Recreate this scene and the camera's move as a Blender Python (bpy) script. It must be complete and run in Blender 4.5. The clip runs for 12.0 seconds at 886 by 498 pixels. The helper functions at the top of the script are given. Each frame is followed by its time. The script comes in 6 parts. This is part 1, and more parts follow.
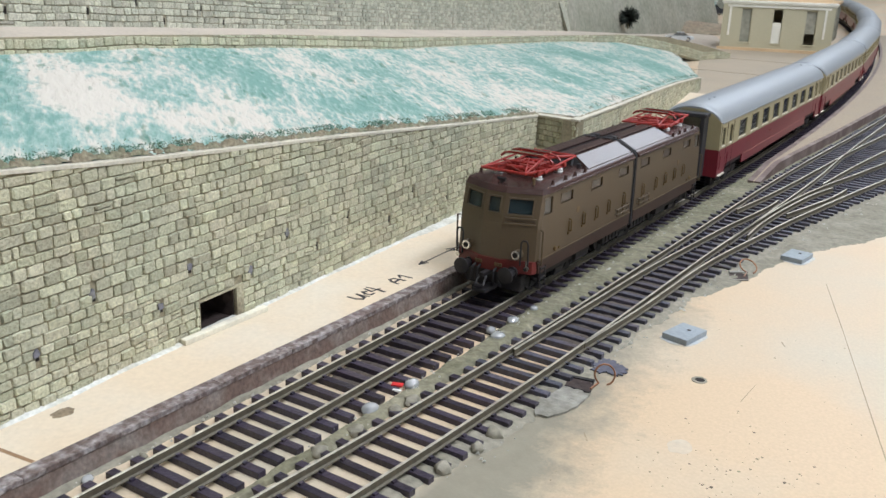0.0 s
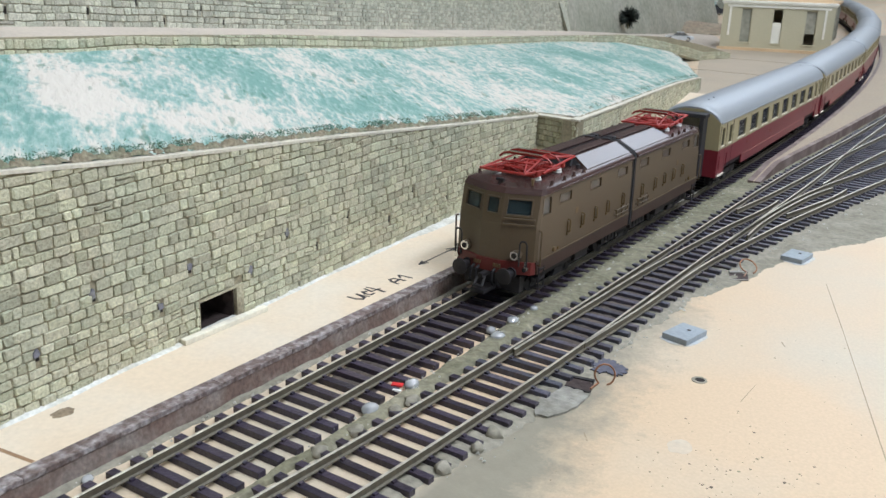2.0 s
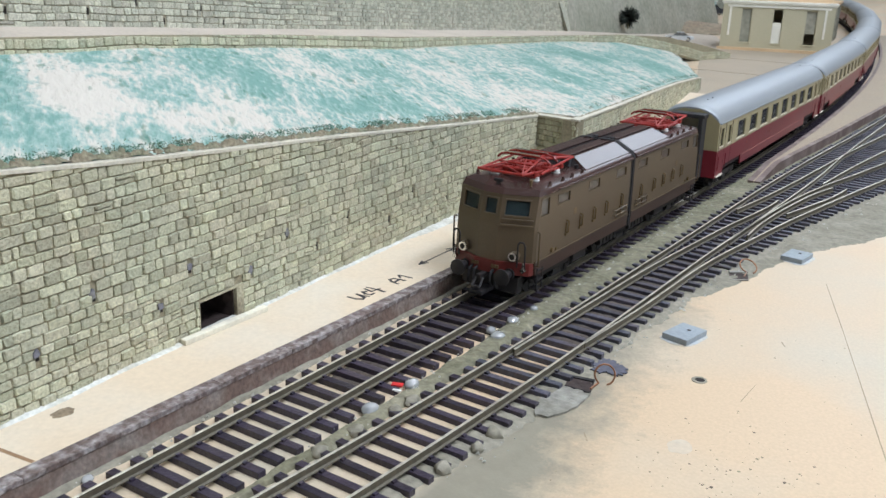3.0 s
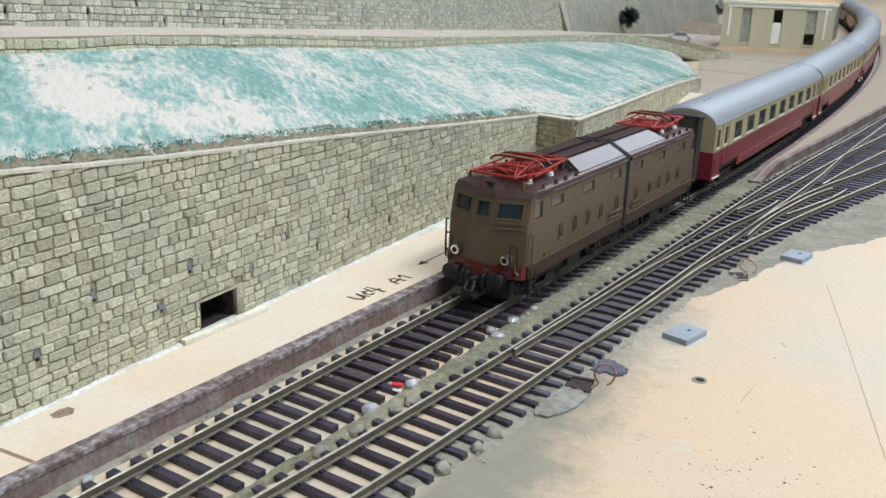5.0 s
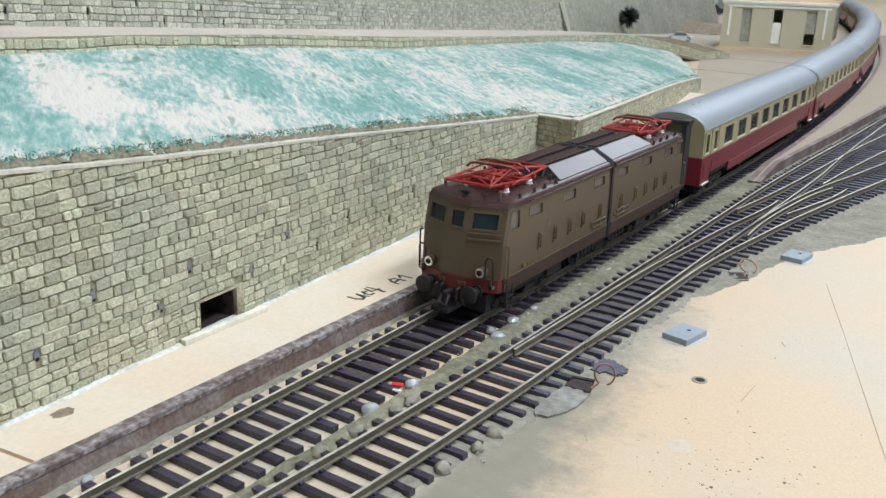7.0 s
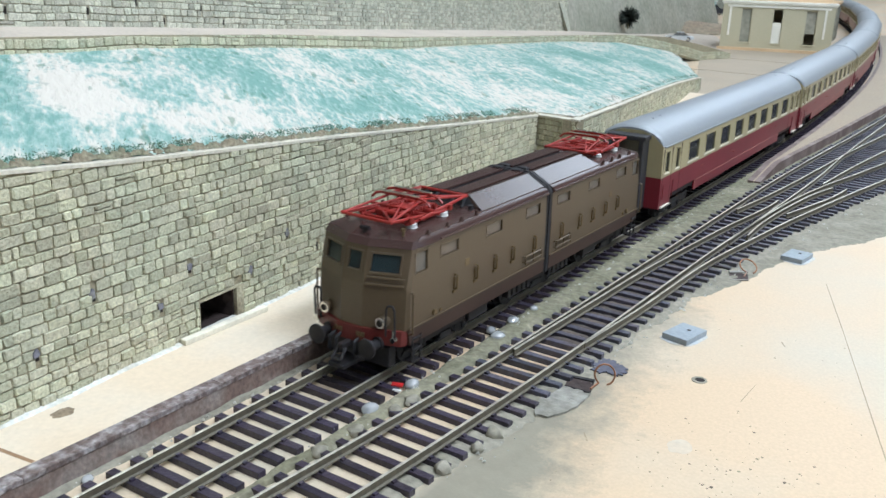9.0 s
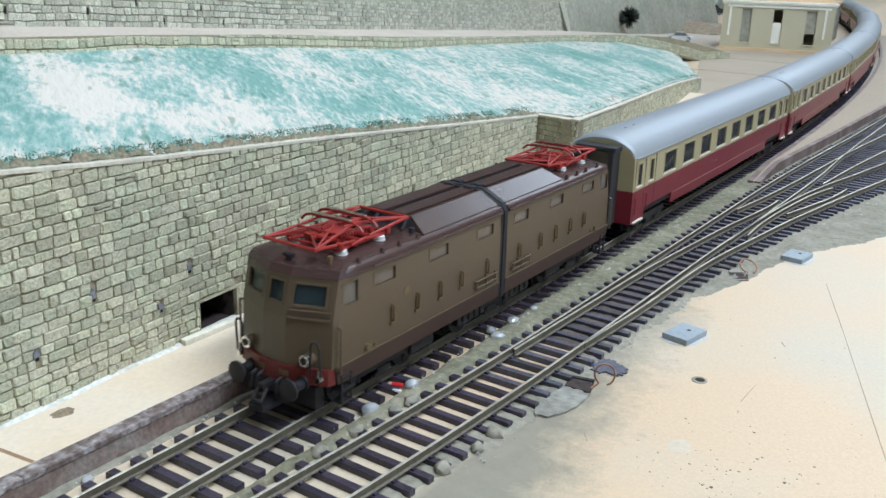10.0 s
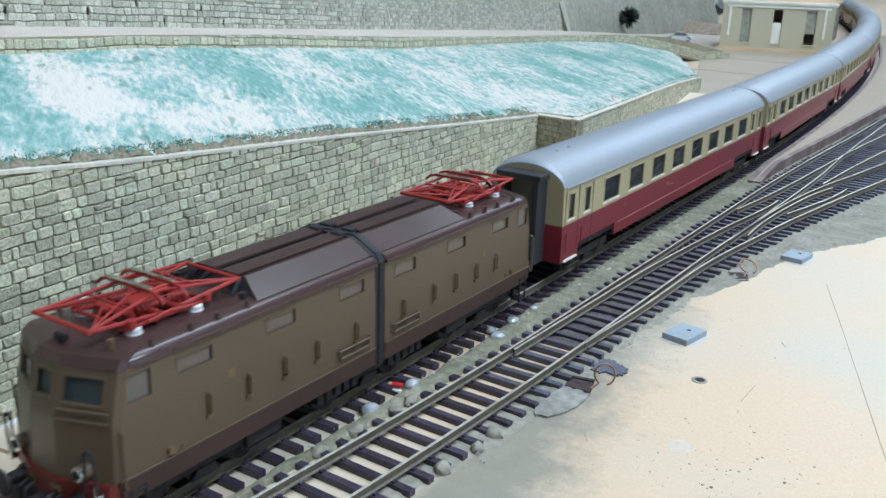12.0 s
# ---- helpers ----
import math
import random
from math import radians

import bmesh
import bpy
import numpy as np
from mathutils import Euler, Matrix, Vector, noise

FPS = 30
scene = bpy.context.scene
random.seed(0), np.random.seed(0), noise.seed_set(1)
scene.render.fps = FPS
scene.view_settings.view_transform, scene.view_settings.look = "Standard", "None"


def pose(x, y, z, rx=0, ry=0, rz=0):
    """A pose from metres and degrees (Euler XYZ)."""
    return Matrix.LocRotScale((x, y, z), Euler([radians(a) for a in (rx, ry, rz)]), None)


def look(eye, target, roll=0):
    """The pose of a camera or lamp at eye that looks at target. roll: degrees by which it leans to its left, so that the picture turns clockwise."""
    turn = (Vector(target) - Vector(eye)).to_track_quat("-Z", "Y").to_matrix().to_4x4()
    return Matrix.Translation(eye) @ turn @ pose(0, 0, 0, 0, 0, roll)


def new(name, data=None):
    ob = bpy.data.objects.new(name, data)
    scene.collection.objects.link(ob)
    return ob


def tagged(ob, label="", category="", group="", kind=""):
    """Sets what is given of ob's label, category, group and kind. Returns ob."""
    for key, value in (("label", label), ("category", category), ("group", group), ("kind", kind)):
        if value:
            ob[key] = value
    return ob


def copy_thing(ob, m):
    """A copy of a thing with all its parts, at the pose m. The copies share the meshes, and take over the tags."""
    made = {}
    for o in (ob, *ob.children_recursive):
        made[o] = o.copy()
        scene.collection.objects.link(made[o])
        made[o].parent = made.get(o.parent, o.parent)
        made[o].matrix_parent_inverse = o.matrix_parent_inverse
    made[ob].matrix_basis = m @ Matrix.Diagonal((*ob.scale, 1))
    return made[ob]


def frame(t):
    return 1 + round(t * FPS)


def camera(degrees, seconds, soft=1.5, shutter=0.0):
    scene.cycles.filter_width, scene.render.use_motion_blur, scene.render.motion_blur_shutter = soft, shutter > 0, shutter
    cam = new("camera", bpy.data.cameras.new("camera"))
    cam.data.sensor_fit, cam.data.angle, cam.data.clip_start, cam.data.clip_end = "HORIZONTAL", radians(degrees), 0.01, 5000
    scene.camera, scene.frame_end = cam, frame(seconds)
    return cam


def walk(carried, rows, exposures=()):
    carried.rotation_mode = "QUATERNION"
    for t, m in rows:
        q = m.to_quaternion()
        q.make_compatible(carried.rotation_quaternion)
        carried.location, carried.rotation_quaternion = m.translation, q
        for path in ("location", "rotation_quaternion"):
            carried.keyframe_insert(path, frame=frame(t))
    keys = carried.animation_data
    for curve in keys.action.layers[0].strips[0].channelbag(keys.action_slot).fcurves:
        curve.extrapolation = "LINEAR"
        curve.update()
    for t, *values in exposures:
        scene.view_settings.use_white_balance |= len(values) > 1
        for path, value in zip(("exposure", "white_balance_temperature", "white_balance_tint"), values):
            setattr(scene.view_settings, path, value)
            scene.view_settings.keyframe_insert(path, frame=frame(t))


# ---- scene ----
# A model railway in 1:87; lengths below are in millimetres and turned into metres by U.
U = 0.001
cam = camera(51.655, 12.0, soft=1.5, shutter=0.7)
cam.data.dof.use_dof, cam.data.dof.focus_distance, cam.data.dof.aperture_fstop = True, 0.29, 85.0
EYE = (0.16076, 0.0, 0.12195)
YAW, PITCH, ROLL = radians(-32.981), radians(17.898), 1.8685
TARGET = (EYE[0] + math.sin(YAW) * math.cos(PITCH), EYE[1] + math.cos(YAW) * math.cos(PITCH), EYE[2] - math.sin(PITCH))
STAND = look(EYE, TARGET, ROLL)
walk(cam, [(0, STAND), (12, STAND)], exposures=[(0, 0.0, 5970, 11), (1.5, 0.0, 5850, 10.4), (2.5, 0.0, 5760, 10), (5, 0.0, 5820, 10), (7, 0.02, 5770, 9), (9, 0.18, 5580, 7.4), (9.5, 0.13, 5530, 7), (10.5, 0.07, 5420, 6.5), (12, 0.08, 5180, 5.5)])

# ---- light: a closed hobby room with ceiling strip lights ----
world = bpy.data.worlds.new("room_air")
scene.world = world
world.use_nodes = True
world.node_tree.nodes["Background"].inputs[0].default_value = (0.9, 0.95, 1.0, 1)
world.node_tree.nodes["Background"].inputs[1].default_value = 0.25
# ceiling lights: x, y, width, length, power
LAMPS = [(0.1, 0.8, 0.3, 1.2, 12.0), (0.95, 0.22, 0.3, 1.2, 31.0), (-0.1, 3.4, 0.95, 2.0, 21.0)]
LAMP_Z = 1.45
for lx, ly, lw, ll, lp in LAMPS:
    ld = bpy.data.lights.new("strip_light_lamp", "AREA")
    ld.shape, ld.size, ld.size_y, ld.energy, ld.color = "RECTANGLE", lw, ll, lp, (0.97, 0.985, 1.0)
    if ly > 2:
        ld.color = (0.90, 0.95, 1.0)
    new("strip_light_lamp", ld).matrix_world = pose(lx, ly, LAMP_Z - 0.012)
# added fill from an unseen east window, for wall and train side: centre, size, power, turn
SIDE_FILLS = [((2.42, 0.6, 0.75), (2.4, 1.2), 8.0, (0, 90, 0))]
for place, size, power, turn in SIDE_FILLS:
    ld = bpy.data.lights.new("window_daylight", "AREA")
    ld.shape, ld.energy, ld.color = "RECTANGLE", power, (0.86, 0.94, 1.0)
    ld.size, ld.size_y = (size[1], size[0]) if turn[1] else size
    new("window_daylight", ld).matrix_world = pose(*place, *turn)


# ---- materials ----
def mat(name, color, rough=0.6, metal=0.0, vary=0.25, grain=400, stain=25, bump=0.15, second=None, stain_amt=0.5, rand=0.0, island=False, coat=0.0, spec=0.5):
    """Principled surface: base colour with fine grain and larger stains, bump, and per-piece variation."""
    m = bpy.data.materials.new(name)
    m.use_nodes = True
    nt = m.node_tree
    N, L = nt.nodes, nt.links
    b = N["Principled BSDF"]
    b.inputs["Roughness"].default_value = rough
    b.inputs["Metallic"].default_value = metal
    b.inputs["Coat Weight"].default_value = coat
    b.inputs["Specular IOR Level"].default_value = spec
    tc = N.new("ShaderNodeTexCoord")
    info = N.new("ShaderNodeObjectInfo")
    shift = N.new("ShaderNodeVectorMath")
    shift.operation = "MULTIPLY_ADD"
    L.new(tc.outputs["Object"], shift.inputs[0])
    shift.inputs[1].default_value = (1, 1, 1)
    L.new(info.outputs["Random"], shift.inputs[2])
    fine = N.new("ShaderNodeTexNoise")
    fine.inputs["Scale"].default_value, fine.inputs["Detail"].default_value = grain, 5
    big = N.new("ShaderNodeTexNoise")
    big.inputs["Scale"].default_value, big.inputs["Detail"].default_value = stain, 6
    L.new(shift.outputs[0], fine.inputs["Vector"])
    L.new(shift.outputs[0], big.inputs["Vector"])
    mix = N.new("ShaderNodeMix")
    mix.data_type = "RGBA"
    second = second or [c * 0.6 for c in color]
    mix.inputs[6].default_value, mix.inputs[7].default_value = (*color, 1), (*second, 1)
    ramp = N.new("ShaderNodeMapRange")
    ramp.inputs[1].default_value, ramp.inputs[2].default_value = 0.42, 0.72
    ramp.inputs[4].default_value = stain_amt
    L.new(big.outputs["Fac"], ramp.inputs[0])
    L.new(ramp.outputs[0], mix.inputs[0])
    val = N.new("ShaderNodeMapRange")
    val.inputs[1].default_value, val.inputs[2].default_value = 0.25, 0.75
    val.inputs[3].default_value, val.inputs[4].default_value = 1 - vary, 1 + vary
    L.new(fine.outputs["Fac"], val.inputs[0])
    hsv = N.new("ShaderNodeHueSaturation")
    L.new(mix.outputs[2], hsv.inputs["Color"])
    last = val.outputs[0]
    if rand:
        geo = N.new("ShaderNodeNewGeometry")
        add = N.new("ShaderNodeMath")
        L.new(info.outputs["Random"], add.inputs[0])
        L.new(geo.outputs["Random Per Island"], add.inputs[1])
        frac = N.new("ShaderNodeMath")
        frac.operation = "FRACT"
        L.new(add.outputs[0], frac.inputs[0])
        rr = N.new("ShaderNodeMapRange")
        rr.inputs[3].default_value, rr.inputs[4].default_value = 1 - rand, 1 + rand
        L.new(frac.outputs[0], rr.inputs[0])
        mul = N.new("ShaderNodeMath")
        mul.operation = "MULTIPLY"
        L.new(last, mul.inputs[0])
        L.new(rr.outputs[0], mul.inputs[1])
        last = mul.outputs[0]
        hue = N.new("ShaderNodeMapRange")
        hue.inputs[3].default_value, hue.inputs[4].default_value = 0.5 - rand * 0.07, 0.5 + rand * 0.06
        wn = N.new("ShaderNodeTexWhiteNoise")
        wn.noise_dimensions = "1D"
        L.new(frac.outputs[0], wn.inputs["W"])
        L.new(wn.outputs["Value"], hue.inputs[0])
        L.new(hue.outputs[0], hsv.inputs["Hue"])
    L.new(last, hsv.inputs["Value"])
    L.new(hsv.outputs[0], b.inputs["Base Color"])
    if bump:
        bp = N.new("ShaderNodeBump")
        bp.inputs["Strength"].default_value, bp.inputs["Distance"].default_value = bump, 0.0006
        L.new(fine.outputs["Fac"], bp.inputs["Height"])
        L.new(bp.outputs[0], b.inputs["Normal"])
    return m


def glass_mat(name, tint):
    m = bpy.data.materials.new(name)
    m.use_nodes = True
    b = m.node_tree.nodes["Principled BSDF"]
    b.inputs["Base Color"].default_value = (*tint, 1)
    b.inputs["Roughness"].default_value = 0.04
    b.inputs["Transmission Weight"].default_value = 0.9
    b.inputs["IOR"].default_value = 1.3
    return m


def glow_mat(name, color, power):
    m = bpy.data.materials.new(name)
    m.use_nodes = True
    b = m.node_tree.nodes["Principled BSDF"]
    b.inputs["Emission Color"].default_value = (*color, 1)
    b.inputs["Emission Strength"].default_value = power
    return m


BOARD = mat("chipboard_cream", (0.60, 0.455, 0.295), 0.5, vary=0.07, grain=1100, stain=11, bump=0.08, second=(0.53, 0.475, 0.365), stain_amt=1.0)
DECK = mat("plywood_deck", (0.66, 0.545, 0.395), 0.55, vary=0.06, grain=700, stain=30, bump=0.06, second=(0.65, 0.60, 0.50), stain_amt=0.7)
FILLER = mat("grey_filler", (0.215, 0.20, 0.15), 0.75, vary=0.28, grain=420, stain=60, bump=0.8, second=(0.31, 0.285, 0.225), stain_amt=0.8)
SKIM = mat("pale_skim", (0.285, 0.275, 0.24), 0.42, vary=0.35, grain=300, stain=100, bump=0.9, second=(0.19, 0.18, 0.14), stain_amt=1.0)
OLIVE = mat("olive_filler", (0.155, 0.148, 0.092), 0.7, vary=0.4, grain=420, stain=60, bump=1.0, second=(0.26, 0.24, 0.165), stain_amt=1.0)
WHITE_FILLER = mat("white_filler", (0.62, 0.62, 0.57), 0.85, vary=0.2, grain=600, stain=110, bump=0.8, second=(0.44, 0.42, 0.34), stain_amt=0.9)
EDGING = mat("brown_edging", (0.13, 0.094, 0.084), 0.6, vary=0.4, grain=900, stain=330, bump=0.6, second=(0.52, 0.49, 0.48), stain_amt=0.7, rand=0.1)
ISLAND_EDGE = mat("island_edging", (0.135, 0.095, 0.083), 0.65, vary=0.2, grain=700, stain=60, bump=0.3, second=(0.29, 0.24, 0.215), stain_amt=0.8)
BED = mat("dark_brown_bed", (0.085, 0.068, 0.058), 0.7, vary=0.4, grain=500, stain=90, bump=0.6, second=(0.17, 0.135, 0.10), stain_amt=0.8)
FACE = mat("platform_face_plaster", (0.16, 0.108, 0.088), 0.7, vary=0.35, grain=700, stain=90, bump=0.5, second=(0.30, 0.27, 0.24), stain_amt=0.8)
STONE = mat("ochre_stone", (0.49, 0.47, 0.33), 0.85, vary=0.3, grain=1150, stain=38, bump=0.9, second=(0.43, 0.44, 0.32), stain_amt=0.8, rand=0.2)
MORTAR = mat("stone_joint", (0.30, 0.265, 0.175), 0.9, vary=0.3, grain=800, stain=60, bump=0.4)
PALE_STONE = mat("pale_stone", (0.455, 0.452, 0.36), 0.85, vary=0.35, grain=1000, stain=30, bump=0.8, second=(0.38, 0.395, 0.32), rand=0.24)
PALE_JOINT = mat("pale_joint", (0.36, 0.335, 0.25), 0.9, vary=0.3, grain=800)
COPING = mat("coping_cream", (0.62, 0.585, 0.475), 0.8, vary=0.15, grain=700, stain=60)
SOIL = mat("brown_soil", (0.21, 0.18, 0.12), 0.95, vary=0.5, grain=700, stain=140, bump=1.0, second=(0.14, 0.20, 0.12))
ROADM = mat("road_cream", (0.50, 0.44, 0.365), 0.85, vary=0.1, grain=500, stain=20, second=(0.38, 0.33, 0.265))
PALE_BANK = mat("pale_bank", (0.40, 0.38, 0.29), 0.9, vary=0.35, grain=350, stain=40, bump=1.0, second=(0.27, 0.30, 0.22), stain_amt=0.9)
BROWN_BANK = mat("brown_plaster", (0.25, 0.19, 0.13), 0.9, vary=0.25, grain=150, stain=20, bump=0.4, second=(0.30, 0.27, 0.2), stain_amt=0.8)
PLASTER = mat("hill_plaster", (0.31, 0.30, 0.24), 0.9, vary=0.25, grain=150, stain=14, bump=0.4, second=(0.22, 0.23, 0.175), stain_amt=0.9)
SLEEPER = mat("sleeper_plastic", (0.040, 0.032, 0.050), 0.36, vary=0.3, grain=900, stain=200, bump=0.35, second=(0.055, 0.044, 0.048), rand=0.3)
RUST_SLEEPER = mat("weathered_sleeper", (0.058, 0.058, 0.082), 0.42, vary=0.35, grain=800, stain=230, bump=0.4, second=(0.085, 0.06, 0.05), rand=0.35)
RAIL = mat("nickel_silver_rail", (0.76, 0.73, 0.62), 0.3, metal=0.6, vary=0.12, grain=700, stain=120, bump=0.05, second=(0.25, 0.22, 0.17), stain_amt=0.6)
RAIL_SIDE = mat("dull_rail_side", (0.115, 0.10, 0.068), 0.5, metal=0.1, vary=0.25, grain=700, stain=150, bump=0.1, second=(0.065, 0.052, 0.04))
LOCO = mat("loco_brown", (0.099, 0.071, 0.041), 0.36, vary=0.08, grain=1500, stain=40, bump=0.03, second=(0.088, 0.060, 0.036))
LOCO_ROOF = mat("loco_roof_brown", (0.056, 0.031, 0.027), 0.27, vary=0.08, grain=1500, stain=60, bump=0.04)
HOOD = mat("roof_hood_brown", (0.060, 0.038, 0.032), 0.24, vary=0.05, grain=1500, stain=60, bump=0.015)
SOLEBAR = mat("sill_red_brown", (0.050, 0.027, 0.020), 0.4, vary=0.12, grain=1500, stain=60, bump=0.04)
BLACK = mat("black_plastic", (0.014, 0.013, 0.015), 0.7, vary=0.3, grain=900, stain=100)
UNDER = mat("underframe_black", (0.013, 0.012, 0.014), 0.6, vary=0.4, grain=700, stain=100, second=(0.028, 0.019, 0.015))
RED = mat("pantograph_red", (0.29, 0.024, 0.018), 0.42, vary=0.12, grain=900, stain=100)
BEAM = mat("buffer_beam_red", (0.13, 0.016, 0.013), 0.5, vary=0.15, grain=900, stain=120)
INSUL = mat("white_insulator", (0.75, 0.75, 0.73), 0.35, vary=0.05)
CHROME = mat("bright_metal", (0.75, 0.74, 0.70), 0.2, metal=1.0, vary=0.05)
BRASS = mat("dull_brass", (0.17, 0.12, 0.06), 0.4, metal=0.4, vary=0.1)
CREAM = mat("coach_cream", (0.36, 0.315, 0.18), 0.4, vary=0.04, grain=1500, stain=30, bump=0.02, second=(0.33, 0.29, 0.17))
WINE = mat("coach_wine_red", (0.175, 0.020, 0.030), 0.34, vary=0.05, grain=1500, stain=30, bump=0.02)
LINING = mat("pale_red_lining", (0.36, 0.14, 0.12), 0.45, vary=0.1)
SEAM = mat("dark_seam", (0.06, 0.03, 0.025), 0.6, vary=0.1)
SILVER = mat("coach_roof_silver", (0.29, 0.315, 0.335), 0.45, metal=0.2, vary=0.05, grain=900, stain=25, bump=0.03, second=(0.29, 0.32, 0.35))
GREY_ROOF = mat("end_grey", (0.030, 0.030, 0.034), 0.5, vary=0.1)
SEAT = mat("coach_interior", (0.12, 0.09, 0.07), 0.8, vary=0.2)
LINE = mat("white_lining", (0.72, 0.68, 0.56), 0.5, vary=0.05)
PLATE = mat("grey_plate", (0.30, 0.34, 0.37), 0.6, vary=0.12, grain=800, stain=120, bump=0.15, second=(0.22, 0.245, 0.26))
PALE_PAINT = mat("pale_blue_paint", (0.47, 0.50, 0.52), 0.6, vary=0.15, grain=700, stain=200, second=(0.56, 0.49, 0.37), stain_amt=0.9)
SCRATCH = mat("scratch_brown", (0.33, 0.26, 0.17), 0.8, vary=0.3, grain=900)
INK = mat("marker_ink", (0.02, 0.017, 0.02), 0.6, vary=0.2)
# near-black for the shade in holes and slots, and for lamp lenses
DARK = mat("shade_and_lens_dark", (0.02, 0.016, 0.012), 0.9, vary=0.3)
SURROUND = mat("culvert_plaster", (0.44, 0.41, 0.285), 0.9, vary=0.3, grain=900, stain=90, bump=1.0, second=(0.22, 0.18, 0.12), stain_amt=0.9)
SMUDGE = mat("slate_smudge", (0.17, 0.17, 0.20), 0.8, vary=0.4, grain=700, stain=300, bump=0.8, second=(0.30, 0.29, 0.24), stain_amt=0.9)
# dark reddish brown with the shade of the culvert and motor slots put in
CULVERT = mat("recess_shade_brown", (0.045, 0.030, 0.026), 0.85, vary=0.5, grain=300, stain=90, bump=1.0)
GLUE = mat("clear_glue", (0.80, 0.82, 0.83), 0.16, vary=0.05, bump=0.0, coat=0.6)
GLUE.node_tree.nodes["Principled BSDF"].inputs["Transmission Weight"].default_value = 0.6
RED_INS = mat("red_insulation", (0.6, 0.03, 0.03), 0.4, vary=0.05)
COPPER = mat("copper_wire", (0.35, 0.18, 0.10), 0.35, metal=0.9, vary=0.1)
LATH = mat("bare_lath", (0.72, 0.68, 0.55), 0.7, vary=0.12, grain=700, stain=90)
OLD_DECK = mat("dusty_plywood", (0.33, 0.27, 0.19), 0.7, vary=0.15, grain=500, stain=40, bump=0.2, second=(0.30, 0.25, 0.19))
STATION = mat("station_cream", (0.47, 0.435, 0.30), 0.8, vary=0.04, grain=500, stain=20, second=(0.43, 0.40, 0.28))
TRIM = mat("station_trim_white", (0.80, 0.78, 0.68), 0.7, vary=0.05)
PLINTH = mat("station_plinth", (0.62, 0.45, 0.27), 0.8, vary=0.08)
LEAF = mat("dark_bush_leaf", (0.035, 0.045, 0.035), 0.7, vary=0.3, rand=0.4)
TUFT = mat("green_flock", (0.14, 0.27, 0.20), 0.95, vary=0.4, grain=900, rand=0.45, second=(0.26, 0.235, 0.16), stain=110, stain_amt=1.0)
CARP = mat("car_silver", (0.62, 0.63, 0.62), 0.3, metal=0.3, vary=0.05)
YARD = mat("yard_plywood", (0.41, 0.345, 0.255), 0.7, vary=0.1, grain=400, stain=18, bump=0.1, second=(0.37, 0.315, 0.24), stain_amt=0.9)
# opaque pane; the light on the cab glass is put into its grey
CAB_PANE = mat("cab_pane_lit_grey", (0.13, 0.115, 0.095), 0.15, vary=0.1, bump=0.0)
CAR_DARK = mat("dark_vehicle_paint", (0.03, 0.03, 0.035), 0.4, vary=0.1)
ROOM_WALL = mat("room_wall_paint", (0.46, 0.45, 0.43), 0.9, vary=0.05, grain=60, stain=3)
CEIL = mat("ceiling_paint", (0.80, 0.80, 0.78), 0.9, vary=0.03, grain=60, stain=3)
FLOORM = mat("room_floor", (0.25, 0.22, 0.19), 0.6, vary=0.15, grain=60, stain=4)
GLASS = glass_mat("window_glass", (0.20, 0.30, 0.33))
COACH_GLASS = glass_mat("coach_glass", (0.25, 0.26, 0.27))
# opaque panes, lightened to hold the reflection on the side glass
SIDE_GLASS = mat("side_pane_reflected_brown", (0.13, 0.105, 0.082), 0.1, vary=0.08, grain=900, stain=200, bump=0.0)
TUBE = glow_mat("lit_tube", (1.0, 0.98, 0.95), 3.0)


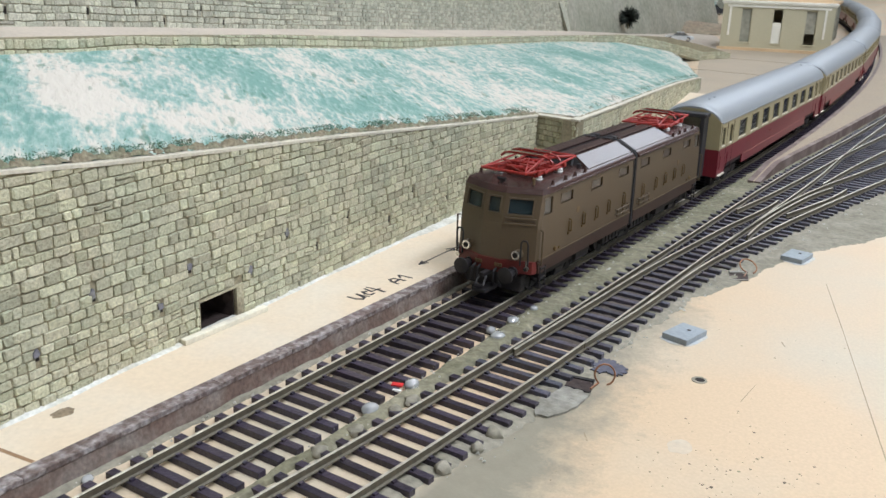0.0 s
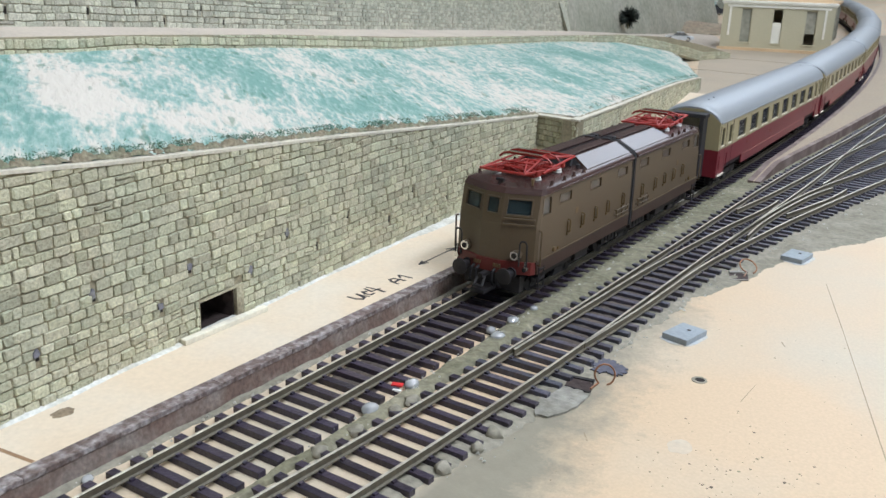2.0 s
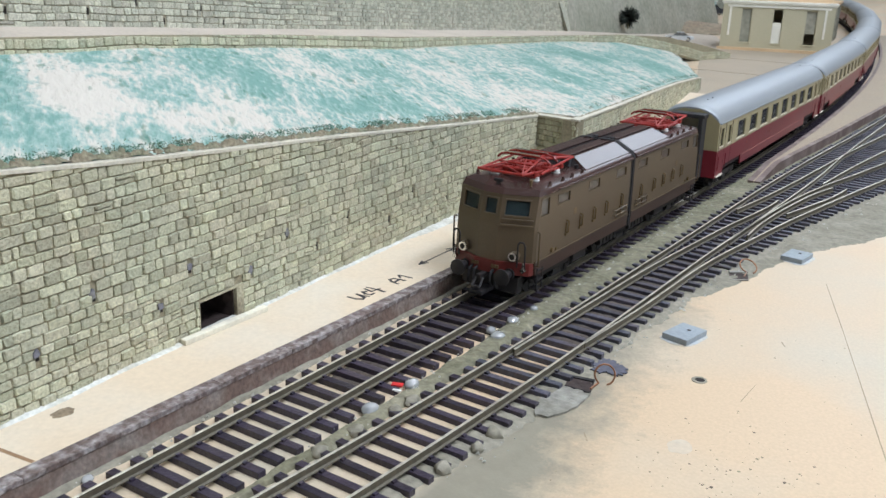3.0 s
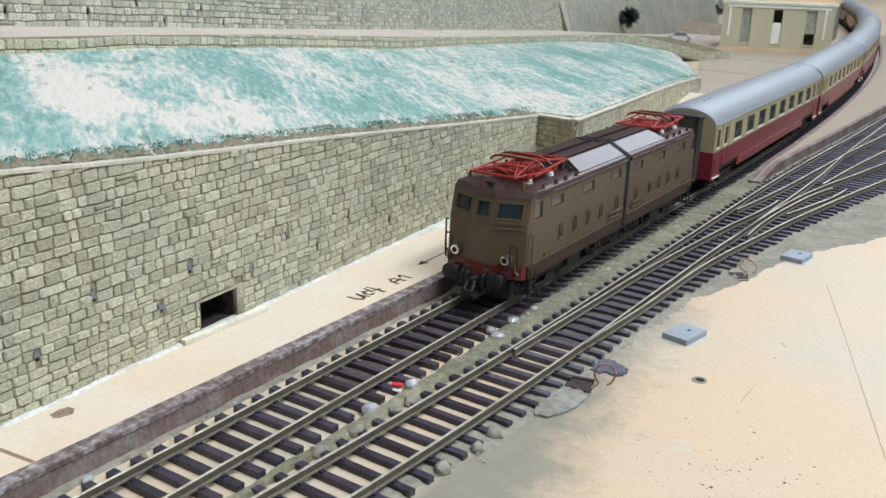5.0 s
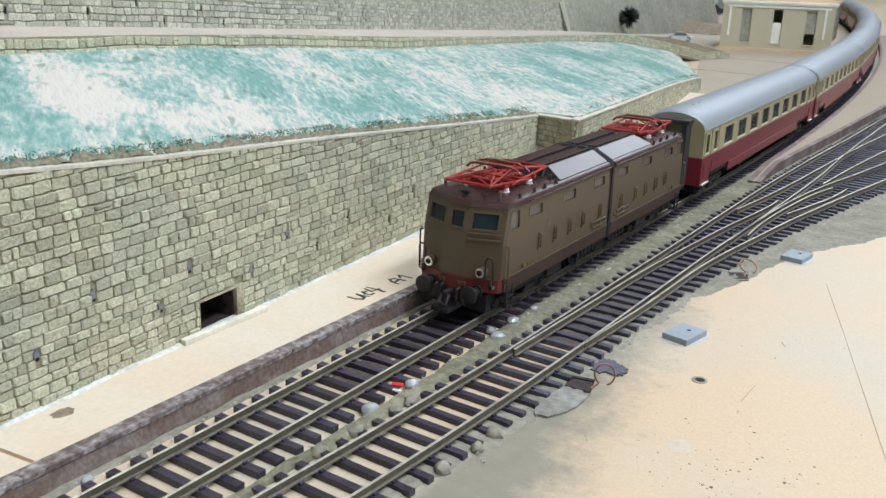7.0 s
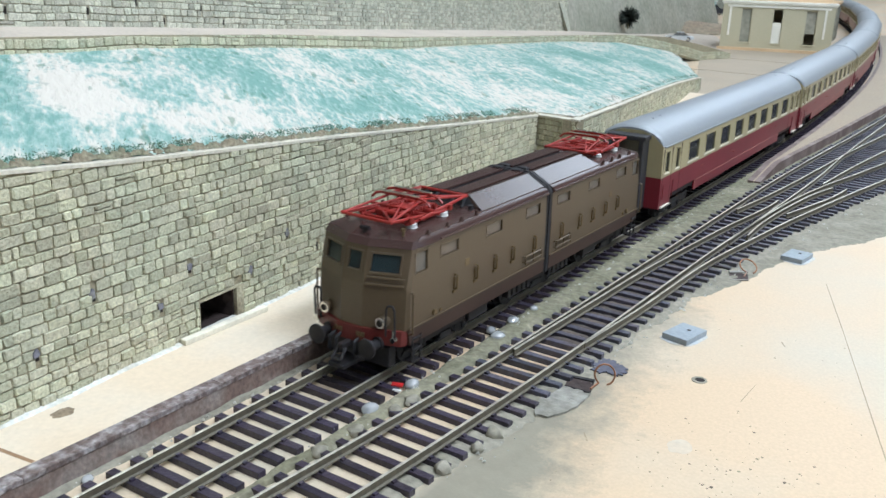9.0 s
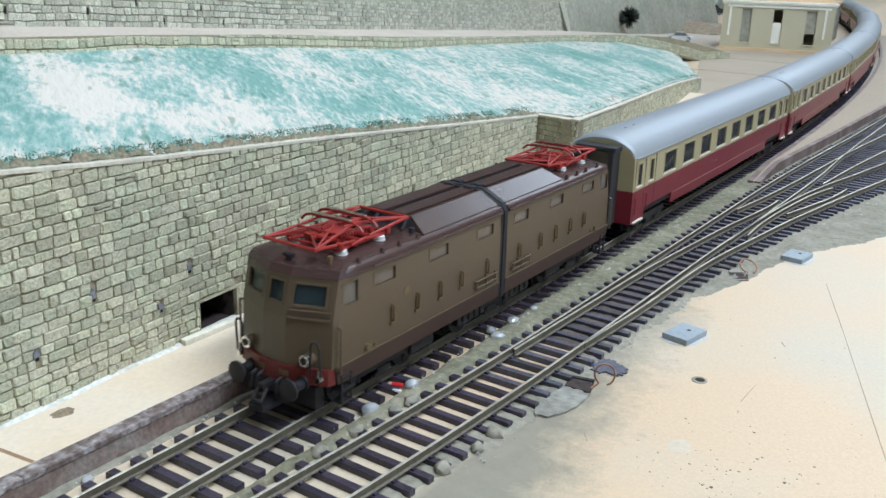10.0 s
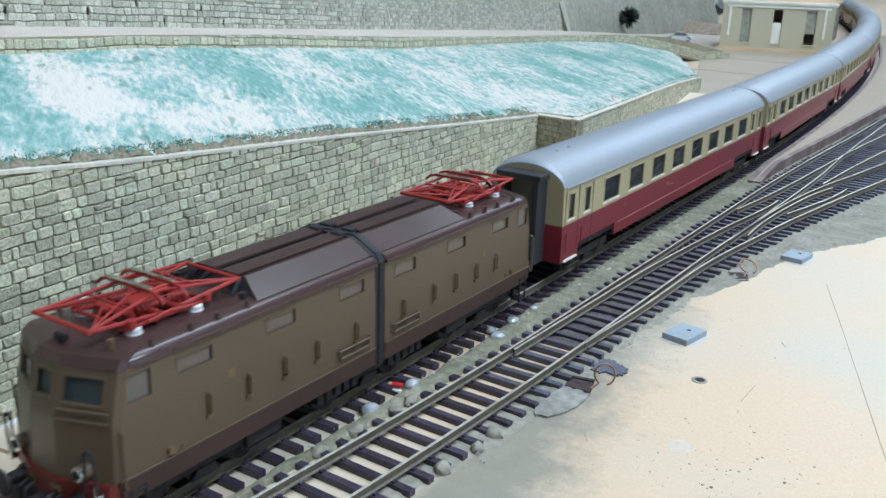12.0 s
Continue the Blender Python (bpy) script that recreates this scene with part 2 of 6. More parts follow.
def slope_mat():
    """White plaster ground with turquoise-green paint and flock in diagonal streaks."""
    m = bpy.data.materials.new("painted_slope")
    m.use_nodes = True
    nt = m.node_tree
    N, L = nt.nodes, nt.links
    b = N["Principled BSDF"]
    b.inputs["Roughness"].default_value = 0.95
    b.inputs["Specular IOR Level"].default_value = 0.2
    tc = N.new("ShaderNodeTexCoord")
    mp = N.new("ShaderNodeMapping")
    turn = N.new("ShaderNodeMapping")
    turn.inputs["Rotation"].default_value = (0, 0, radians(36))
    L.new(tc.outputs["Object"], turn.inputs["Vector"])
    mp.inputs["Scale"].default_value = (0.36, 1.0, 1.0)
    L.new(turn.outputs[0], mp.inputs["Vector"])
    a = N.new("ShaderNodeTexNoise")
    a.inputs["Scale"].default_value, a.inputs["Detail"].default_value, a.inputs["Roughness"].default_value = 30, 10, 0.72
    L.new(mp.outputs[0], a.inputs["Vector"])
    c = N.new("ShaderNodeTexNoise")
    c.inputs["Scale"].default_value, c.inputs["Detail"].default_value = 420, 6
    L.new(mp.outputs[0], c.inputs["Vector"])
    d = N.new("ShaderNodeTexNoise")
    d.inputs["Scale"].default_value, d.inputs["Detail"].default_value = 170, 6
    L.new(mp.outputs[0], d.inputs["Vector"])
    sm = N.new("ShaderNodeMath")
    sm.operation = "MULTIPLY_ADD"
    L.new(c.outputs["Fac"], sm.inputs[0])
    sm.inputs[1].default_value = 0.6
    L.new(a.outputs["Fac"], sm.inputs[2])
    md = N.new("ShaderNodeTexNoise")
    md.inputs["Scale"].default_value, md.inputs["Detail"].default_value, md.inputs["Roughness"].default_value = 95, 8, 0.75
    L.new(turn.outputs[0], md.inputs["Vector"])
    mm = N.new("ShaderNodeMath")
    mm.operation = "MULTIPLY_ADD"
    L.new(md.outputs["Fac"], mm.inputs[0])
    mm.inputs[1].default_value = 0.42
    L.new(sm.outputs[0], mm.inputs[2])
    # brushed areas, thin (white) or thick (green): x, y, turn, half length, half width, weight
    total = mm.outputs[0]
    for bx, by, turn_deg, lx, ly, amount in ((-0.100, 0.176, -24, 0.050, 0.016, 0.20), (-0.078, 0.200, 74, 0.065, 0.020, 0.19), (-0.085, 0.255, 80, 0.050, 0.022, 0.08),
                                             (-0.125, 0.165, -24, 0.055, 0.020, -0.22), (-0.072, 0.140, -30, 0.045, 0.024, -0.20), (-0.135, 0.235, 78, 0.090, 0.016, -0.06),
                                             (-0.160, 0.490, -40, 0.075, 0.030, 0.11), (-0.085, 0.330, 80, 0.060, 0.014, -0.14), (-0.085, 0.520, 75, 0.075, 0.022, 0.15),
                                             (-0.160, 0.640, -36, 0.085, 0.050, -0.12), (-0.200, 0.800, 70, 0.140, 0.060, -0.18), (-0.170, 0.700, -36, 0.070, 0.016, 0.16)):
        spot = N.new("ShaderNodeMapping")
        spot.vector_type = "TEXTURE"
        spot.inputs["Location"].default_value = (bx, by, 0.06)
        spot.inputs["Rotation"].default_value = (0, 0, radians(turn_deg))
        spot.inputs["Scale"].default_value = (lx, ly, 1.0)
        L.new(tc.outputs["Object"], spot.inputs["Vector"])
        ball = N.new("ShaderNodeTexGradient")
        ball.gradient_type = "SPHERICAL"
        L.new(spot.outputs[0], ball.inputs["Vector"])
        step = N.new("ShaderNodeMath")
        step.operation = "MULTIPLY_ADD"
        L.new(ball.outputs["Fac"], step.inputs[0])
        step.inputs[1].default_value = amount
        L.new(total, step.inputs[2])
        total = step.outputs[0]
    low = N.new("ShaderNodeMath")
    low.operation = "MULTIPLY_ADD"
    L.new(total, low.inputs[0])
    low.inputs[1].default_value, low.inputs[2].default_value = 0.5, 0.437
    total = low.outputs[0]
    r = N.new("ShaderNodeValToRGB")
    e = r.color_ramp.elements
    e[0].position, e[0].color = 0.87, (0.185, 0.325, 0.28, 1)
    e[1].position, e[1].color = 1.0, (0.60, 0.565, 0.49, 1)
    k = r.color_ramp.elements.new(0.93)
    k.color = (0.31, 0.42, 0.375, 1)
    L.new(total, r.inputs[0])
    dark = N.new("ShaderNodeMapRange")
    dark.inputs[1].default_value, dark.inputs[2].default_value = 0.61, 0.69
    dark.inputs[4].default_value = 0.55
    L.new(d.outputs["Fac"], dark.inputs[0])
    mx = N.new("ShaderNodeMix")
    mx.data_type = "RGBA"
    mx.inputs[7].default_value = (0.05, 0.16, 0.10, 1)
    L.new(dark.outputs[0], mx.inputs[0])
    L.new(r.outputs[0], mx.inputs[6])
    L.new(mx.outputs[2], b.inputs["Base Color"])
    bp = N.new("ShaderNodeBump")
    bp.inputs["Strength"].default_value, bp.inputs["Distance"].default_value = 1.0, 0.0018
    L.new(c.outputs["Fac"], bp.inputs["Height"])
    L.new(bp.outputs[0], b.inputs["Normal"])
    return m


SLOPE = slope_mat()


def smear_board(m, colour):
    """Grey filler dust that fades out over the board beside the track."""
    nt = m.node_tree
    N, L = nt.nodes, nt.links
    b = N["Principled BSDF"]
    old = b.inputs["Base Color"].links[0].from_socket
    tc = N.new("ShaderNodeTexCoord")
    sep = N.new("ShaderNodeSeparateXYZ")
    L.new(tc.outputs["Object"], sep.inputs[0])
    n1 = N.new("ShaderNodeTexNoise")
    n1.inputs["Scale"].default_value, n1.inputs["Detail"].default_value, n1.inputs["Roughness"].default_value = 60, 10, 0.8
    L.new(tc.outputs["Object"], n1.inputs["Vector"])
    edge = N.new("ShaderNodeMath")
    edge.operation = "MULTIPLY_ADD"
    L.new(n1.outputs["Fac"], edge.inputs[0])
    edge.inputs[1].default_value = 0.055
    L.new(sep.outputs[0], edge.inputs[2])
    lean = N.new("ShaderNodeMath")
    lean.operation = "MULTIPLY_ADD"
    L.new(sep.outputs[1], lean.inputs[0])
    lean.inputs[1].default_value = 0.12
    L.new(edge.outputs[0], lean.inputs[2])
    fade = N.new("ShaderNodeMapRange")
    fade.inputs[1].default_value, fade.inputs[2].default_value = 0.136, 0.115
    fade.inputs[3].default_value, fade.inputs[4].default_value = 0.0, 0.97
    L.new(lean.outputs[0], fade.inputs[0])
    far = N.new("ShaderNodeMapRange")
    far.inputs[1].default_value, far.inputs[2].default_value = 0.95, 0.7
    L.new(sep.outputs[1], far.inputs[0])
    near = N.new("ShaderNodeMapRange")
    near.inputs[1].default_value, near.inputs[2].default_value = 0.046, 0.053
    L.new(sep.outputs[0], near.inputs[0])
    both = N.new("ShaderNodeMath")
    both.operation = "MULTIPLY"
    L.new(far.outputs[0], both.inputs[0])
    L.new(near.outputs[0], both.inputs[1])
    lim = N.new("ShaderNodeMath")
    lim.operation = "MULTIPLY"
    L.new(both.outputs[0], lim.inputs[0])
    L.new(fade.outputs[0], lim.inputs[1])
    mx = N.new("ShaderNodeMix")
    mx.data_type = "RGBA"
    n2 = N.new("ShaderNodeTexNoise")
    n2.inputs["Scale"].default_value, n2.inputs["Detail"].default_value, n2.inputs["Roughness"].default_value = 140, 8, 0.75
    L.new(tc.outputs["Object"], n2.inputs["Vector"])
    tone = N.new("ShaderNodeMix")
    tone.data_type = "RGBA"
    tone.inputs[6].default_value = (*[c * 0.72 for c in colour], 1)
    tone.inputs[7].default_value = (*[c * 1.35 for c in colour], 1)
    L.new(n2.outputs["Fac"], tone.inputs[0])
    L.new(tone.outputs[2], mx.inputs[7])
    L.new(lim.outputs[0], mx.inputs[0])
    L.new(old, mx.inputs[6])
    L.new(mx.outputs[2], b.inputs["Base Color"])


smear_board(BOARD, (0.245, 0.225, 0.17))


# ---- mesh helpers (millimetres) ----
def box(bm, x0, x1, y0, y1, z0, z1, bevel=0.0):
    vs = [bm.verts.new((x * U, y * U, z * U)) for z in (z0, z1) for y in (y0, y1) for x in (x0, x1)]
    fs = [bm.faces.new([vs[i] for i in q]) for q in ((0, 2, 3, 1), (4, 5, 7, 6), (0, 1, 5, 4), (2, 6, 7, 3), (0, 4, 6, 2), (1, 3, 7, 5))]
    if bevel:
        es = {e for f in fs for e in f.edges}
        bmesh.ops.bevel(bm, geom=list(es), offset=bevel * U, segments=2, affect="EDGES", profile=0.6)


def hexa(bm, pts):
    """A six-sided block from eight corners: four below, four above, both in the same turn."""
    vs = [bm.verts.new(Vector(q) * U) for q in pts]
    for q in ((3, 2, 1, 0), (4, 5, 6, 7), (0, 1, 5, 4), (1, 2, 6, 5), (2, 3, 7, 6), (3, 0, 4, 7)):
        bm.faces.new([vs[i] for i in q])


def tube(bm, a, b, r, n=8, r2=None):
    a, b = Vector(a) * U, Vector(b) * U
    d = b - a
    m = Matrix.Translation((a + b) / 2) @ d.to_track_quat("Z", "Y").to_matrix().to_4x4()
    bmesh.ops.create_cone(bm, cap_ends=True, segments=n, radius1=r * U, radius2=(r if r2 is None else r2) * U, depth=d.length, matrix=m)


def bent(bm, pts, r, n=6):
    for a, b in zip(pts, pts[1:]):
        tube(bm, a, b, r, n)


def loft(bm, rings, closed=True, caps=True):
    """Skin between rings of equal count, each a list of points in millimetres."""
    rows = [[bm.verts.new(Vector(q) * U) for q in r] for r in rings]
    n = len(rows[0])
    for r, s in zip(rows, rows[1:]):
        for i in range(n if closed else n - 1):
            j = (i + 1) % n
            bm.faces.new((r[i], r[j], s[j], s[i]))
    if caps and closed:
        bm.faces.new(rows[0][::-1])
        bm.faces.new(rows[-1])


def holed(bm, place, us, vs, holes, th):
    """A panel over us x vs with rectangular holes (u0, u1, v0, v1); place(u, v, depth) gives the point in millimetres."""
    cu = sorted({*us, *(h[0] for h in holes), *(h[1] for h in holes)})
    cv = sorted({*vs, *(h[2] for h in holes), *(h[3] for h in holes)})
    for a, b in zip(cu, cu[1:]):
        for c, d in zip(cv, cv[1:]):
            mu, mv = (a + b) / 2, (c + d) / 2
            if any(h[0] < mu < h[1] and h[2] < mv < h[3] for h in holes):
                continue
            hexa(bm, [place(u, v, w) for w in (0, th) for u, v in ((a, c), (b, c), (b, d), (a, d))])
    bmesh.ops.remove_doubles(bm, verts=bm.verts[:], dist=1e-6)
    bm.verts.index_update()
    seen = {}
    for f in bm.faces:
        seen.setdefault(frozenset(v.index for v in f.verts), []).append(f)
    bmesh.ops.delete(bm, geom=[f for g in seen.values() if len(g) > 1 for f in g], context="FACES_ONLY")


def mesh_of(bm, name, material, smooth=False):
    bmesh.ops.recalc_face_normals(bm, faces=bm.faces[:])
    me = bpy.data.meshes.new(name)
    bm.to_mesh(me)
    bm.free()
    me.materials.append(material)
    if smooth:
        for f in me.polygons:
            f.use_smooth = True
        me.set_sharp_from_angle(angle=radians(40))
    return me


def part(name, bm, material, parent=None, label="", smooth=False, at=None):
    ob = new(name, mesh_of(bm, name, material, smooth))
    if parent is not None:
        ob.parent = parent
    if at is not None:
        ob.matrix_basis = at
    return tagged(ob, label=label)


def thing(name, label, category, group="", at=None, kind=""):
    ob = new(name)
    ob.empty_display_size = 0.01
    if at is not None:
        ob.matrix_basis = at
    return tagged(ob, label, category, group, kind)


def interp(poly, y, k=0):
    """Value k of a polyline of (y, values...) rows at y."""
    for a, b in zip(poly, poly[1:]):
        if y <= b[0] or b is poly[-1]:
            return a[1 + k] + (b[1 + k] - a[1 + k]) * (y - a[0]) / (b[0] - a[0])


# ---- the lines of the tracks ----
BEND = 500.0


def centre(y):
    """Centre line of the train's track: straight, then a wide bend."""
    return 0.0 if y < BEND else -0.000078 * (y - BEND) ** 2


ARC = [(-400.0, -400.0, 0.0)]
while ARC[-1][1] < 4200:
    s0, y0, x0 = ARC[-1]
    y1 = y0 + 10
    x1 = centre(y1)
    ARC.append((s0 + math.hypot(10, x1 - x0), y1, x1))


def on_track(s):
    """Point of the track at the length s along it."""
    i = min(max(int((s + 400) / 10.0), 0), len(ARC) - 2)
    while ARC[i + 1][0] < s and i < len(ARC) - 2:
        i += 1
    while ARC[i][0] > s and i > 0:
        i -= 1
    a, b = ARC[i], ARC[i + 1]
    k = (s - a[0]) / (b[0] - a[0])
    return Vector((a[2] + (b[2] - a[2]) * k, a[1] + (b[1] - a[1]) * k, 0))


TABLE = -4.5

# ---- room round the layout ----
def build_room():
    bm = bmesh.new()
    box(bm, -2600, 2400, -1800, 4600, -960, -900)
    tagged(part("floor", bm, FLOORM), "dull brown floor of the hobby room", "floor", kind="structure")
    bm = bmesh.new()
    box(bm, -2600, 2400, -1800, 4600, 1500, 1560)
    tagged(part("ceiling", bm, CEIL), "white painted ceiling of the hobby room", "ceiling", kind="structure")
    for name, q in (("wall_west", (-2660, -2600, -1800, 4600)), ("wall_south", (-2600, 2400, -1860, -1800)), ("wall_north", (-2600, 2400, 4600, 4660))):
        bm = bmesh.new()
        box(bm, *q, -900, 1500)
        tagged(part(name, bm, ROOM_WALL), "plain off-white room wall", "wall", kind="structure")
    # the window opening is made up to go with the side fill light
    bm = bmesh.new()
    holed(bm, lambda u, v, w: (2400 + w, u, v), (-1800, 4600), (-900, 1500), [(-600, 1800, 150, 1350)], 60)
    tagged(part("wall_east", bm, ROOM_WALL), "plain off-white room wall with an added, unseen window opening", "wall", kind="structure")
    for lx, ly, lw, ll, lp in LAMPS:
        fix = thing("ceiling_light", "white ceiling strip light with lit tubes", "ceiling light", "strip lights", pose(lx, ly, 1.5))
        bm = bmesh.new()
        hw, hl = lw * 500 + 8, ll * 500 + 20
        box(bm, -hw, hw, -hl, hl, -28, 0, 4)
        part("housing", bm, CEIL, fix)
        for x in ((-60, 60) if lw < 0.5 else (-360, -120, 120, 360)):
            bm = bmesh.new()
            tube(bm, (x, -hl + 30, -36), (x, hl - 30, -36), 8, 10)
            part("tube", bm, TUBE, fix, "lit fluorescent tube", True)


def build_board():
    board = thing("board", "cream painted chipboard layout board with stains", "ground", kind="structure")
    bm = bmesh.new()
    box(bm, -1500, 1300, -350, 4300, TABLE - 18, TABLE)
    part("board_sheet", bm, BOARD, board)
    for x in (-1450, 1200):
        for y in (-300, 1900, 4200):
            bm = bmesh.new()
            box(bm, x, x + 50, y, y + 50, -900, TABLE - 18)
            part("leg", bm, LATH, board, "square wooden table leg")


build_room()
build_board()


# ---- rails and sleepers ----
def rail_bm(line, base=-2.5):
    """An I-shaped rail along line, a list of (x, y) in millimetres."""
    prof = [(-0.95, base), (0.95, base), (0.95, base + 0.35), (0.28, base + 0.6), (0.28, -0.75), (0.45, -0.6), (0.45, -0.08), (0.36, 0.0),
            (-0.36, 0.0), (-0.45, -0.08), (-0.45, -0.6), (-0.28, -0.75), (-0.28, base + 0.6), (-0.95, base + 0.35)]
    bm = bmesh.new()
    rings = []
    for i, (x, y) in enumerate(line):
        a, b = line[max(i - 1, 0)], line[min(i + 1, len(line) - 1)]
        d = Vector((b[0] - a[0], b[1] - a[1], 0)).normalized()
        n = Vector((d.y, -d.x, 0))
        rings.append([(x + n.x * u, y + n.y * u, w) for u, w in prof])
    loft(bm, rings)
    for f in bm.faces:
        if min(v.co.z for v in f.verts) > -0.1 * U:
            f.material_index = 1
    return bm


def rail_part(name, bm, parent, label=""):
    ob = part(name, bm, RAIL_SIDE, parent, label, True)
    ob.data.materials.append(RAIL)
    return ob


def smooth_line(knots, step=12.0):
    """Points every few millimetres through knots of (y, x)."""
    ys = np.array([k[0] for k in knots], float)
    xs = np.array([k[1] for k in knots], float)
    grad = np.gradient(xs, ys)
    out = []
    for i in range(len(ys) - 1):
        h = ys[i + 1] - ys[i]
        n = max(2, int(h / step))
        for j in range(n):
            t = j / n
            a, b, c, d = 2 * t**3 - 3 * t**2 + 1, t**3 - 2 * t**2 + t, -2 * t**3 + 3 * t**2, t**3 - t**2
            out.append((a * xs[i] + b * h * grad[i] + c * xs[i + 1] + d * h * grad[i + 1], ys[i] + t * h))
    out.append((xs[-1], ys[-1]))
    return out


def sleeper_mesh(half, name, material, chairs=True, gauge=8.25, wide=1.22):
    bm = bmesh.new()
    box(bm, -half, half, -wide, wide, -5.0, -2.6, 0.15)
    if chairs:
        for x in (-gauge, gauge):
            for s in (-1, 1):
                box(bm, x + s * 1.25 - 0.5, x + s * 1.25 + 0.5, -0.65, 0.65, -2.65, -1.95)
    return mesh_of(bm, name, material)


SPACE = 7.144


def build_track():
    tr = thing("railway_track", "straight model track with dark sleepers and bright rails", "railway track")
    ys = list(np.arange(-60, BEND, 40)) + list(np.arange(BEND, 3600, 30))
    for off in (-8.25, 8.25):
        line = []
        for y in ys:
            g = (centre(y + 1) - centre(y - 1)) / 2
            d = Vector((g, 1)).normalized()
            line.append((centre(y) + off * d.y, y - off * d.x))
        rail_part("rail", rail_bm(line), tr, "bright worn steel rail")
    me = sleeper_mesh(15.3, "sleeper", SLEEPER, True, 8.25, 1.36)
    rest = bmesh.new()
    for i in range(500):
        y = 122.8 + (i - 24) * SPACE
        g = math.atan((centre(y + 1) - centre(y - 1)) / 2)
        m = pose(centre(y) * U, y * U, random.uniform(-0.00015, 0.00005), 0, 0, math.degrees(-g) + random.uniform(-0.6, 0.6))
        if i < 290:
            ob = new("sleeper", me)
            ob.parent = tr
            ob.matrix_basis = m
        else:
            n = len(rest.verts)
            box(rest, -15.3, 15.3, -1.22, 1.22, -5, -2.6)
            rest.verts.ensure_lookup_table()
            bmesh.ops.transform(rest, matrix=m, verts=rest.verts[n:])
    tagged(part("far_sleepers", rest, SLEEPER, tr), kind="stuff")


MAIN_L = [(-60, 21.5), (60, 22.7), (131, 24.6), (165, 26.9), (196, 28.6), (225, 29.9), (260, 30.9), (332, 32.0), (395, 33.0), (478, 33.9), (530, 34.6), (587, 36.3), (656, 39), (727, 42.6), (873, 48), (1100, 55), (1500, 50), (2200, -20)]
MAIN_R = [(y, x + 16.9) for y, x in MAIN_L]
TURN_R = [(300, 48.6), (335, 49.8), (380, 54), (427, 59.8), (469, 65.4), (502, 71), (543, 77.9), (600, 88.5), (680, 104), (780, 125), (1000, 175)]
TURN_L = [(y, x - 16.6) for y, x in TURN_R[2:]]


def build_turnout():
    tr = thing("turnout", "model turnout with weathered sleepers and diverging bright rails", "railway track")
    rail_part("rail", rail_bm(smooth_line(MAIN_L)), tr, "bright stock rail")
    rail_part("rail", rail_bm(smooth_line([q for q in MAIN_R if q[0] < 400] + [(440, 51.5)])), tr, "bright stock rail")
    rail_part("diverging_rail", rail_bm(smooth_line([(262, 48.1), (300, 50.6)] + TURN_R[2:])), tr, "")
    rail_part("point_blade", rail_bm(smooth_line([(243, 31.9), (300, 33.9), (350, 35.8), (415, 41.0)])), tr, "tapered switch blade")
    # closure, crossing and check rails of the two forks
    for knots in ([(440, 51.5), (511, 53.2), (577, 54.2), (666, 52.9), (736, 53.2), (818, 54.2), (1000, 52)],
                  [(470, 37.2), (501, 41.0), (547, 45.2), (602, 49.0), (672, 53.4), (766, 62), (900, 76)],
                  [(562, 60.6), (619, 65.0), (700, 73.5), (800, 88)],
                  [(412, 50.9), (455, 52.2), (512, 56.0), (559, 62.4), (600, 70.4), (656, 80.5), (760, 102)]):
        rail_part("closure_rail", rail_bm(smooth_line(knots)), tr, "")
    for knots in ([(415, 41.0), (440, 43.4), (465, 46.6), (490, 49.2), (505, 49.6)], [(425, 55.6), (445, 55.0), (500, 58.2), (540, 63.5), (556, 67.4)], [(478, 60.6), (492, 63.8), (545, 73.6), (558, 74.6)]):
        rail_part("check_rail", rail_bm(smooth_line(knots)), tr, "")
    short, cache = sleeper_mesh(15.3, "sleeper", SLEEPER, True, 8.4), {}
    for i in range(150):
        y = 131.0 + (i - 22) * 7.35
        xl = interp(MAIN_L, y) - 6.6
        xr = interp(MAIN_R, y) + 6.8
        if y < 222:
            ob = new("sleeper", short)
            ob.parent = tr
            ob.matrix_basis = pose((xl + xr) / 2 * U, y * U, -0.0002, 0, 0, -1.5 + random.uniform(-0.8, 0.8))
            continue
        if y > 300:
            xr = max(xr, interp(TURN_R, min(y, 640)) + 6.8)
        key = round((xr - xl) / 3.0)
        if key not in cache:
            bm = bmesh.new()
            w = key * 1.5
            box(bm, -w, w, -1.25, 1.25, -5, -2.6, 0.18)
            for x in (-w + 6.6, -w + 23.5, w - 6.8, w - 23):
                for s in (-1, 1):
                    box(bm, x + s * 1.25 - 0.5, x + s * 1.25 + 0.5, -0.65, 0.65, -2.65, -1.95)
            cache[key] = mesh_of(bm, "sleeper", RUST_SLEEPER)
        ob = new("sleeper", cache[key])
        ob.parent = tr
        ob.matrix_basis = pose((xl + xr) / 2 * U, y * U, 0, 0, 0, random.uniform(-2.5, 0.5))


build_track()
build_turnout()


# ---- stone walls ----
def wall_path(pts):
    """Arc-length rows (s, x, y) of a ground line of (x, y) points."""
    rows, s = [], 0.0
    for i, q in enumerate(pts):
        if i:
            s += math.hypot(q[0] - pts[i - 1][0], q[1] - pts[i - 1][1])
        rows.append((s, *q))
    return rows


def at_path(rows, s, depth=0.0):
    """Point at s, moved out by depth to the right of the line's way."""
    for a, b in zip(rows, rows[1:]):
        if s <= b[0] or b is rows[-1]:
            k = (s - a[0]) / (b[0] - a[0])
            d = Vector((b[1] - a[1], b[2] - a[2])).normalized()
            return a[1] + (b[1] - a[1]) * k + d.y * depth, a[2] + (b[2] - a[2]) * k - d.x * depth


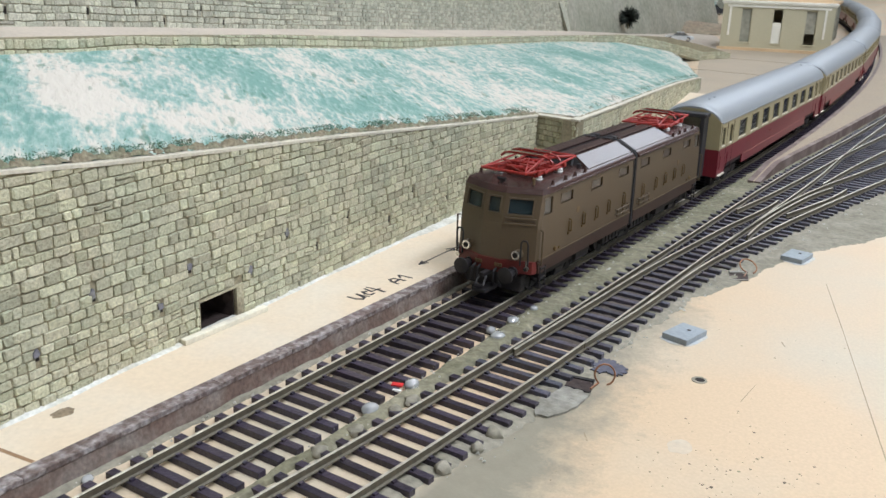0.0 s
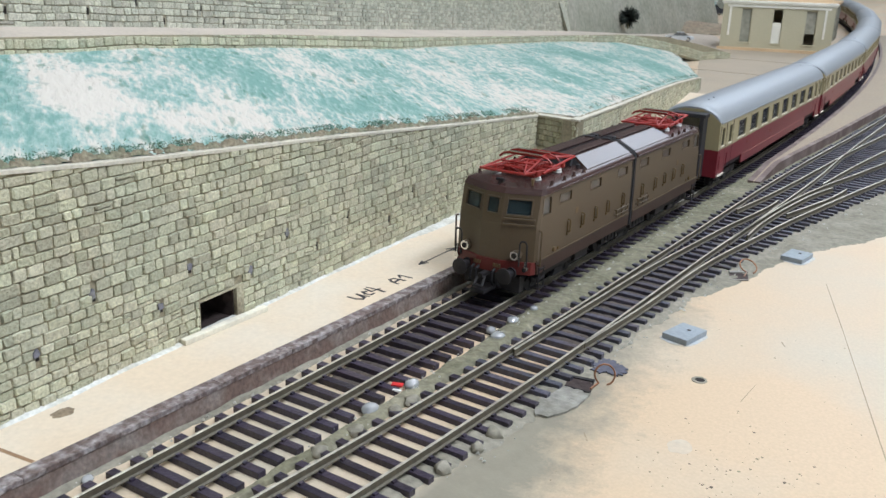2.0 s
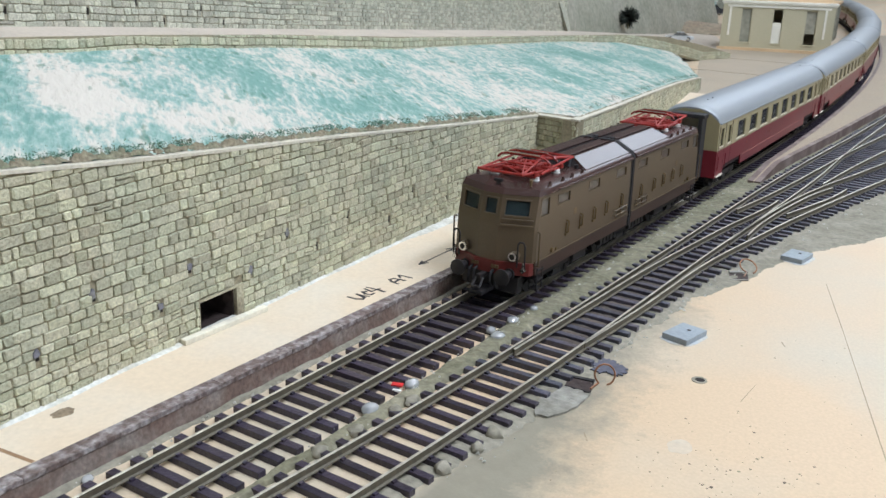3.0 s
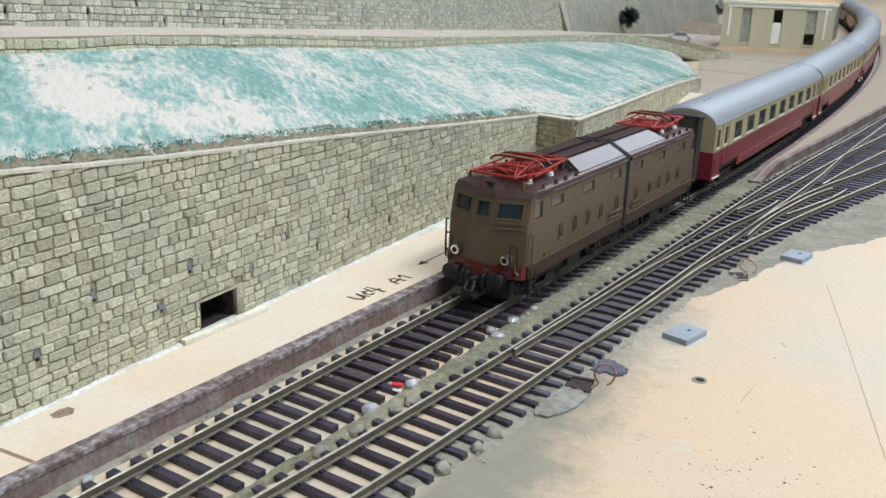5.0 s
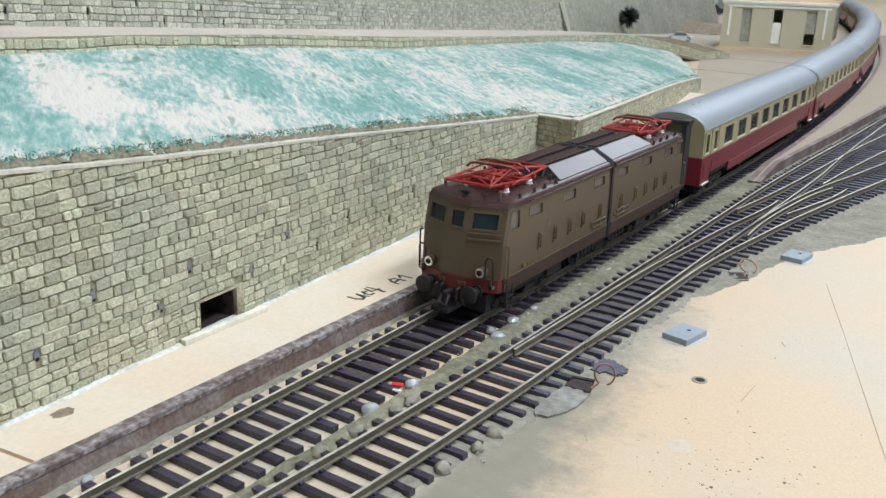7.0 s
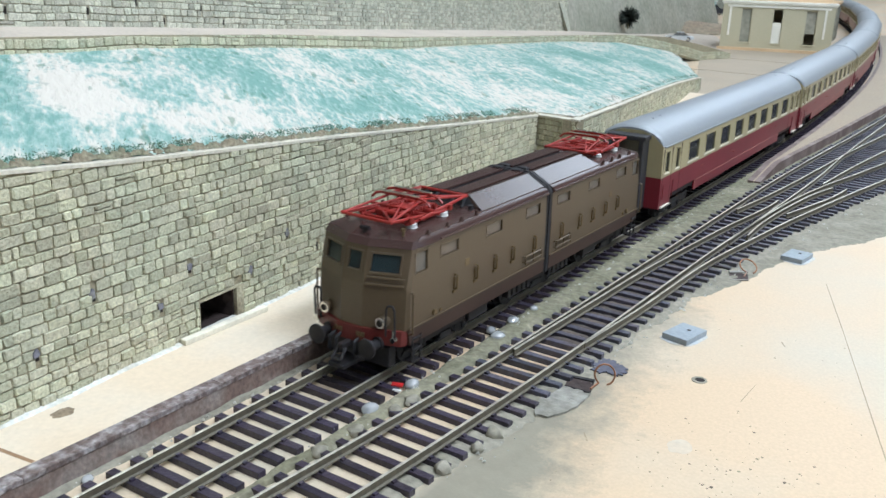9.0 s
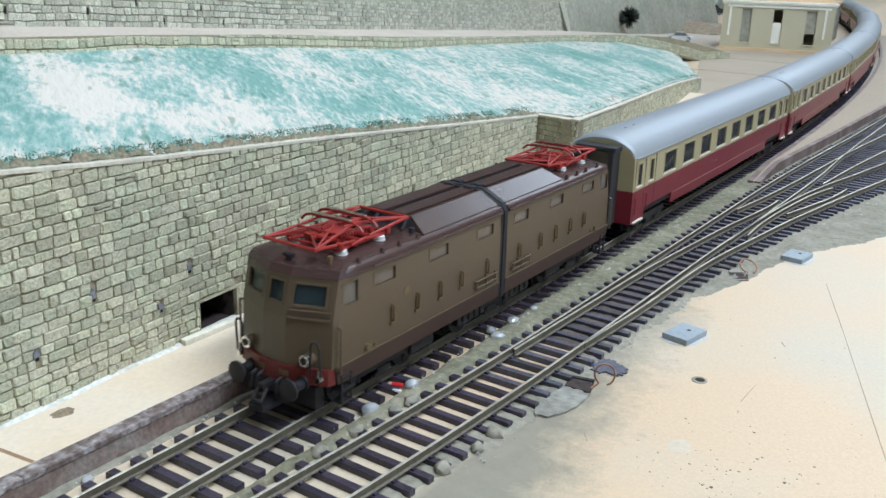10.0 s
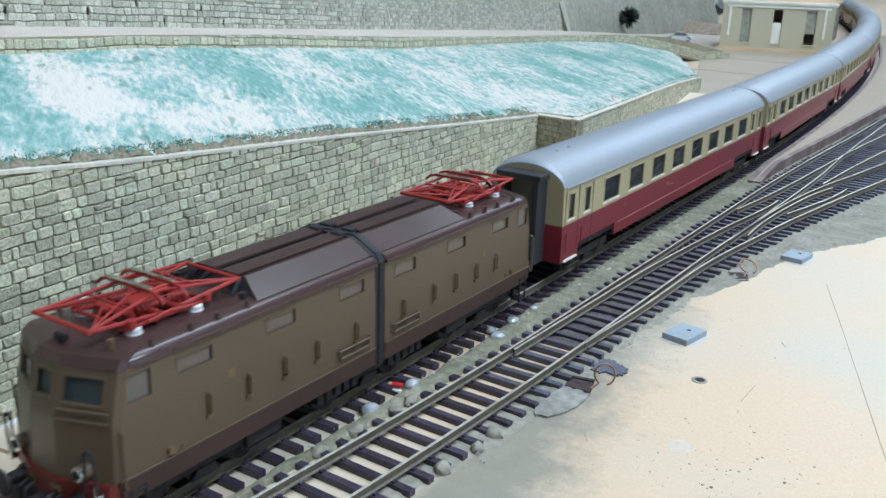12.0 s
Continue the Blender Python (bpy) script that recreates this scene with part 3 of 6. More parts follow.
def stone_rows(length, low, high, course, width, holes, seed):
    """Uneven courses of stones: (s0, s1, z0, z1)."""
    rng = random.Random(seed)
    out = []
    zmin, zmax = min(low(s) for s in (0, length / 2, length)), max(high(s) for s in (0, length / 2, length))
    z = zmin
    while z < zmax:
        h = course * rng.uniform(0.84, 1.2)
        s = -rng.uniform(0, width)
        while s < length:
            w = width * rng.choice((0.62, 0.8, 0.95, 1.0, 1.1, 1.3, 1.55)) * rng.uniform(0.9, 1.1)
            a, b, c, d = max(s, 0), min(s + w, length), z, z + h
            m = (a + b) / 2
            d = min(d, high(m))
            c = max(c, low(m))
            if b - a > 0.25 * width and d - c > 0.3 * course:
                hit = [q for q in holes if a < q[1] and b > q[0] and c < q[3] - 0.2 and d > q[2] + 0.2]
                if not hit:
                    chance = rng.random()
                    if chance < 0.03 and d - c > 0.8 * course:
                        cut = c + (d - c) * rng.uniform(0.4, 0.6)
                        out += [(a, b, c, cut), (a, b, cut, d)]
                    elif chance < 0.10 and b - a > 1.1 * width:
                        cut = a + (b - a) * rng.uniform(0.3, 0.45)
                        out += [(a, cut, c, d), (cut, b, c, d)]
                    else:
                        out.append((a, b, c, d))
                else:
                    q = hit[0]
                    for u, v in ((a, min(q[0], b)), (max(q[1], a), b)):
                        if v - u > 0.9 and not any(u < r[1] and v > r[0] for r in hit[1:]):
                            out.append((u, v, c, d))
            s += w
        z += h
    return out, rng


def stone_verts(rows, q, rng, gap, proud, lift=None):
    """Rounded stone: three rings of eight points, the last one proud of the wall."""
    a, b, c, d = q
    g = gap / 2
    w, h = (b - a) / 2 - g, (d - c) / 2 - g
    ms, mz = (a + b) / 2, (c + d) / 2
    dep = proud * rng.uniform(0.6, 1.3)
    cut = min(w, h) * rng.uniform(0.16, 0.4)
    outline = []
    for sx, sz in ((-1, -1), (1, -1), (1, 1), (-1, 1)):
        jx, jz = rng.uniform(-0.22, 0.12), rng.uniform(-0.2, 0.1)
        x, z = sx * (w + jx), sz * (h + jz)
        k, m = cut * rng.uniform(0.6, 1.3), cut * rng.uniform(0.4, 1.0)
        two = [(x, z - sz * m), (x - sx * k, z)]
        outline += two if sx * sz > 0 else two[::-1]
    tilt, lean = rng.uniform(-0.06, 0.06), rng.uniform(-0.08, 0.08)
    vs = []
    for inset, out in ((1.0, -0.2), (0.98, 0.6), (0.83, 1.0)):
        for x, z in outline:
            s = ms + x * inset
            zz = mz + z * inset
            zz += 0.7 * noise.noise((s * 0.03, zz * 0.06, 3.0)) + 0.2 * noise.noise((s * 0.15, zz * 0.2, 5.0))
            if lift:
                zz += lift(s)
            px, py = at_path(rows, s, dep * out + (tilt * x + lean * z if out == 1.0 else 0))
            vs.append((px * U, py * U, zz * U))
    return vs


STONE_FACES = [(i + r * 8, (i + 1) % 8 + r * 8, (i + 1) % 8 + r * 8 + 8, i + r * 8 + 8) for r in (0, 1) for i in range(8)] + [tuple(range(16, 24))]


def stone_wall(parent, pts, low, high, course, width, seed, stone, joint, thick, holes=(), first=0, gap=0.2, proud=0.75, cuts=(), follow=False):
    """A backing wall with a skin of single stones. first: how many are parts of their own."""
    rows = wall_path(pts)
    length = rows[-1][0]
    bm = bmesh.new()
    n = max(2, int(length / 12))
    marks = sorted({*(length * i / n for i in range(n + 1)), *(c[0] for c in cuts), *(c[1] for c in cuts)})
    for a, b in zip(marks, marks[1:]):
        z0 = [low(a) - 2, low(b) - 2]
        for c in cuts:
            if c[0] - 0.01 < (a + b) / 2 < c[1] + 0.01:
                z0 = [c[3], c[3]]
        f0, f1, r0, r1 = at_path(rows, a), at_path(rows, b), at_path(rows, a, -thick), at_path(rows, b, -thick)
        hexa(bm, [(*f0, z0[0]), (*f1, z0[1]), (*r1, z0[1]), (*r0, z0[0]), (*f0, high(a)), (*f1, high(b)), (*r1, high(b)), (*r0, high(a))])
    part("backing", bm, joint, parent, "rough dark mortar behind the stones")
    if follow:
        sunk = [(a, b, c - low((a + b) / 2), d - low((a + b) / 2)) for a, b, c, d in holes]
        quads, rng = stone_rows(length, lambda s: 0.0, lambda s: high(s) - low(s), course, width, sunk, seed)
    else:
        quads, rng = stone_rows(length, low, high, course, width, [*holes, *cuts], seed)
    quads.sort(key=lambda q: q[0] + abs(q[2] - 25) * 0.2)
    verts, faces = [], []
    for i, q in enumerate(quads):
        vs = stone_verts(rows, q, rng, gap, proud, low if follow else None)
        if i < first:
            me = bpy.data.meshes.new("stone")
            me.from_pydata(vs, [], STONE_FACES)
            me.polygons.foreach_set("use_smooth", [True] * 16 + [False])
            me.materials.append(stone)
            ob = new("stone", me)
            ob.parent = parent
        else:
            k = len(verts)
            verts += vs
            faces += [tuple(j + k for j in f) for f in STONE_FACES]
    if verts:
        me = bpy.data.meshes.new("stonework")
        me.from_pydata(verts, [], faces)
        me.materials.append(stone)
        ob = new("stonework", me)
        ob.parent = parent
        tagged(ob, kind="stuff")


# height of the front wall's top along y, and its ground line
FRONT_TOP = [(-40, 82), (20, 77.5), (122, 68.2), (156, 64.6), (201, 60.6), (262, 55.6), (351, 47.2), (449, 38.5)]
front_x = lambda y: -45.5 - 0.075 * (y - 100)
PLAT = 3.0
Y0 = 40.0
K = math.hypot(1, 0.075)


def s_of(y):
    return (y - Y0) * K


def build_front_wall():
    w = thing("wall_front", "ochre stone retaining wall with small dark drain slots", "retaining wall", kind="structure")
    slots = [(145.9, 28.4), (126.4, 17.9), (170.0, 17.1), (182.6, 26.1), (210.7, 17.0), (230.4, 25.1), (268.0, 23.7), (298.0, 14.8), (317.0, 23.1), (347.9, 14.3), (367.0, 21.2), (247.8, 16.3)]
    holes = [(s_of(y) - 0.75, s_of(y) + 0.75, z - 1.5, z + 1.5) for y, z in slots]
    cut = (s_of(185.6), s_of(202.6), 0, 13.6)
    jamb = [(cut[0] - 0.3, cut[0], 0, 13.8), (cut[1], cut[1] + 3.4, 0, 14.9), (cut[0] - 0.3, cut[1] + 3.4, 13.6, 14.5)]
    stone_wall(w, [(front_x(Y0), Y0), (front_x(449), 449)], lambda s: PLAT - 0.4, lambda s: interp(FRONT_TOP, Y0 + s / K) - 0.5,
               3.0, 5.0, 5, STONE, MORTAR, 9, holes + jamb, 300, cuts=[cut])
    rows = wall_path([(front_x(Y0), Y0), (front_x(449), 449)])
    # filled blocks; the shade inside the drain slots is their dark colour
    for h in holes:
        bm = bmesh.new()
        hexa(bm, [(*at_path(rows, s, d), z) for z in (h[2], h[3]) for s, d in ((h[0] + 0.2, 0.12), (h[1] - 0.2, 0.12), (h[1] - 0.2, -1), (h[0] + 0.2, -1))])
        part("drain_slot", bm, DARK, w, "narrow drain slot block, dark as the shade inside")
    for k, h in enumerate(holes[:6]):
        bm = bmesh.new()
        m, z = (h[0] + h[1]) / 2 - 0.7, (h[2] + h[3]) / 2 + 0.9
        ring = []
        for j in range(26):
            an = j * math.tau / 26
            r = 1.25 + 0.75 * noise.noise((math.cos(an) * 1.5, math.sin(an) * 1.5, k * 3.7))
            ring.append((m + r * math.cos(an) * 0.8, z + r * math.sin(an)))
        loft(bm, [[(*at_path(rows, s, 0.3), v) for s, v in ring], [(*at_path(rows, s, 0.88), v) for s, v in ring]])
        part("paint_smudge", bm, SMUDGE, w, "dark blue-grey paint smudge at a drain slot")
    bm = bmesh.new()
    for q, dep in ((jamb[0], 0.7), (jamb[1], 0.9), (jamb[2], 0.8)):
        top = q[3] if q is jamb[2] else 13.6
        hexa(bm, [(*at_path(rows, s, d), z) for z in (max(q[2], PLAT), top) for s, d in ((q[0], dep), (q[1], dep), (q[1], -0.8), (q[0], -0.8))])
    part("culvert_surround", bm, SURROUND, w, "plastered stone surround of the culvert")
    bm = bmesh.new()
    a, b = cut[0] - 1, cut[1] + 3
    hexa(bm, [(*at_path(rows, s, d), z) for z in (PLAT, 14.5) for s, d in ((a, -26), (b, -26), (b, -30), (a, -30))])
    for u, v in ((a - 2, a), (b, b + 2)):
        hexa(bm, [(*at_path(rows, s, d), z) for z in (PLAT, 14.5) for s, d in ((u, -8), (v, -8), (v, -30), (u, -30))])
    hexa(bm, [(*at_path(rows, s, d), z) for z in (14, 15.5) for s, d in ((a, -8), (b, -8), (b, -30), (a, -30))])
    # thin dark strips over jambs, top and floor paint in the culvert's shade
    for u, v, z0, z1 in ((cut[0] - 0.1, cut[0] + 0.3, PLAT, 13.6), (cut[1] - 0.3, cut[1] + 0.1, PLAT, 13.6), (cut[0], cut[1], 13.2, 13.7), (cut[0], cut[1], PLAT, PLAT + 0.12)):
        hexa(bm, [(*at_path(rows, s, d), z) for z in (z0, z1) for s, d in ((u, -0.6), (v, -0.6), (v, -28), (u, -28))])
    part("culvert_lining", bm, CULVERT, w, "brown culvert lining with the inner shade in its colour")
    # thin cream coping line
    bm = bmesh.new()
    ys = np.linspace(Y0, 449, 80)
    rings = []
    for y in ys:
        z = interp(FRONT_TOP, y) + 0.12 * noise.noise((y * 0.07, 0, 0))
        x = front_x(y)
        e = 0.25 * noise.noise((y * 0.2, 3, 0))
        rings.append([(x + 1.0 + e, y, z - 0.6), (x + 1.0 + e, y, z + 0.35), (x - 1.8, y, z + 0.5), (x - 1.8, y, z - 0.6)])
    loft(bm, rings)
    part("coping", bm, COPING, w, "thin cream plaster coping")


WALL2_TOP = [(444, 39.6), (554, 33.4), (651, 28.5), (784, 20.9), (899, 12.3), (932, 9.0)]
wall2_x = lambda y: -45 - (y - 444) * 93.0 / 488


def build_second_wall():
    w = thing("wall_return", "ochre stone retaining wall beyond a corner", "retaining wall", kind="structure")
    y2s = lambda s: 444 + s * 488 / math.hypot(93, 488)
    stone_wall(w, [(-45, 444), (-138, 932)], lambda s: PLAT - 1 if y2s(s) < 800 else -5, lambda s: interp(WALL2_TOP, y2s(s)) - 0.4, 3.05, 5.4, 8, STONE, MORTAR, 8)
    stone_wall(w, [(-80, 452.5), (-45.2, 443.5)], lambda s: PLAT - 0.5, lambda s: 38.8 + s * 0.02, 2.7, 5.0, 9, STONE, MORTAR, 6)
    bm = bmesh.new()
    rings = []
    for y in np.linspace(443, 932, 50):
        x, z = wall2_x(y), interp(WALL2_TOP, y)
        rings.append([(x + 1.2, y, z - 0.5), (x + 1.2, y, z + 0.5), (x - 3.5, y, z + 0.7), (x - 3.5, y, z - 0.5)])
    loft(bm, rings)
    rings = []
    for k in np.linspace(0, 1, 10):
        x, y, z = -77 + 32 * k, 451 - 7.5 * k, 38.6 + k * 0.9
        rings.append([(x, y - 0.9, z - 0.5), (x, y - 0.9, z + 0.4), (x, y + 3, z + 0.6), (x, y + 3, z - 0.5)])
    loft(bm, rings)
    part("coping", bm, COPING, w, "thin cream plaster coping")


# rows of y, x, base height, top height
PARAPET = [(60, -106, 89, 94.5), (175, -129, 85.7, 91.1), (207, -137.7, 83.7, 89.2), (248, -149, 81.5, 86.7), (364, -180.3, 71.9, 78.6), (508, -212.3, 59.2, 67.4),
           (682, -251, 48.5, 55.4), (896, -276, 37, 43.5), (1035, -270.4, 28.1, 37.3), (1152, -257, 12.3, 29.4), (1240, -236, -4, 15), (1290, -215, -5, 3)]
# rows of y, x, height of the foot of the upper wall
UPPER = [(60, -146, 98.5), (199, -165.7, 91.7), (275, -182, 87), (400, -214, 78.1), (580, -265.7, 65.9), (788, -315.3, 51.8), (1044, -348, 36), (1300, -372, 18), (1500, -392, 5), (1700, -420, -4)]


def build_terraces():
    w = thing("wall_parapet", "low ochre stone parapet along the upper road", "parapet wall", kind="structure")
    pts = [(r[1], r[0]) for r in PARAPET]
    rows = wall_path(pts)
    ofs = lambda s: at_path(rows, s)[1]
    stone_wall(w, pts, lambda s: interp(PARAPET, ofs(s), 1) - 1.5, lambda s: interp(PARAPET, ofs(s), 2), 3.1, 5.6, 21, STONE, MORTAR, 3, gap=0.25, follow=True)
    bm = bmesh.new()
    rings = []
    ys = np.linspace(60, 1700, 110)
    for y in ys:
        xp, zp = interp(PARAPET, min(y, 1290), 0), interp(PARAPET, min(y, 1290), 2)
        xu, zu = interp(UPPER, y), interp(UPPER, y, 1)
        if y > 1290:
            xp, zp = -215 - (y - 1290) * 0.35, -4.6
        zp = max(zp - 0.3, -4.6)
        rings.append([(xp - 1.5, y, zp), ((xp + xu) / 2, y, (zp + zu) / 2 - 0.2), (xu - 6, y, zu), (xu - 6, y, zu - 3), (xp - 1.5, y, zp - 3)])
    loft(bm, rings)
    tagged(part("road", bm, ROADM, None, "", True), "cream road strip above the parapet", "road", kind="structure")
    w = thing("wall_upper", "tall pale stone wall behind the upper road", "retaining wall", kind="structure")
    ups = [(r[1], r[0]) for r in UPPER[:7]]
    rows2 = wall_path(ups)
    of2 = lambda s: at_path(rows2, s)[1]
    high_slots = [(s - 0.8, s + 0.8, z - 1.4, z + 1.4) for s, z in [(142.9, 97.0), (185.7, 94.8), (215.7, 96.9), (235.3, 88.0), (265.6, 92.6), (285.3, 84.7), (351.2, 81.1), (393.4, 86.1), (427.9, 78.5), (466.7, 82.0), (510.6, 71.1), (581.5, 72.4), (664.2, 64.4)]]
    stone_wall(w, ups, lambda s: interp(UPPER, of2(s), 1) - 1, lambda s: interp(UPPER, of2(s), 1) + 42, 2.7, 5.4, 33, PALE_STONE, PALE_JOINT, 6, high_slots, gap=0.2, follow=True)
    # slot shade as filled dark blocks, not as recesses
    for h in high_slots:
        bm = bmesh.new()
        hexa(bm, [(*at_path(rows2, s, d), z) for z in (h[2], h[3]) for s, d in ((h[0] + 0.1, 0.12), (h[1] - 0.1, 0.12), (h[1] - 0.1, -1), (h[0] + 0.1, -1))])
        part("drain_slot", bm, DARK, w, "narrow drain slot block, dark as the shade inside")
    bm = bmesh.new()
    hexa(bm, [(-352, 1046, 30), (-340, 1040, 30), (-348, 1062, 30), (-362, 1062, 30), (-356, 1000, 90), (-344, 998, 90), (-350, 1030, 90), (-364, 1030, 90)])
    part("buttress", bm, PALE_STONE, w, "slanting end of the stone wall")


def lower_line(k):
    """Lower edge of the green slope, k from 0 to 1: along both walls' tops."""
    y = 20 + k * 912
    if y < 449:
        return Vector((front_x(y) - 1.0, y, interp(FRONT_TOP, y) + 0.2))
    if y < 455:
        return Vector((-72, y, 38.7))
    return Vector((wall2_x(y) - 1.5, y, interp(WALL2_TOP, y) + 0.3))


def upper_line(k):
    y = 62 + k * 1100
    return Vector((interp(PARAPET, y, 0) - 0.5, y, interp(PARAPET, y, 1) + 0.3))


def build_slope_end():
    bm = bmesh.new()
    rings = []
    for j in range(25):
        v = j / 24
        a = lower_line(1.0).lerp(upper_line(1.0), v)
        a.z += 3.2 * math.sin(math.pi * v) * 0.9 + 0.2
        out = Vector((2, 16, 0)) * (0.5 + 2.2 * v)
        ring = []
        for k in range(9):
            u = k / 8
            q = a + out * u
            q.z = a.z + (TABLE - 0.3 - a.z) * (u ** 1.2)
            q += Vector((1, 1, 1)) * 1.6 * noise.noise(q * 0.06) * min(1, u * 4, (1 - u) * 4)
            ring.append(tuple(q))
        rings.append(ring)
    loft(bm, rings, closed=False, caps=False)
    tagged(part("slope_end", bm, PALE_BANK, None, "", True), "pale stony bank closing the green slope", "bank", kind="structure")


def build_slope():
    bm = bmesh.new()
    rings = []
    nk, nv = 300, 44
    for i in range(nk + 1):
        a, b = lower_line(i / nk), upper_line(i / nk)
        ring = []
        for j in range(nv + 1):
            v = j / nv
            q = a.lerp(b, v)
            edge = min(1, v * 8, (1 - v) * 8)
            q.z += 3.2 * math.sin(math.pi * v) * (0.6 + 0.4 * math.cos(i * 0.02))
            q.z += edge * (2.0 * noise.noise(q * 0.03) + 0.9 * noise.noise(q * 0.12) + 0.55 * noise.noise(q * 0.45))
            ring.append(tuple(q))
        rings.append(ring)
    loft(bm, rings, closed=False, caps=False)
    tagged(part("slope", bm, SLOPE, None, "", True), "white plaster slope brushed with turquoise-green paint and flock", "slope", kind="structure")
    # crumbly soil along the lower edge
    bm = bmesh.new()
    rings = []
    n = 800
    for i in range(n + 1):
        a, b = lower_line(i / n), upper_line(i / n)
        d = (b - a).normalized()
        wd = 4.6 if a.y < 449 else 1.6
        ring = []
        for v in (0.0, 0.25, 0.5, 0.75, 1.0):
            q = a + d * wd * v
            q.z += 0.1 + (0.9 * math.sin(math.pi * v) + 0.4) * (0.8 + 1.7 * noise.noise(q * 0.4) + 0.8 * noise.noise(q * 1.1)) * (1.0 if a.y < 449 else 0.4)
            q.x += 0.9 * noise.noise(q * 0.6)
            ring.append(tuple(q))
        rings.append(ring)
    loft(bm, rings, closed=False, caps=False)
    tagged(part("soil_edge", bm, SOIL, None, "", True), "crumbly brown soil edge above the wall", "soil", kind="structure")
    # flock tufts, thick at the lower edge and sparse above
    rng = random.Random(4)
    verts, faces = [], []
    for i in range(30000):
        k = rng.random()
        a, b = lower_line(k), upper_line(k)
        if i < 27000 and k > 0.47 and rng.random() < 0.8:
            continue
        if i < 27000 and noise.noise((k * 55, 0, 0)) + 0.6 * noise.noise((k * 210, 4, 0)) < rng.uniform(-0.35, 0.25):
            continue
        v = 0.02 + abs(rng.gauss(0.0, 0.03)) if i < 27000 else rng.random() ** 1.2
        q = a.lerp(b, min(v, 0.98))
        q.z += 3.0 * math.sin(math.pi * min(v, 1)) * 0.8 + (0.9 if v < 0.06 else 0.1)
        r = rng.uniform(0.12, 0.42) * (1.0 if i < 27000 else 0.6)
        for _ in range(3):
            ang = rng.uniform(0, 6.283)
            up = Vector((rng.uniform(-0.5, 0.5), rng.uniform(-0.5, 0.5), rng.uniform(0.6, 1.3))) * r
            sd = Vector((math.cos(ang), math.sin(ang), 0)) * r * 0.5
            n0 = len(verts)
            for w in (q - sd, q + sd, q + up + sd * 0.4, q + up - sd * 0.3):
                verts.append(tuple(w * U))
            faces.append((n0, n0 + 1, n0 + 2, n0 + 3))
    me = bpy.data.meshes.new("grass_tufts")
    me.from_pydata(verts, [], faces)
    me.materials.append(TUFT)
    tagged(new("grass_tufts", me), "dark green flock tufts on the slope", "grass", kind="stuff")


# ---- platforms ----
def build_platform():
    p = thing("platform", "bare plywood platform with brown edging stones", "platform", kind="structure")
    bm = bmesh.new()
    rings = []
    for y in [*np.arange(-40, 440, 20), *np.arange(444, 870, 20)]:
        e = centre(y) - 24.5
        w = front_x(y) - 4 if y < 442 else wall2_x(y) - 3
        rings.append([(e, y, TABLE), (e, y, PLAT), (w, y, PLAT), (w, y, TABLE)])
    loft(bm, rings)
    part("deck", bm, DECK, p, "bare plywood deck")
    bm = bmesh.new()
    rings = []
    for y in np.arange(-40, 866, 4):
        e = centre(y)
        j = 0.25 * noise.noise((y * 0.08, 0, 0))
        rings.append([(e - 19.9 + j, y, TABLE), (e - 20.3 + j * 0.5, y, PLAT - 1.5), (e - 24.45, y, PLAT - 1.5), (e - 24.45, y, TABLE)])
    loft(bm, rings)
    part("face", bm, FACE, p, "stained brown-grey plastered platform face")
    rng = random.Random(12)
    y = -40.0
    while y < 835:
        ln = rng.uniform(24, 38)
        e = centre(y + ln / 2)
        g = math.atan((centre(y + ln / 2 + 1) - centre(y + ln / 2 - 1)) / 2)
        bm = bmesh.new()
        box(bm, -2.35, 2.35, -ln / 2 + 0.04, ln / 2 - 0.04, -1.5, rng.uniform(0.0, 0.08), 0.2)
        part("edging_stone", bm, EDGING, p, at=pose((e - 22.25 + rng.uniform(-0.08, 0.08)) * U, (y + ln / 2) * U, PLAT * U, 0, 0, math.degrees(-g)))
        y += ln
    # white filler along the foot of the wall
    bm = bmesh.new()
    rings = []
    for y in np.arange(Y0, 443, 2.5):
        x = front_x(y) + 0.8
        wd = 1.6 + 1.2 * noise.noise((y * 0.05, 7, 0)) + 0.6 * noise.noise((y * 0.3, 7, 0))
        if 300 < y < 420:
            wd += 5.5 * math.sin((y - 300) / 120 * math.pi)
        wd = max(wd, 0.4)
        if 184 < y < 208:
            wd = 0.3
        h = 0.5 + 0.5 * abs(noise.noise((y * 0.12, 9, 0)))
        rings.append([(x - 2, y, PLAT - 0.4), (x + wd, y, PLAT - 0.4), (x + wd * 0.6, y, PLAT + 0.18), (x - 0.2, y, PLAT + h), (x - 2, y, PLAT + h)])
    loft(bm, rings)
    part("filler_fillet", bm, WHITE_FILLER, p, "white filler smeared along the wall's foot", True)
    # second, narrow platform between the tracks
    p2 = thing("island_platform", "narrow plywood island platform with brown edging and ramp", "platform", kind="structure")

    def ends(y):
        l = centre(y) + 20.5
        r = max(interp(MAIN_L, y) - 8.6, l + 7.5)
        return l, r
    ys = list(np.arange(590, 1900, 20))
    for name, q0, q1, m, zt in (("deck", 3.2, -3.4, OLD_DECK, 2.85), ("edging", 0.0, None, ISLAND_EDGE, PLAT), ("edging", None, 0.0, ISLAND_EDGE, PLAT)):
        bm = bmesh.new()
        rings = []
        for y in [550] + ys:
            l, r = ends(y)
            if q1 is None:
                a, b = l, l + 3.2
            elif q0 is None:
                a, b = r - 3.4, r
            else:
                a, b = l + q0, r + q1
            z = zt if y >= 590 else -2.0 + (zt - 3) * 0.5
            rings.append([(a, y, TABLE), (a, y, z), (b, y, z), (b, y, TABLE)])
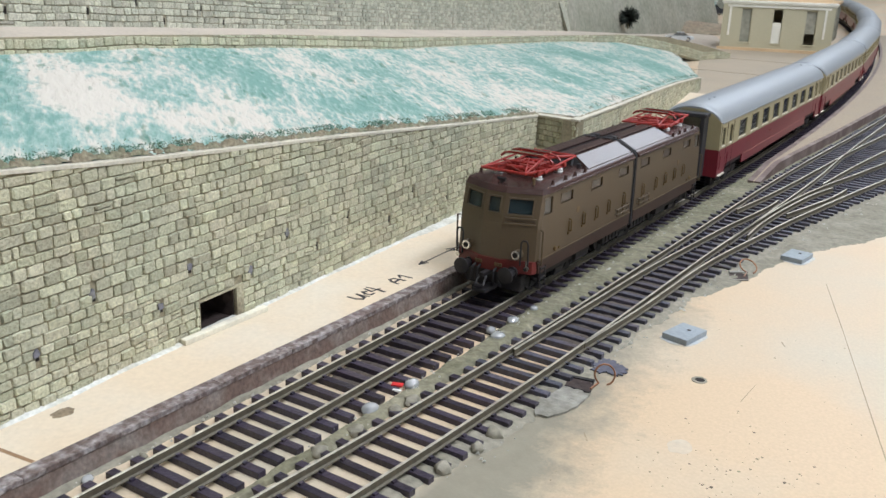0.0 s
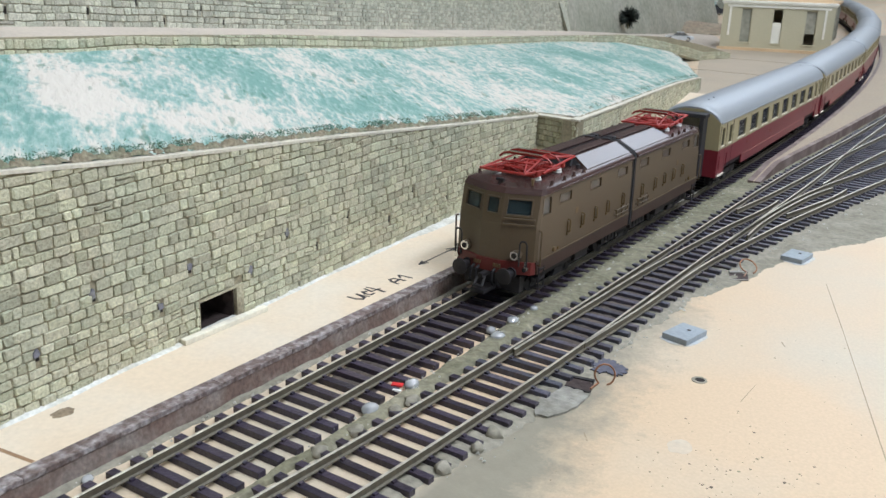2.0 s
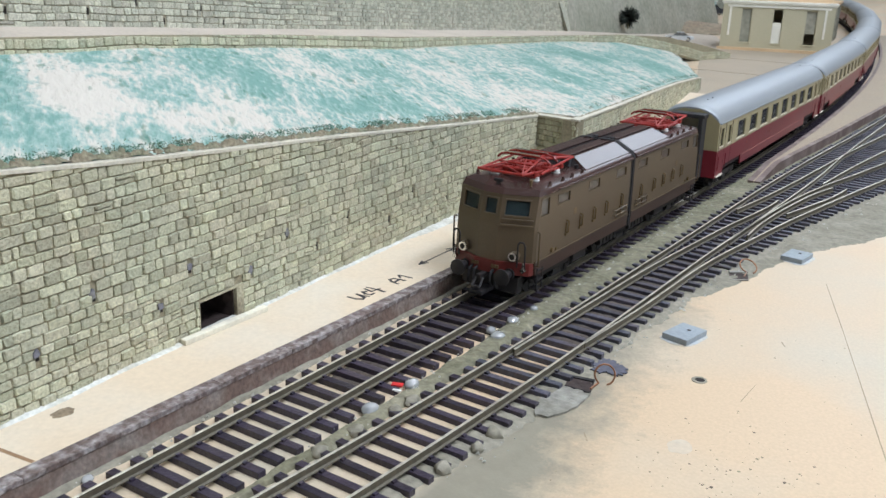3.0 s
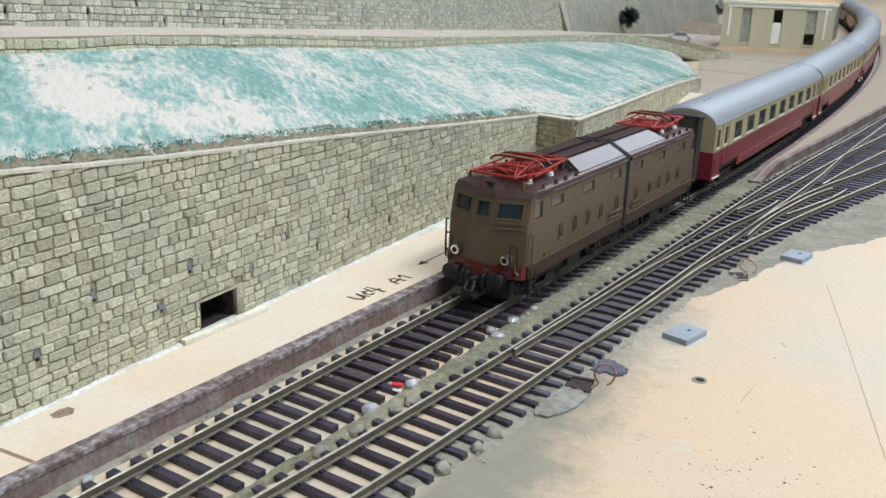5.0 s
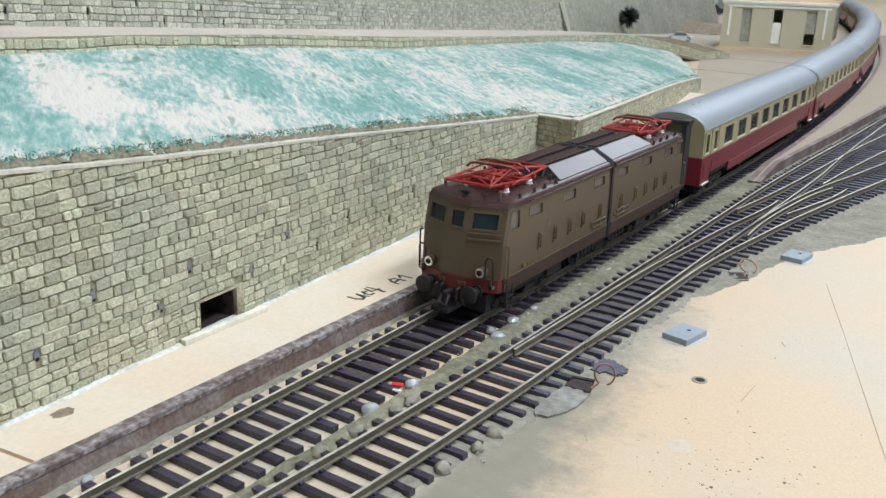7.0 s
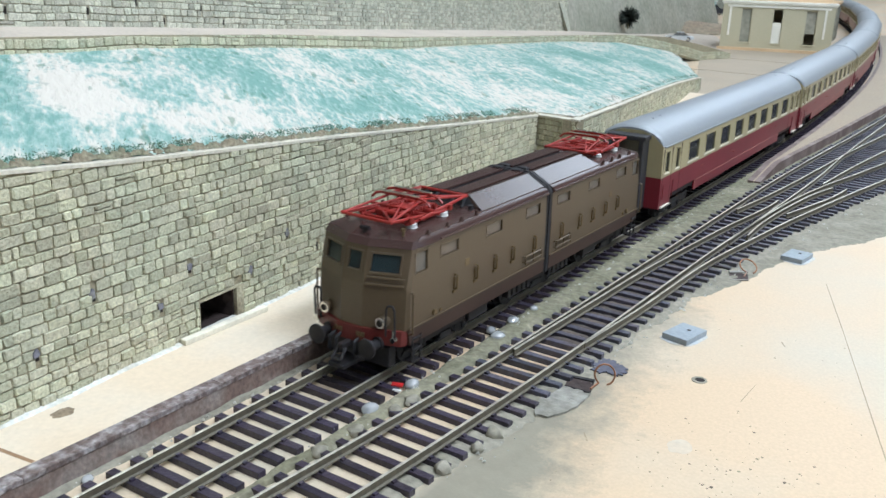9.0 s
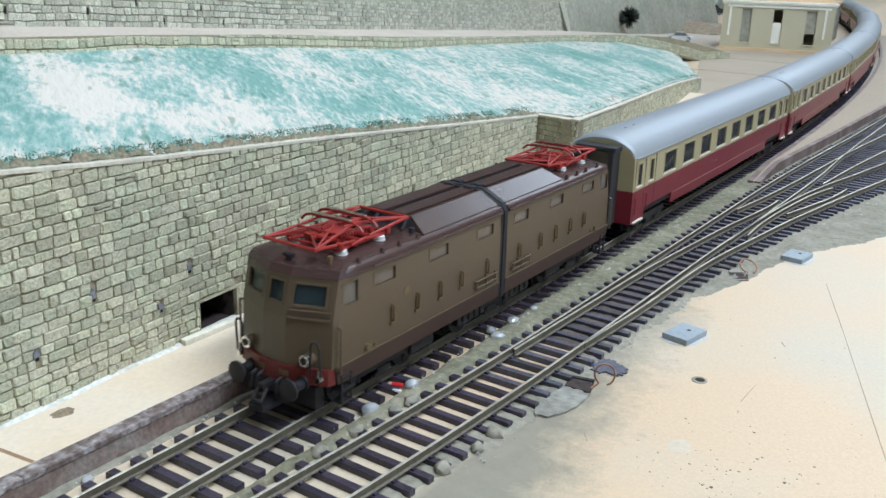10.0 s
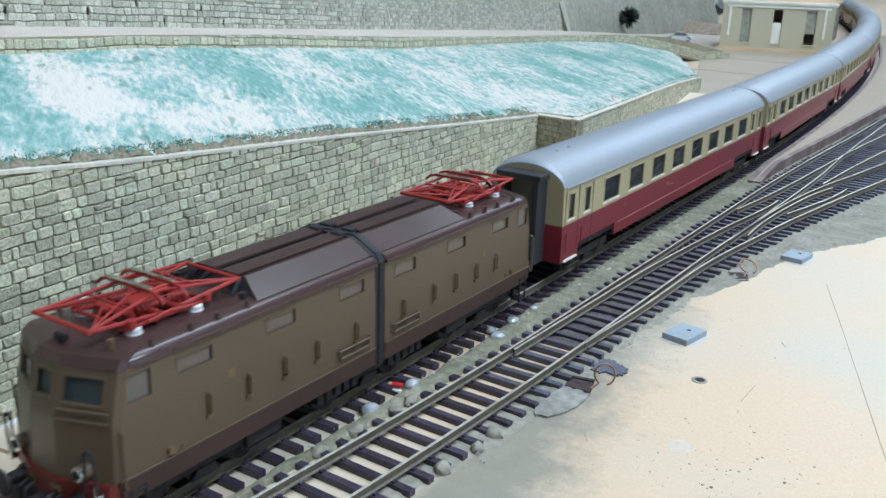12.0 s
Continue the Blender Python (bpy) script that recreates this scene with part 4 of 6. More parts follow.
        loft(bm, rings)
        part(name, bm, m, p2)


# ---- filler patches beside and between the tracks ----
def patch(name, left, right, ys, z, m, label, amp=1.0, seed=0):
    bm = bmesh.new()
    rings = []
    for y in ys:
        l, r = left(y), right(y)
        l += amp * 1.6 * noise.noise((y * 0.09, seed, 0)) + amp * 0.7 * noise.noise((y * 0.35, seed, 1))
        r += amp * 2.2 * noise.noise((y * 0.07, seed, 5)) + amp * 0.9 * noise.noise((y * 0.3, seed, 6))
        ring = []
        n = 16
        for i in range(n + 1):
            k = i / n
            x = l + (r - l) * k
            e = min(1, 5 * k, 5 * (1 - k))
            ring.append((x, y, TABLE - 0.15 + e * (z + 0.5 * noise.noise((x * 0.12, y * 0.12, seed)) + 0.3 * noise.noise((x * 0.35, y * 0.2, seed + 3.3)) + 0.12 * noise.noise((x * 1.3, y * 1.1, seed)))))
        rings.append(ring)
    loft(bm, rings, closed=False, caps=False)
    tagged(part(name, bm, m, None, "", True), label, "filler", kind="structure")


def build_patches():
    patch("filler_between", lambda y: (9 if y > 330 else 15.5 - max(0, y - 240) * 0.07) + centre(y), lambda y: interp(MAIN_L, y) - (3 if y > 300 else 6.2), np.arange(120, 1100, 1.6), 1.5, OLIVE, "olive-grey filler smeared between the tracks", 0.6, 2)
    right = [(100, 47), (162, 50), (185, 53), (205, 56), (225, 57), (255, 55), (300, 58), (340, 62), (369, 70), (420, 80), (470, 104), (524, 124), (573, 144), (700, 190), (1000, 260)]
    lft = lambda y: max(interp(MAIN_R, y), interp(TURN_R, y) if y > 300 else 0) - 3
    patch("filler_beside", lft, lambda y: interp(right, y), np.arange(90, 1000, 1.8), 0.7, FILLER, "grey-green filler spread beside the turnout", 1.7, 4)
    patch("track_bed", lambda y: centre(y) - 9.5, lambda y: centre(y) + 10.5, np.arange(196, 900, 3), 0.45, BED, "dark brown bed between the rails", 0.8, 11)
    patch("turnout_bed", lambda y: interp(MAIN_L, y) - 1.5, lambda y: max(interp(MAIN_R, y) + 4, interp(TURN_R, y) + 4 if y > 300 else 0), np.arange(262, 1000, 4), 0.75, BED, "dark brown bed under the turnout", 1.0, 15)
    patch("filler_kerb", lambda y: -21.5, lambda y: -17.6, np.arange(60, 420, 2), 0.9, FILLER, "grey filler along the platform foot", 0.6, 8)


build_front_wall()
build_second_wall()
build_terraces()
build_slope()
build_slope_end()
build_platform()
build_patches()


# ---- the train ----
def wheelset(parent, y, r, name="wheelset", gauge=7.3, z=None):
    """Two flanged wheels on an axle; its own turning part."""
    bm = bmesh.new()
    tube(bm, (-gauge, 0, 0), (gauge, 0, 0), 0.9, 8)
    for sgn in (-1, 1):
        tube(bm, (sgn * gauge, 0, 0), (sgn * (gauge + 2.4), 0, 0), r, 24)
        tube(bm, (sgn * (gauge - 0.6), 0, 0), (sgn * gauge, 0, 0), r + 0.9, 24)
        tube(bm, (sgn * (gauge + 2.3), 0, 0), (sgn * (gauge + 3.0), 0, 0), r * 0.35, 10)
        for k in range(6):
            a = k * math.pi / 3
            tube(bm, (sgn * (gauge + 2.55), r * 0.3 * math.cos(a), r * 0.3 * math.sin(a)), (sgn * (gauge + 2.55), r * 0.85 * math.cos(a), r * 0.85 * math.sin(a)), 0.35, 5)
    return part(name, bm, UNDER, parent, "dark spoked wheels on an axle", at=pose(0, y * U, r * U))


def bogie(parent, y, base, r, half, low=True):
    bm = bmesh.new()
    box(bm, -6, 6, -base / 2 + 2, base / 2 - 2, r - 1, r + 3)
    b = part("bogie", bm, UNDER, parent, "black bogie with spoked wheels", at=pose(0, y * U, 0))
    for sgn in (-1, 1):
        bm = bmesh.new()
        x = sgn * half
        box(bm, x - 0.6, x + 0.6, -base / 2 - 6, base / 2 + 6, r - 0.6, r + 2.6, 0.3)
        for yy in (-base / 2, base / 2):
            box(bm, x - 0.9, x + 0.9, yy - 2.1, yy + 2.1, r - 2.0, r + 2.2, 0.4)
            for dy in (-3.4, 3.4):
                tube(bm, (x, yy + dy, r - 1.6), (x, yy + dy, r + 1.0), 0.9, 8)
        box(bm, x - 0.9, x + 0.9, -3, 3, r - 2.2, r - 0.4, 0.2)
        for k in range(4):
            box(bm, x - 0.8, x + 0.8, -4.5 + k * 0.4, 4.5 - k * 0.4, r - 3.0 + k * 0.45, r - 2.7 + k * 0.45)
        part("side_frame", bm, UNDER, b, "dark moulded bogie side frame")
    for yy in (-base / 2, base / 2):
        wheelset(b, yy, r)
    return b


def pantograph(parent, yc, sgn):
    """A folded red diamond pantograph; sgn 1 points its head forward."""
    z = 1.7
    bm = bmesh.new()
    for x in (-8.5, 8.5):
        tube(bm, (x, -12, z), (x, 12, z), 0.55)
    for y in (-11, -4, 4, 11):
        tube(bm, (-9.5, y, z), (9.5, y, z), 0.5)
    for x in (-2, 2):
        tube(bm, (x, -9, z + 0.8), (x, 9, z + 0.8), 0.7)
    for y in (-7.5, 7.5):
        tube(bm, (-6, y, z + 1.0), (6, y, z + 1.0), 0.9, 10)
        tube(bm, (-8.5, y * 1.3, z), (0, y * 0.4, z + 1.2), 0.4)
        tube(bm, (8.5, y * 1.3, z), (0, y * 0.4, z + 1.2), 0.4)
    p = part("pantograph", bm, RED, parent, "folded red pantograph on white insulators", at=pose(0, yc * U, 42.8 * U, 0, 0, 0 if sgn > 0 else 180))
    for x in (-8.5, 8.5):
        for y in (-9.5, 7.5):
            bm = bmesh.new()
            for k, r in enumerate((1.2, 1.9, 1.3, 1.7)):
                tube(bm, (x, y, -0.6 + k * 0.5), (x, y, -0.08 + k * 0.5), r, 14)
            part("insulator", bm, INSUL, p, "white ribbed insulator", True)
    reach = 20.6
    for q in ((-3.5, 3.5, -3.5, 3.5, z - 0.3, z + 1.6), (-5.2, -3.0, -9, -5.5, z - 0.3, z + 1.8), (3.0, 5.2, 5.5, 9, z - 0.3, z + 1.8)):
        bm = bmesh.new()
        box(bm, *q, 0.3)
        part("drive_box", bm, RED, p, "red drive box on the frame")
    for s in (-1, 1):
        bm = bmesh.new()
        for x in (-1, 1):
            tube(bm, (x * 8.4, s * 2.5, z + 0.7), (x * 9.0, s * reach, z + 2.5), 0.5)
            tube(bm, (x * 8.4, s * 2.5, z + 0.7), (x * 9.6, -s * 6.5, z + 0.4), 0.42)
        tube(bm, (-9.4, s * reach, z + 2.5), (9.4, s * reach, z + 2.5), 0.55)
        tube(bm, (-9.0, s * 2.5, z + 0.7), (9.0, s * 2.5, z + 0.7), 0.9, 10)
        tube(bm, (-7.6, s * 4, z + 0.9), (8.6, s * (reach - 1), z + 2.4), 0.34)
        part("lower_arm", bm, RED, p)
        bm = bmesh.new()
        for x in (-1, 1):
            tube(bm, (x * 9.0, s * reach, z + 2.5), (x * 5.6, -s * 1.6, z + 5.0), 0.42)
            tube(bm, (x * 9.0, s * reach, z + 2.5), (x * 1.2, s * 3.4, z + 4.4), 0.34)
        tube(bm, (-7.4, s * 9.4, z + 3.8), (7.4, s * 9.4, z + 3.8), 0.36)
        part("upper_arm", bm, RED, p)
        bm = bmesh.new()
        for k in range(9):
            tube(bm, (s * 4.4, -5.4 + k * 1.2, z + 1.4), (s * 4.4, -4.7 + k * 1.2, z + 1.4), 1.05, 10)
        part("spring", bm, RED, p, "coiled red raising spring", True)
        bm = bmesh.new()
        tube(bm, (s * 9.2, -10.6, z + 0.2), (s * 9.2, -10.6, z + 2.0), 1.1, 10)
        tube(bm, (s * 9.2, 10.6, z + 0.2), (s * 9.2, 10.6, z + 1.6), 0.9, 10)
        part("pivot", bm, RED, p, "red arm pivot", True)
    bm = bmesh.new()
    for y in (-3.2, 3.2):
        tube(bm, (-7.0, y, z + 5.8), (7.0, y, z + 5.8), 0.55)
        for x in (-1, 1):
            bent(bm, [(x * 7.0, y, z + 5.8), (x * 9.6, y, z + 5.2), (x * 11.2, y, z + 3.8)], 0.42)
    for x in (-5.5, 5.5):
        tube(bm, (x, -3.2, z + 5.4), (x, 3.2, z + 5.4), 0.4)
    part("collector_head", bm, RED, p, "red collector head with two bows")
    bm = bmesh.new()
    for y in (-3.2, 3.2):
        box(bm, -7, 7, y - 0.55, y + 0.55, z + 6.15, z + 6.6, 0.1)
    part("contact_strip", bm, CHROME, p, "dull metal contact strips")
    return p


def buffer(parent, x, y, z, sgn, r=2.7):
    bm = bmesh.new()
    tube(bm, (x, y, z), (x, y + sgn * 3.6, z), 1.5, 14)
    tube(bm, (x, y, z), (x, y + sgn * 0.8, z), 2.1, 14)
    tube(bm, (x, y + sgn * 3.4, z), (x, y + sgn * 5.6, z), 0.95, 12)
    tube(bm, (x, y + sgn * 5.4, z), (x, y + sgn * 6.1, z), r, 20)
    tube(bm, (x, y + sgn * 6.1, z), (x, y + sgn * 6.5, z), r * 0.92, 20, r * 0.55)
    part("buffer", bm, UNDER, parent, "round dark steel buffer", True)


SIDE_WINDOWS = [(-84.6, -78.6, 32.4, 38.6), (-71.2, -61.6, 34.2, 37.9), (-44.2, -34.4, 34.2, 37.9), (-17.0, -7.2, 34.2, 37.9)]
HANDLES = [-63.4, -51.1, -38.8, -26.8, -10.9]


def build_half(loco, sgn):
    """One half of the articulated body; sgn 1 is the leading half, -1 the same turned round."""
    h = new("body_half")
    h.empty_display_size = 0.005
    h.parent = loco
    h.matrix_basis = pose(0, 0, 0, 0, 0, 0 if sgn > 0 else 180)
    W, BOT, TOP, ROOF0 = 17.0, 15.8, 40.2, -2.2
    rake = lambda z: 0.05 * (z - 13) if z < 29 else 0.8 + (z - 29) * 0.22
    # side walls with window openings
    for sd in (-1, 1):
        bm = bmesh.new()
        lean = lambda z: 0.0 if z < 30 else (z - 30) * 0.03
        holed(bm, lambda u, v, w: (sd * (W - lean(v) - w), u + (rake(v) if u < -87 else 0), v), (-87.4, ROOF0), (BOT, 29, TOP), SIDE_WINDOWS, 0.9)
        part("side_wall", bm, LOCO, h)
        bm = bmesh.new()
        hexa(bm, [(sd * 17.0, -87, 10.6), (sd * 17.0, ROOF0, 10.6), (sd * 15.6, ROOF0, 10.6), (sd * 15.6, -87, 10.6),
                  (sd * 17.2, -88.4, 15.7), (sd * 17.2, ROOF0, 15.7), (sd * 15.6, ROOF0, 15.7), (sd * 15.6, -88.4, 15.7)])
        part("solebar", bm, SOLEBAR, h, "dark red-brown sill along the body's foot")
        bm = bmesh.new()
        box(bm, min(sd * 16.9, sd * 17.5), max(sd * 16.9, sd * 17.5), -88, ROOF0, 15.7, 16.15, 0.1)
        part("sill_moulding", bm, LOCO, h, "thin raised brown moulding")
        bm = bmesh.new()
        box(bm, min(sd * 17.1, sd * 17.75), max(sd * 17.1, sd * 17.75), -72.5, ROOF0, 40.2, 41.0, 0.15)
        part("rain_gutter", bm, LOCO_ROOF, h, "thin roof-edge rain gutter")
        bm = bmesh.new()
        box(bm, min(sd * 16.95, sd * 17.08), max(sd * 16.95, sd * 17.08), -57.3, -54.9, 27.6, 30.0)
        part("works_plate", bm, BRASS, h, "small faded brass-brown plate")
        for i, (a, b, c, d) in enumerate(SIDE_WINDOWS):
            bm = bmesh.new()
            x = sd * (W - 0.75)
            box(bm, min(x, x - sd * 0.3), max(x, x - sd * 0.3), a - 0.2, b + 0.2, c - 0.2, d + 0.2)
            part("side_window", bm, CAB_PANE if i == 0 else SIDE_GLASS, h)
            bm = bmesh.new()
            xx = sd * (W - lean((c + d) / 2) + 0.12)
            q = sorted((xx, xx - sd * 0.5))
            for u0, u1, v0, v1 in ((a - 0.5, b + 0.5, c - 0.55, c), (a - 0.5, b + 0.5, d, d + 0.4), (a - 0.5, a, c, d), (b, b + 0.5, c, d)):
                box(bm, *q, u0, u1, v0, v1)
            part("window_frame", bm, LOCO, h)
        for y in HANDLES:
            bm = bmesh.new()
            bent(bm, [(sd * 17, y, 26.6), (sd * 18.1, y, 26.4), (sd * 18.1, y, 22.0), (sd * 17, y, 21.8)], 0.32)
            box(bm, min(sd * 17, sd * 17.5), max(sd * 17, sd * 17.5), y - 0.9, y + 0.9, 20.6, 21.6)
            box(bm, min(sd * 17, sd * 17.45), max(sd * 17, sd * 17.45), y - 0.55, y + 0.55, 22.0, 25.8)
            part("vertical_handle", bm, BRASS, h, "small brass-brown grab handle")
        bm = bmesh.new()
        for z in (18.4, 20.6):
            bent(bm, [(sd * 17, -18.4, z), (sd * 18, -18.2, z), (sd * 18, -5.6, z), (sd * 17, -5.4, z)], 0.28)
        for y in (-18, -12, -6):
            tube(bm, (sd * 17.9, y, 17.6), (sd * 17.9, y, 20.6), 0.28)
        part("step_rail", bm, LOCO, h, "brown step rail near the joint")
        bm = bmesh.new()
        bent(bm, [(sd * 17.2, -87.4, 27.5), (sd * 18.4, -87.6, 27.3), (sd * 18.4, -87.6, 14.6), (sd * 17.2, -87.4, 14.4)], 0.34)
        part("door_handrail", bm, LOCO, h, "thin brown handrail")
        bm = bmesh.new()
        for z in (4.5, 8.5, 12.0):
            box(bm, min(sd * 14, sd * 17.6), max(sd * 14, sd * 17.6), -86, -81.5, z, z + 0.5)
        for y in (-85.8, -81.8):
            tube(bm, (sd * 17.2, y, 4.6), (sd * 17.0, y, 13), 0.35)
        part("cab_steps", bm, UNDER, h, "dark cab steps")
        # small lamp, plate and roof-edge pins
        bm = bmesh.new()
        tube(bm, (sd * 16.9, -74.8, 17.6), (sd * 17.9, -74.8, 17.6), 1.0, 10)
        tube(bm, (sd * 16.9, -71.2, 17.2), (sd * 17.5, -71.2, 17.2), 0.6, 8)
        part("side_fitting", bm, BRASS, h, "small round brass fitting")
        for y in (-76.5, -66, -58, -49):
            bm = bmesh.new()
            tube(bm, (sd * 15.5, y, 41.9), (sd * 15.5, y, 43.9), 0.75, 8, 0.55)
            part("roof_pin", bm, LOCO_ROOF, h)
    # faceted front with three windows
    plan = [(-17.0, -87.4), (-16.3, -89.0), (-4.0, -93.9), (4.0, -93.9), (16.3, -89.0), (17.0, -87.4)]
    for i, (a, b) in enumerate(zip(plan, plan[1:])):
        d = Vector((b[0] - a[0], b[1] - a[1]))
        ln = d.length
        d /= ln
        n = Vector((d.y, -d.x))

        def place(u, v, w, a=a, d=d, n=n):
            return (a[0] + d.x * u - n.x * w, a[1] + d.y * u - n.y * w + rake(v), v)
        hole = [(1.7, ln - 2.8, 32.7, 38.1) if i == 3 else (2.8, ln - 1.7, 32.7, 38.1) if i == 1 else (1.7, ln - 1.7, 32.7, 38.1)] if i in (1, 2, 3) else []
        bm = bmesh.new()
        holed(bm, place, (0, ln), (15.0, 29, TOP), hole, 0.9)
        part("front_panel", bm, LOCO, h)
        if hole:
            q = hole[0]
            bm = bmesh.new()
            hexa(bm, [place(u, v, w) for w in (0.45, 0.75) for u, v in ((q[0], q[2]), (q[1], q[2]), (q[1], q[3]), (q[0], q[3]))])
            part("windscreen", bm, GLASS, h, "green-tinted windscreen pane")
            bm = bmesh.new()
            for r in ((q[0] - 0.5, q[1] + 0.5, q[2] - 0.6, q[2]), (q[0] - 0.5, q[1] + 0.5, q[3], q[3] + 0.5), (q[0] - 0.5, q[0], q[2], q[3]), (q[1], q[1] + 0.5, q[2], q[3])):
                hexa(bm, [place(u, v, w) for w in (-0.3, 0.3) for u, v in ((r[0], r[2]), (r[1], r[2]), (r[1], r[3]), (r[0], r[3]))])
            if i == 3:
                for z in (29.2, 31.2):
                    hexa(bm, [place(u, v, w) for w in (-0.9, -0.3) for u, v in ((0.9, z), (ln - 0.8, z), (ln - 0.8, z + 0.45), (0.9, z + 0.45))])
            part("windscreen_frame", bm, LOCO, h)
    # roof, drooping at the front
    bm = bmesh.new()
    rings = []
    for y, wd, hi in ((-89.8, 5.0, 0.0), (-88.6, 9.5, 0.9), (-86.8, 13.2, 1.8), (-84.4, 16.4, 2.5), (-81.5, 17.3, 2.95), (-78, 17.4, 3.15), (ROOF0, 17.4, 3.15)):
        top = 40.1
        prof = [(-1, 0), (-0.99, 0.32), (-0.95, 0.62), (-0.87, 0.82), (-0.5, 0.96), (0, 1), (0.5, 0.96), (0.87, 0.82), (0.95, 0.62), (0.99, 0.32), (1, 0)]
        rings.append([(wd * u, y, top + hi * v) for u, v in prof] + [(wd * 0.9, y, top - 0.8), (-wd * 0.9, y, top - 0.8)])
    loft(bm, rings)
    part("roof", bm, LOCO_ROOF, h, "dark red-brown roof", True)
    bm = bmesh.new()
    for a, b in zip(plan, plan[1:]):
        hexa(bm, [(a[0], a[1] + 2.9, 40.1), (b[0], b[1] + 2.9, 40.1), (b[0] * 0.9, b[1] + 6, 40.1), (a[0] * 0.9, a[1] + 6, 40.1),
                  (a[0] * 0.97, a[1] + 4.4, 42.1), (b[0] * 0.97, b[1] + 4.4, 42.1), (b[0] * 0.86, b[1] + 9.0, 42.9), (a[0] * 0.86, a[1] + 9.0, 42.9)])
    part("front_gutter", bm, LOCO_ROOF, h, "roof lip over the windscreens")
    # raised hood: sloping glossy flanks, a dark well between them and two walkway planks over it
    for sd in (-1, 1):
        bm = bmesh.new()
        prof = [(15.5, 42.3), (15.3, 42.9), (8.3, 46.6), (7.6, 46.7), (7.4, 46.2), (14.2, 42.0)]
        rings = [[(sd * x, y + (0 if k < 2 or k > 4 else 3.0 * (y < -40)), z) for k, (x, z) in enumerate(prof)] for y in (-45.5, ROOF0)]
        loft(bm, rings)
        part("hood_flank", bm, HOOD, h, "glossy brown sloping side of the roof hood")
        bm = bmesh.new()
        box(bm, min(sd * 1.3, sd * 6.7), max(sd * 1.3, sd * 6.7), -43.5, ROOF0 - 1.2, 46.3, 47.1, 0.2)
        part("walkway_plank", bm, LOCO_ROOF, h, "matt brown walkway plank on the hood")
        bm = bmesh.new()
        box(bm, min(sd * 2.0, sd * 6.0), max(sd * 2.0, sd * 6.0), ROOF0 - 1.6, ROOF0 + 1.4, 46.4, 47.7, 0.5)
        part("joint_clamp", bm, BLACK, h, "black rubber bridge at the joint")
    # solid block; its black paints the shade between and below the planks
    bm = bmesh.new()
    box(bm, -7.9, 7.9, -42.6, ROOF0, 42.4, 46.0)
    part("hood_well", bm, BLACK, h, "black block with the shade under the walkways in its colour")
    bm = bmesh.new()
    hexa(bm, [(-13.8, -45.0, 42.3), (13.8, -45.0, 42.3), (13.8, -41.4, 42.3), (-13.8, -41.4, 42.3),
              (-7.4, -42.7, 46.1), (7.4, -42.7, 46.1), (7.4, -41.4, 46.1), (-7.4, -41.4, 46.1)])
    for x in (-8.4, -3.6, 3.6, 8.4):
        tube(bm, (x, -47.2, 43.1), (x * 0.85, -43.0, 46.0), 0.6, 8)
    for x in (-11.5, 11.5):
        tube(bm, (x, -46.4, 42.6), (x, -46.4, 44.4), 0.9, 8)
    part("roof_conduit", bm, BLACK, h, "black conduits at the hood's open end")
    bm = bmesh.new()
    tube(bm, (-0.5, -86.5, 42.0), (-0.5, -86.5, 44.3), 0.8, 8)
    tube(bm, (-2.2, -86.5, 43.8), (1.2, -86.5, 43.8), 0.7, 8)
    part("horn", bm, BLACK, h, "small black roof horn")
    bm = bmesh.new()
    tube(bm, (11, -83, 42.2), (11, -83, 44.2), 0.5, 8)
    tube(bm, (11, -83, 44.0), (11, -83, 44.9), 0.75, 8)
    part("whistle", bm, BRASS, h, "small brass whistle", True)
    pantograph(h, -66.0, 1)
    # lamps, buffer beam, coupling
    for x in (-10.6, 10.6):
        bm = bmesh.new()
        y = -90.8
        tube(bm, (x, y + 1.5, 18.2), (x, y - 2.2, 18.2), 1.75, 18)
        lamp = part("headlight", bm, LOCO, h, "round headlight housing", True)
        bm = bmesh.new()
        tube(bm, (x, y - 2.1, 18.2), (x, y - 2.7, 18.2), 1.75, 18)
        tube(bm, (x, y - 2.6, 18.2), (x, y - 2.9, 18.2), 1.5, 18)
        part("rim", bm, CHROME, lamp, "bright metal rim", True)
        bm = bmesh.new()
        tube(bm, (x, y - 2.85, 18.2), (x, y - 3.1, 18.2), 1.0, 14)
        part("lens", bm, DARK, lamp, "unlit dark lens")
    bm = bmesh.new()
    pl = [(-16.6, -88.0), (-15.8, -90.0), (-4.6, -94.5), (4.6, -94.5), (15.8, -90.0), (16.6, -88.0), (15, -84), (-15, -84)]
    loft(bm, [[(x, y, 10.8) for x, y in pl], [(x * 1.01, y, 15.6) for x, y in pl]])
    part("buffer_beam", bm, BEAM, h, "dull red buffer beam")
    for x in (-4.2, 4.2):
        bm = bmesh.new()
        for k in range(3):
            box(bm, x - 1.5 + k * 1.1, x - 0.7 + k * 1.1, -94.75, -94.3, 12.9, 14.2)
        part("number_bars", bm, BRASS, h, "faded unreadable number marks")
    for x in (-9.4, 9.4):
        buffer(h, x, -92.4, 11.3, -1, 3.1)
    bm = bmesh.new()
    box(bm, -1.0, 1.0, -99, -92, 9.2, 10.8, 0.3)
    bent(bm, [(-1.4, -98, 9.5), (-1.6, -100.5, 6.5), (1.6, -100.5, 6.5), (1.4, -98, 9.5)], 0.5)
    box(bm, -3.0, 3.0, -101, -92, 3.6, 5.2, 0.4)
    part("coupling", bm, UNDER, h, "dark hook coupling")
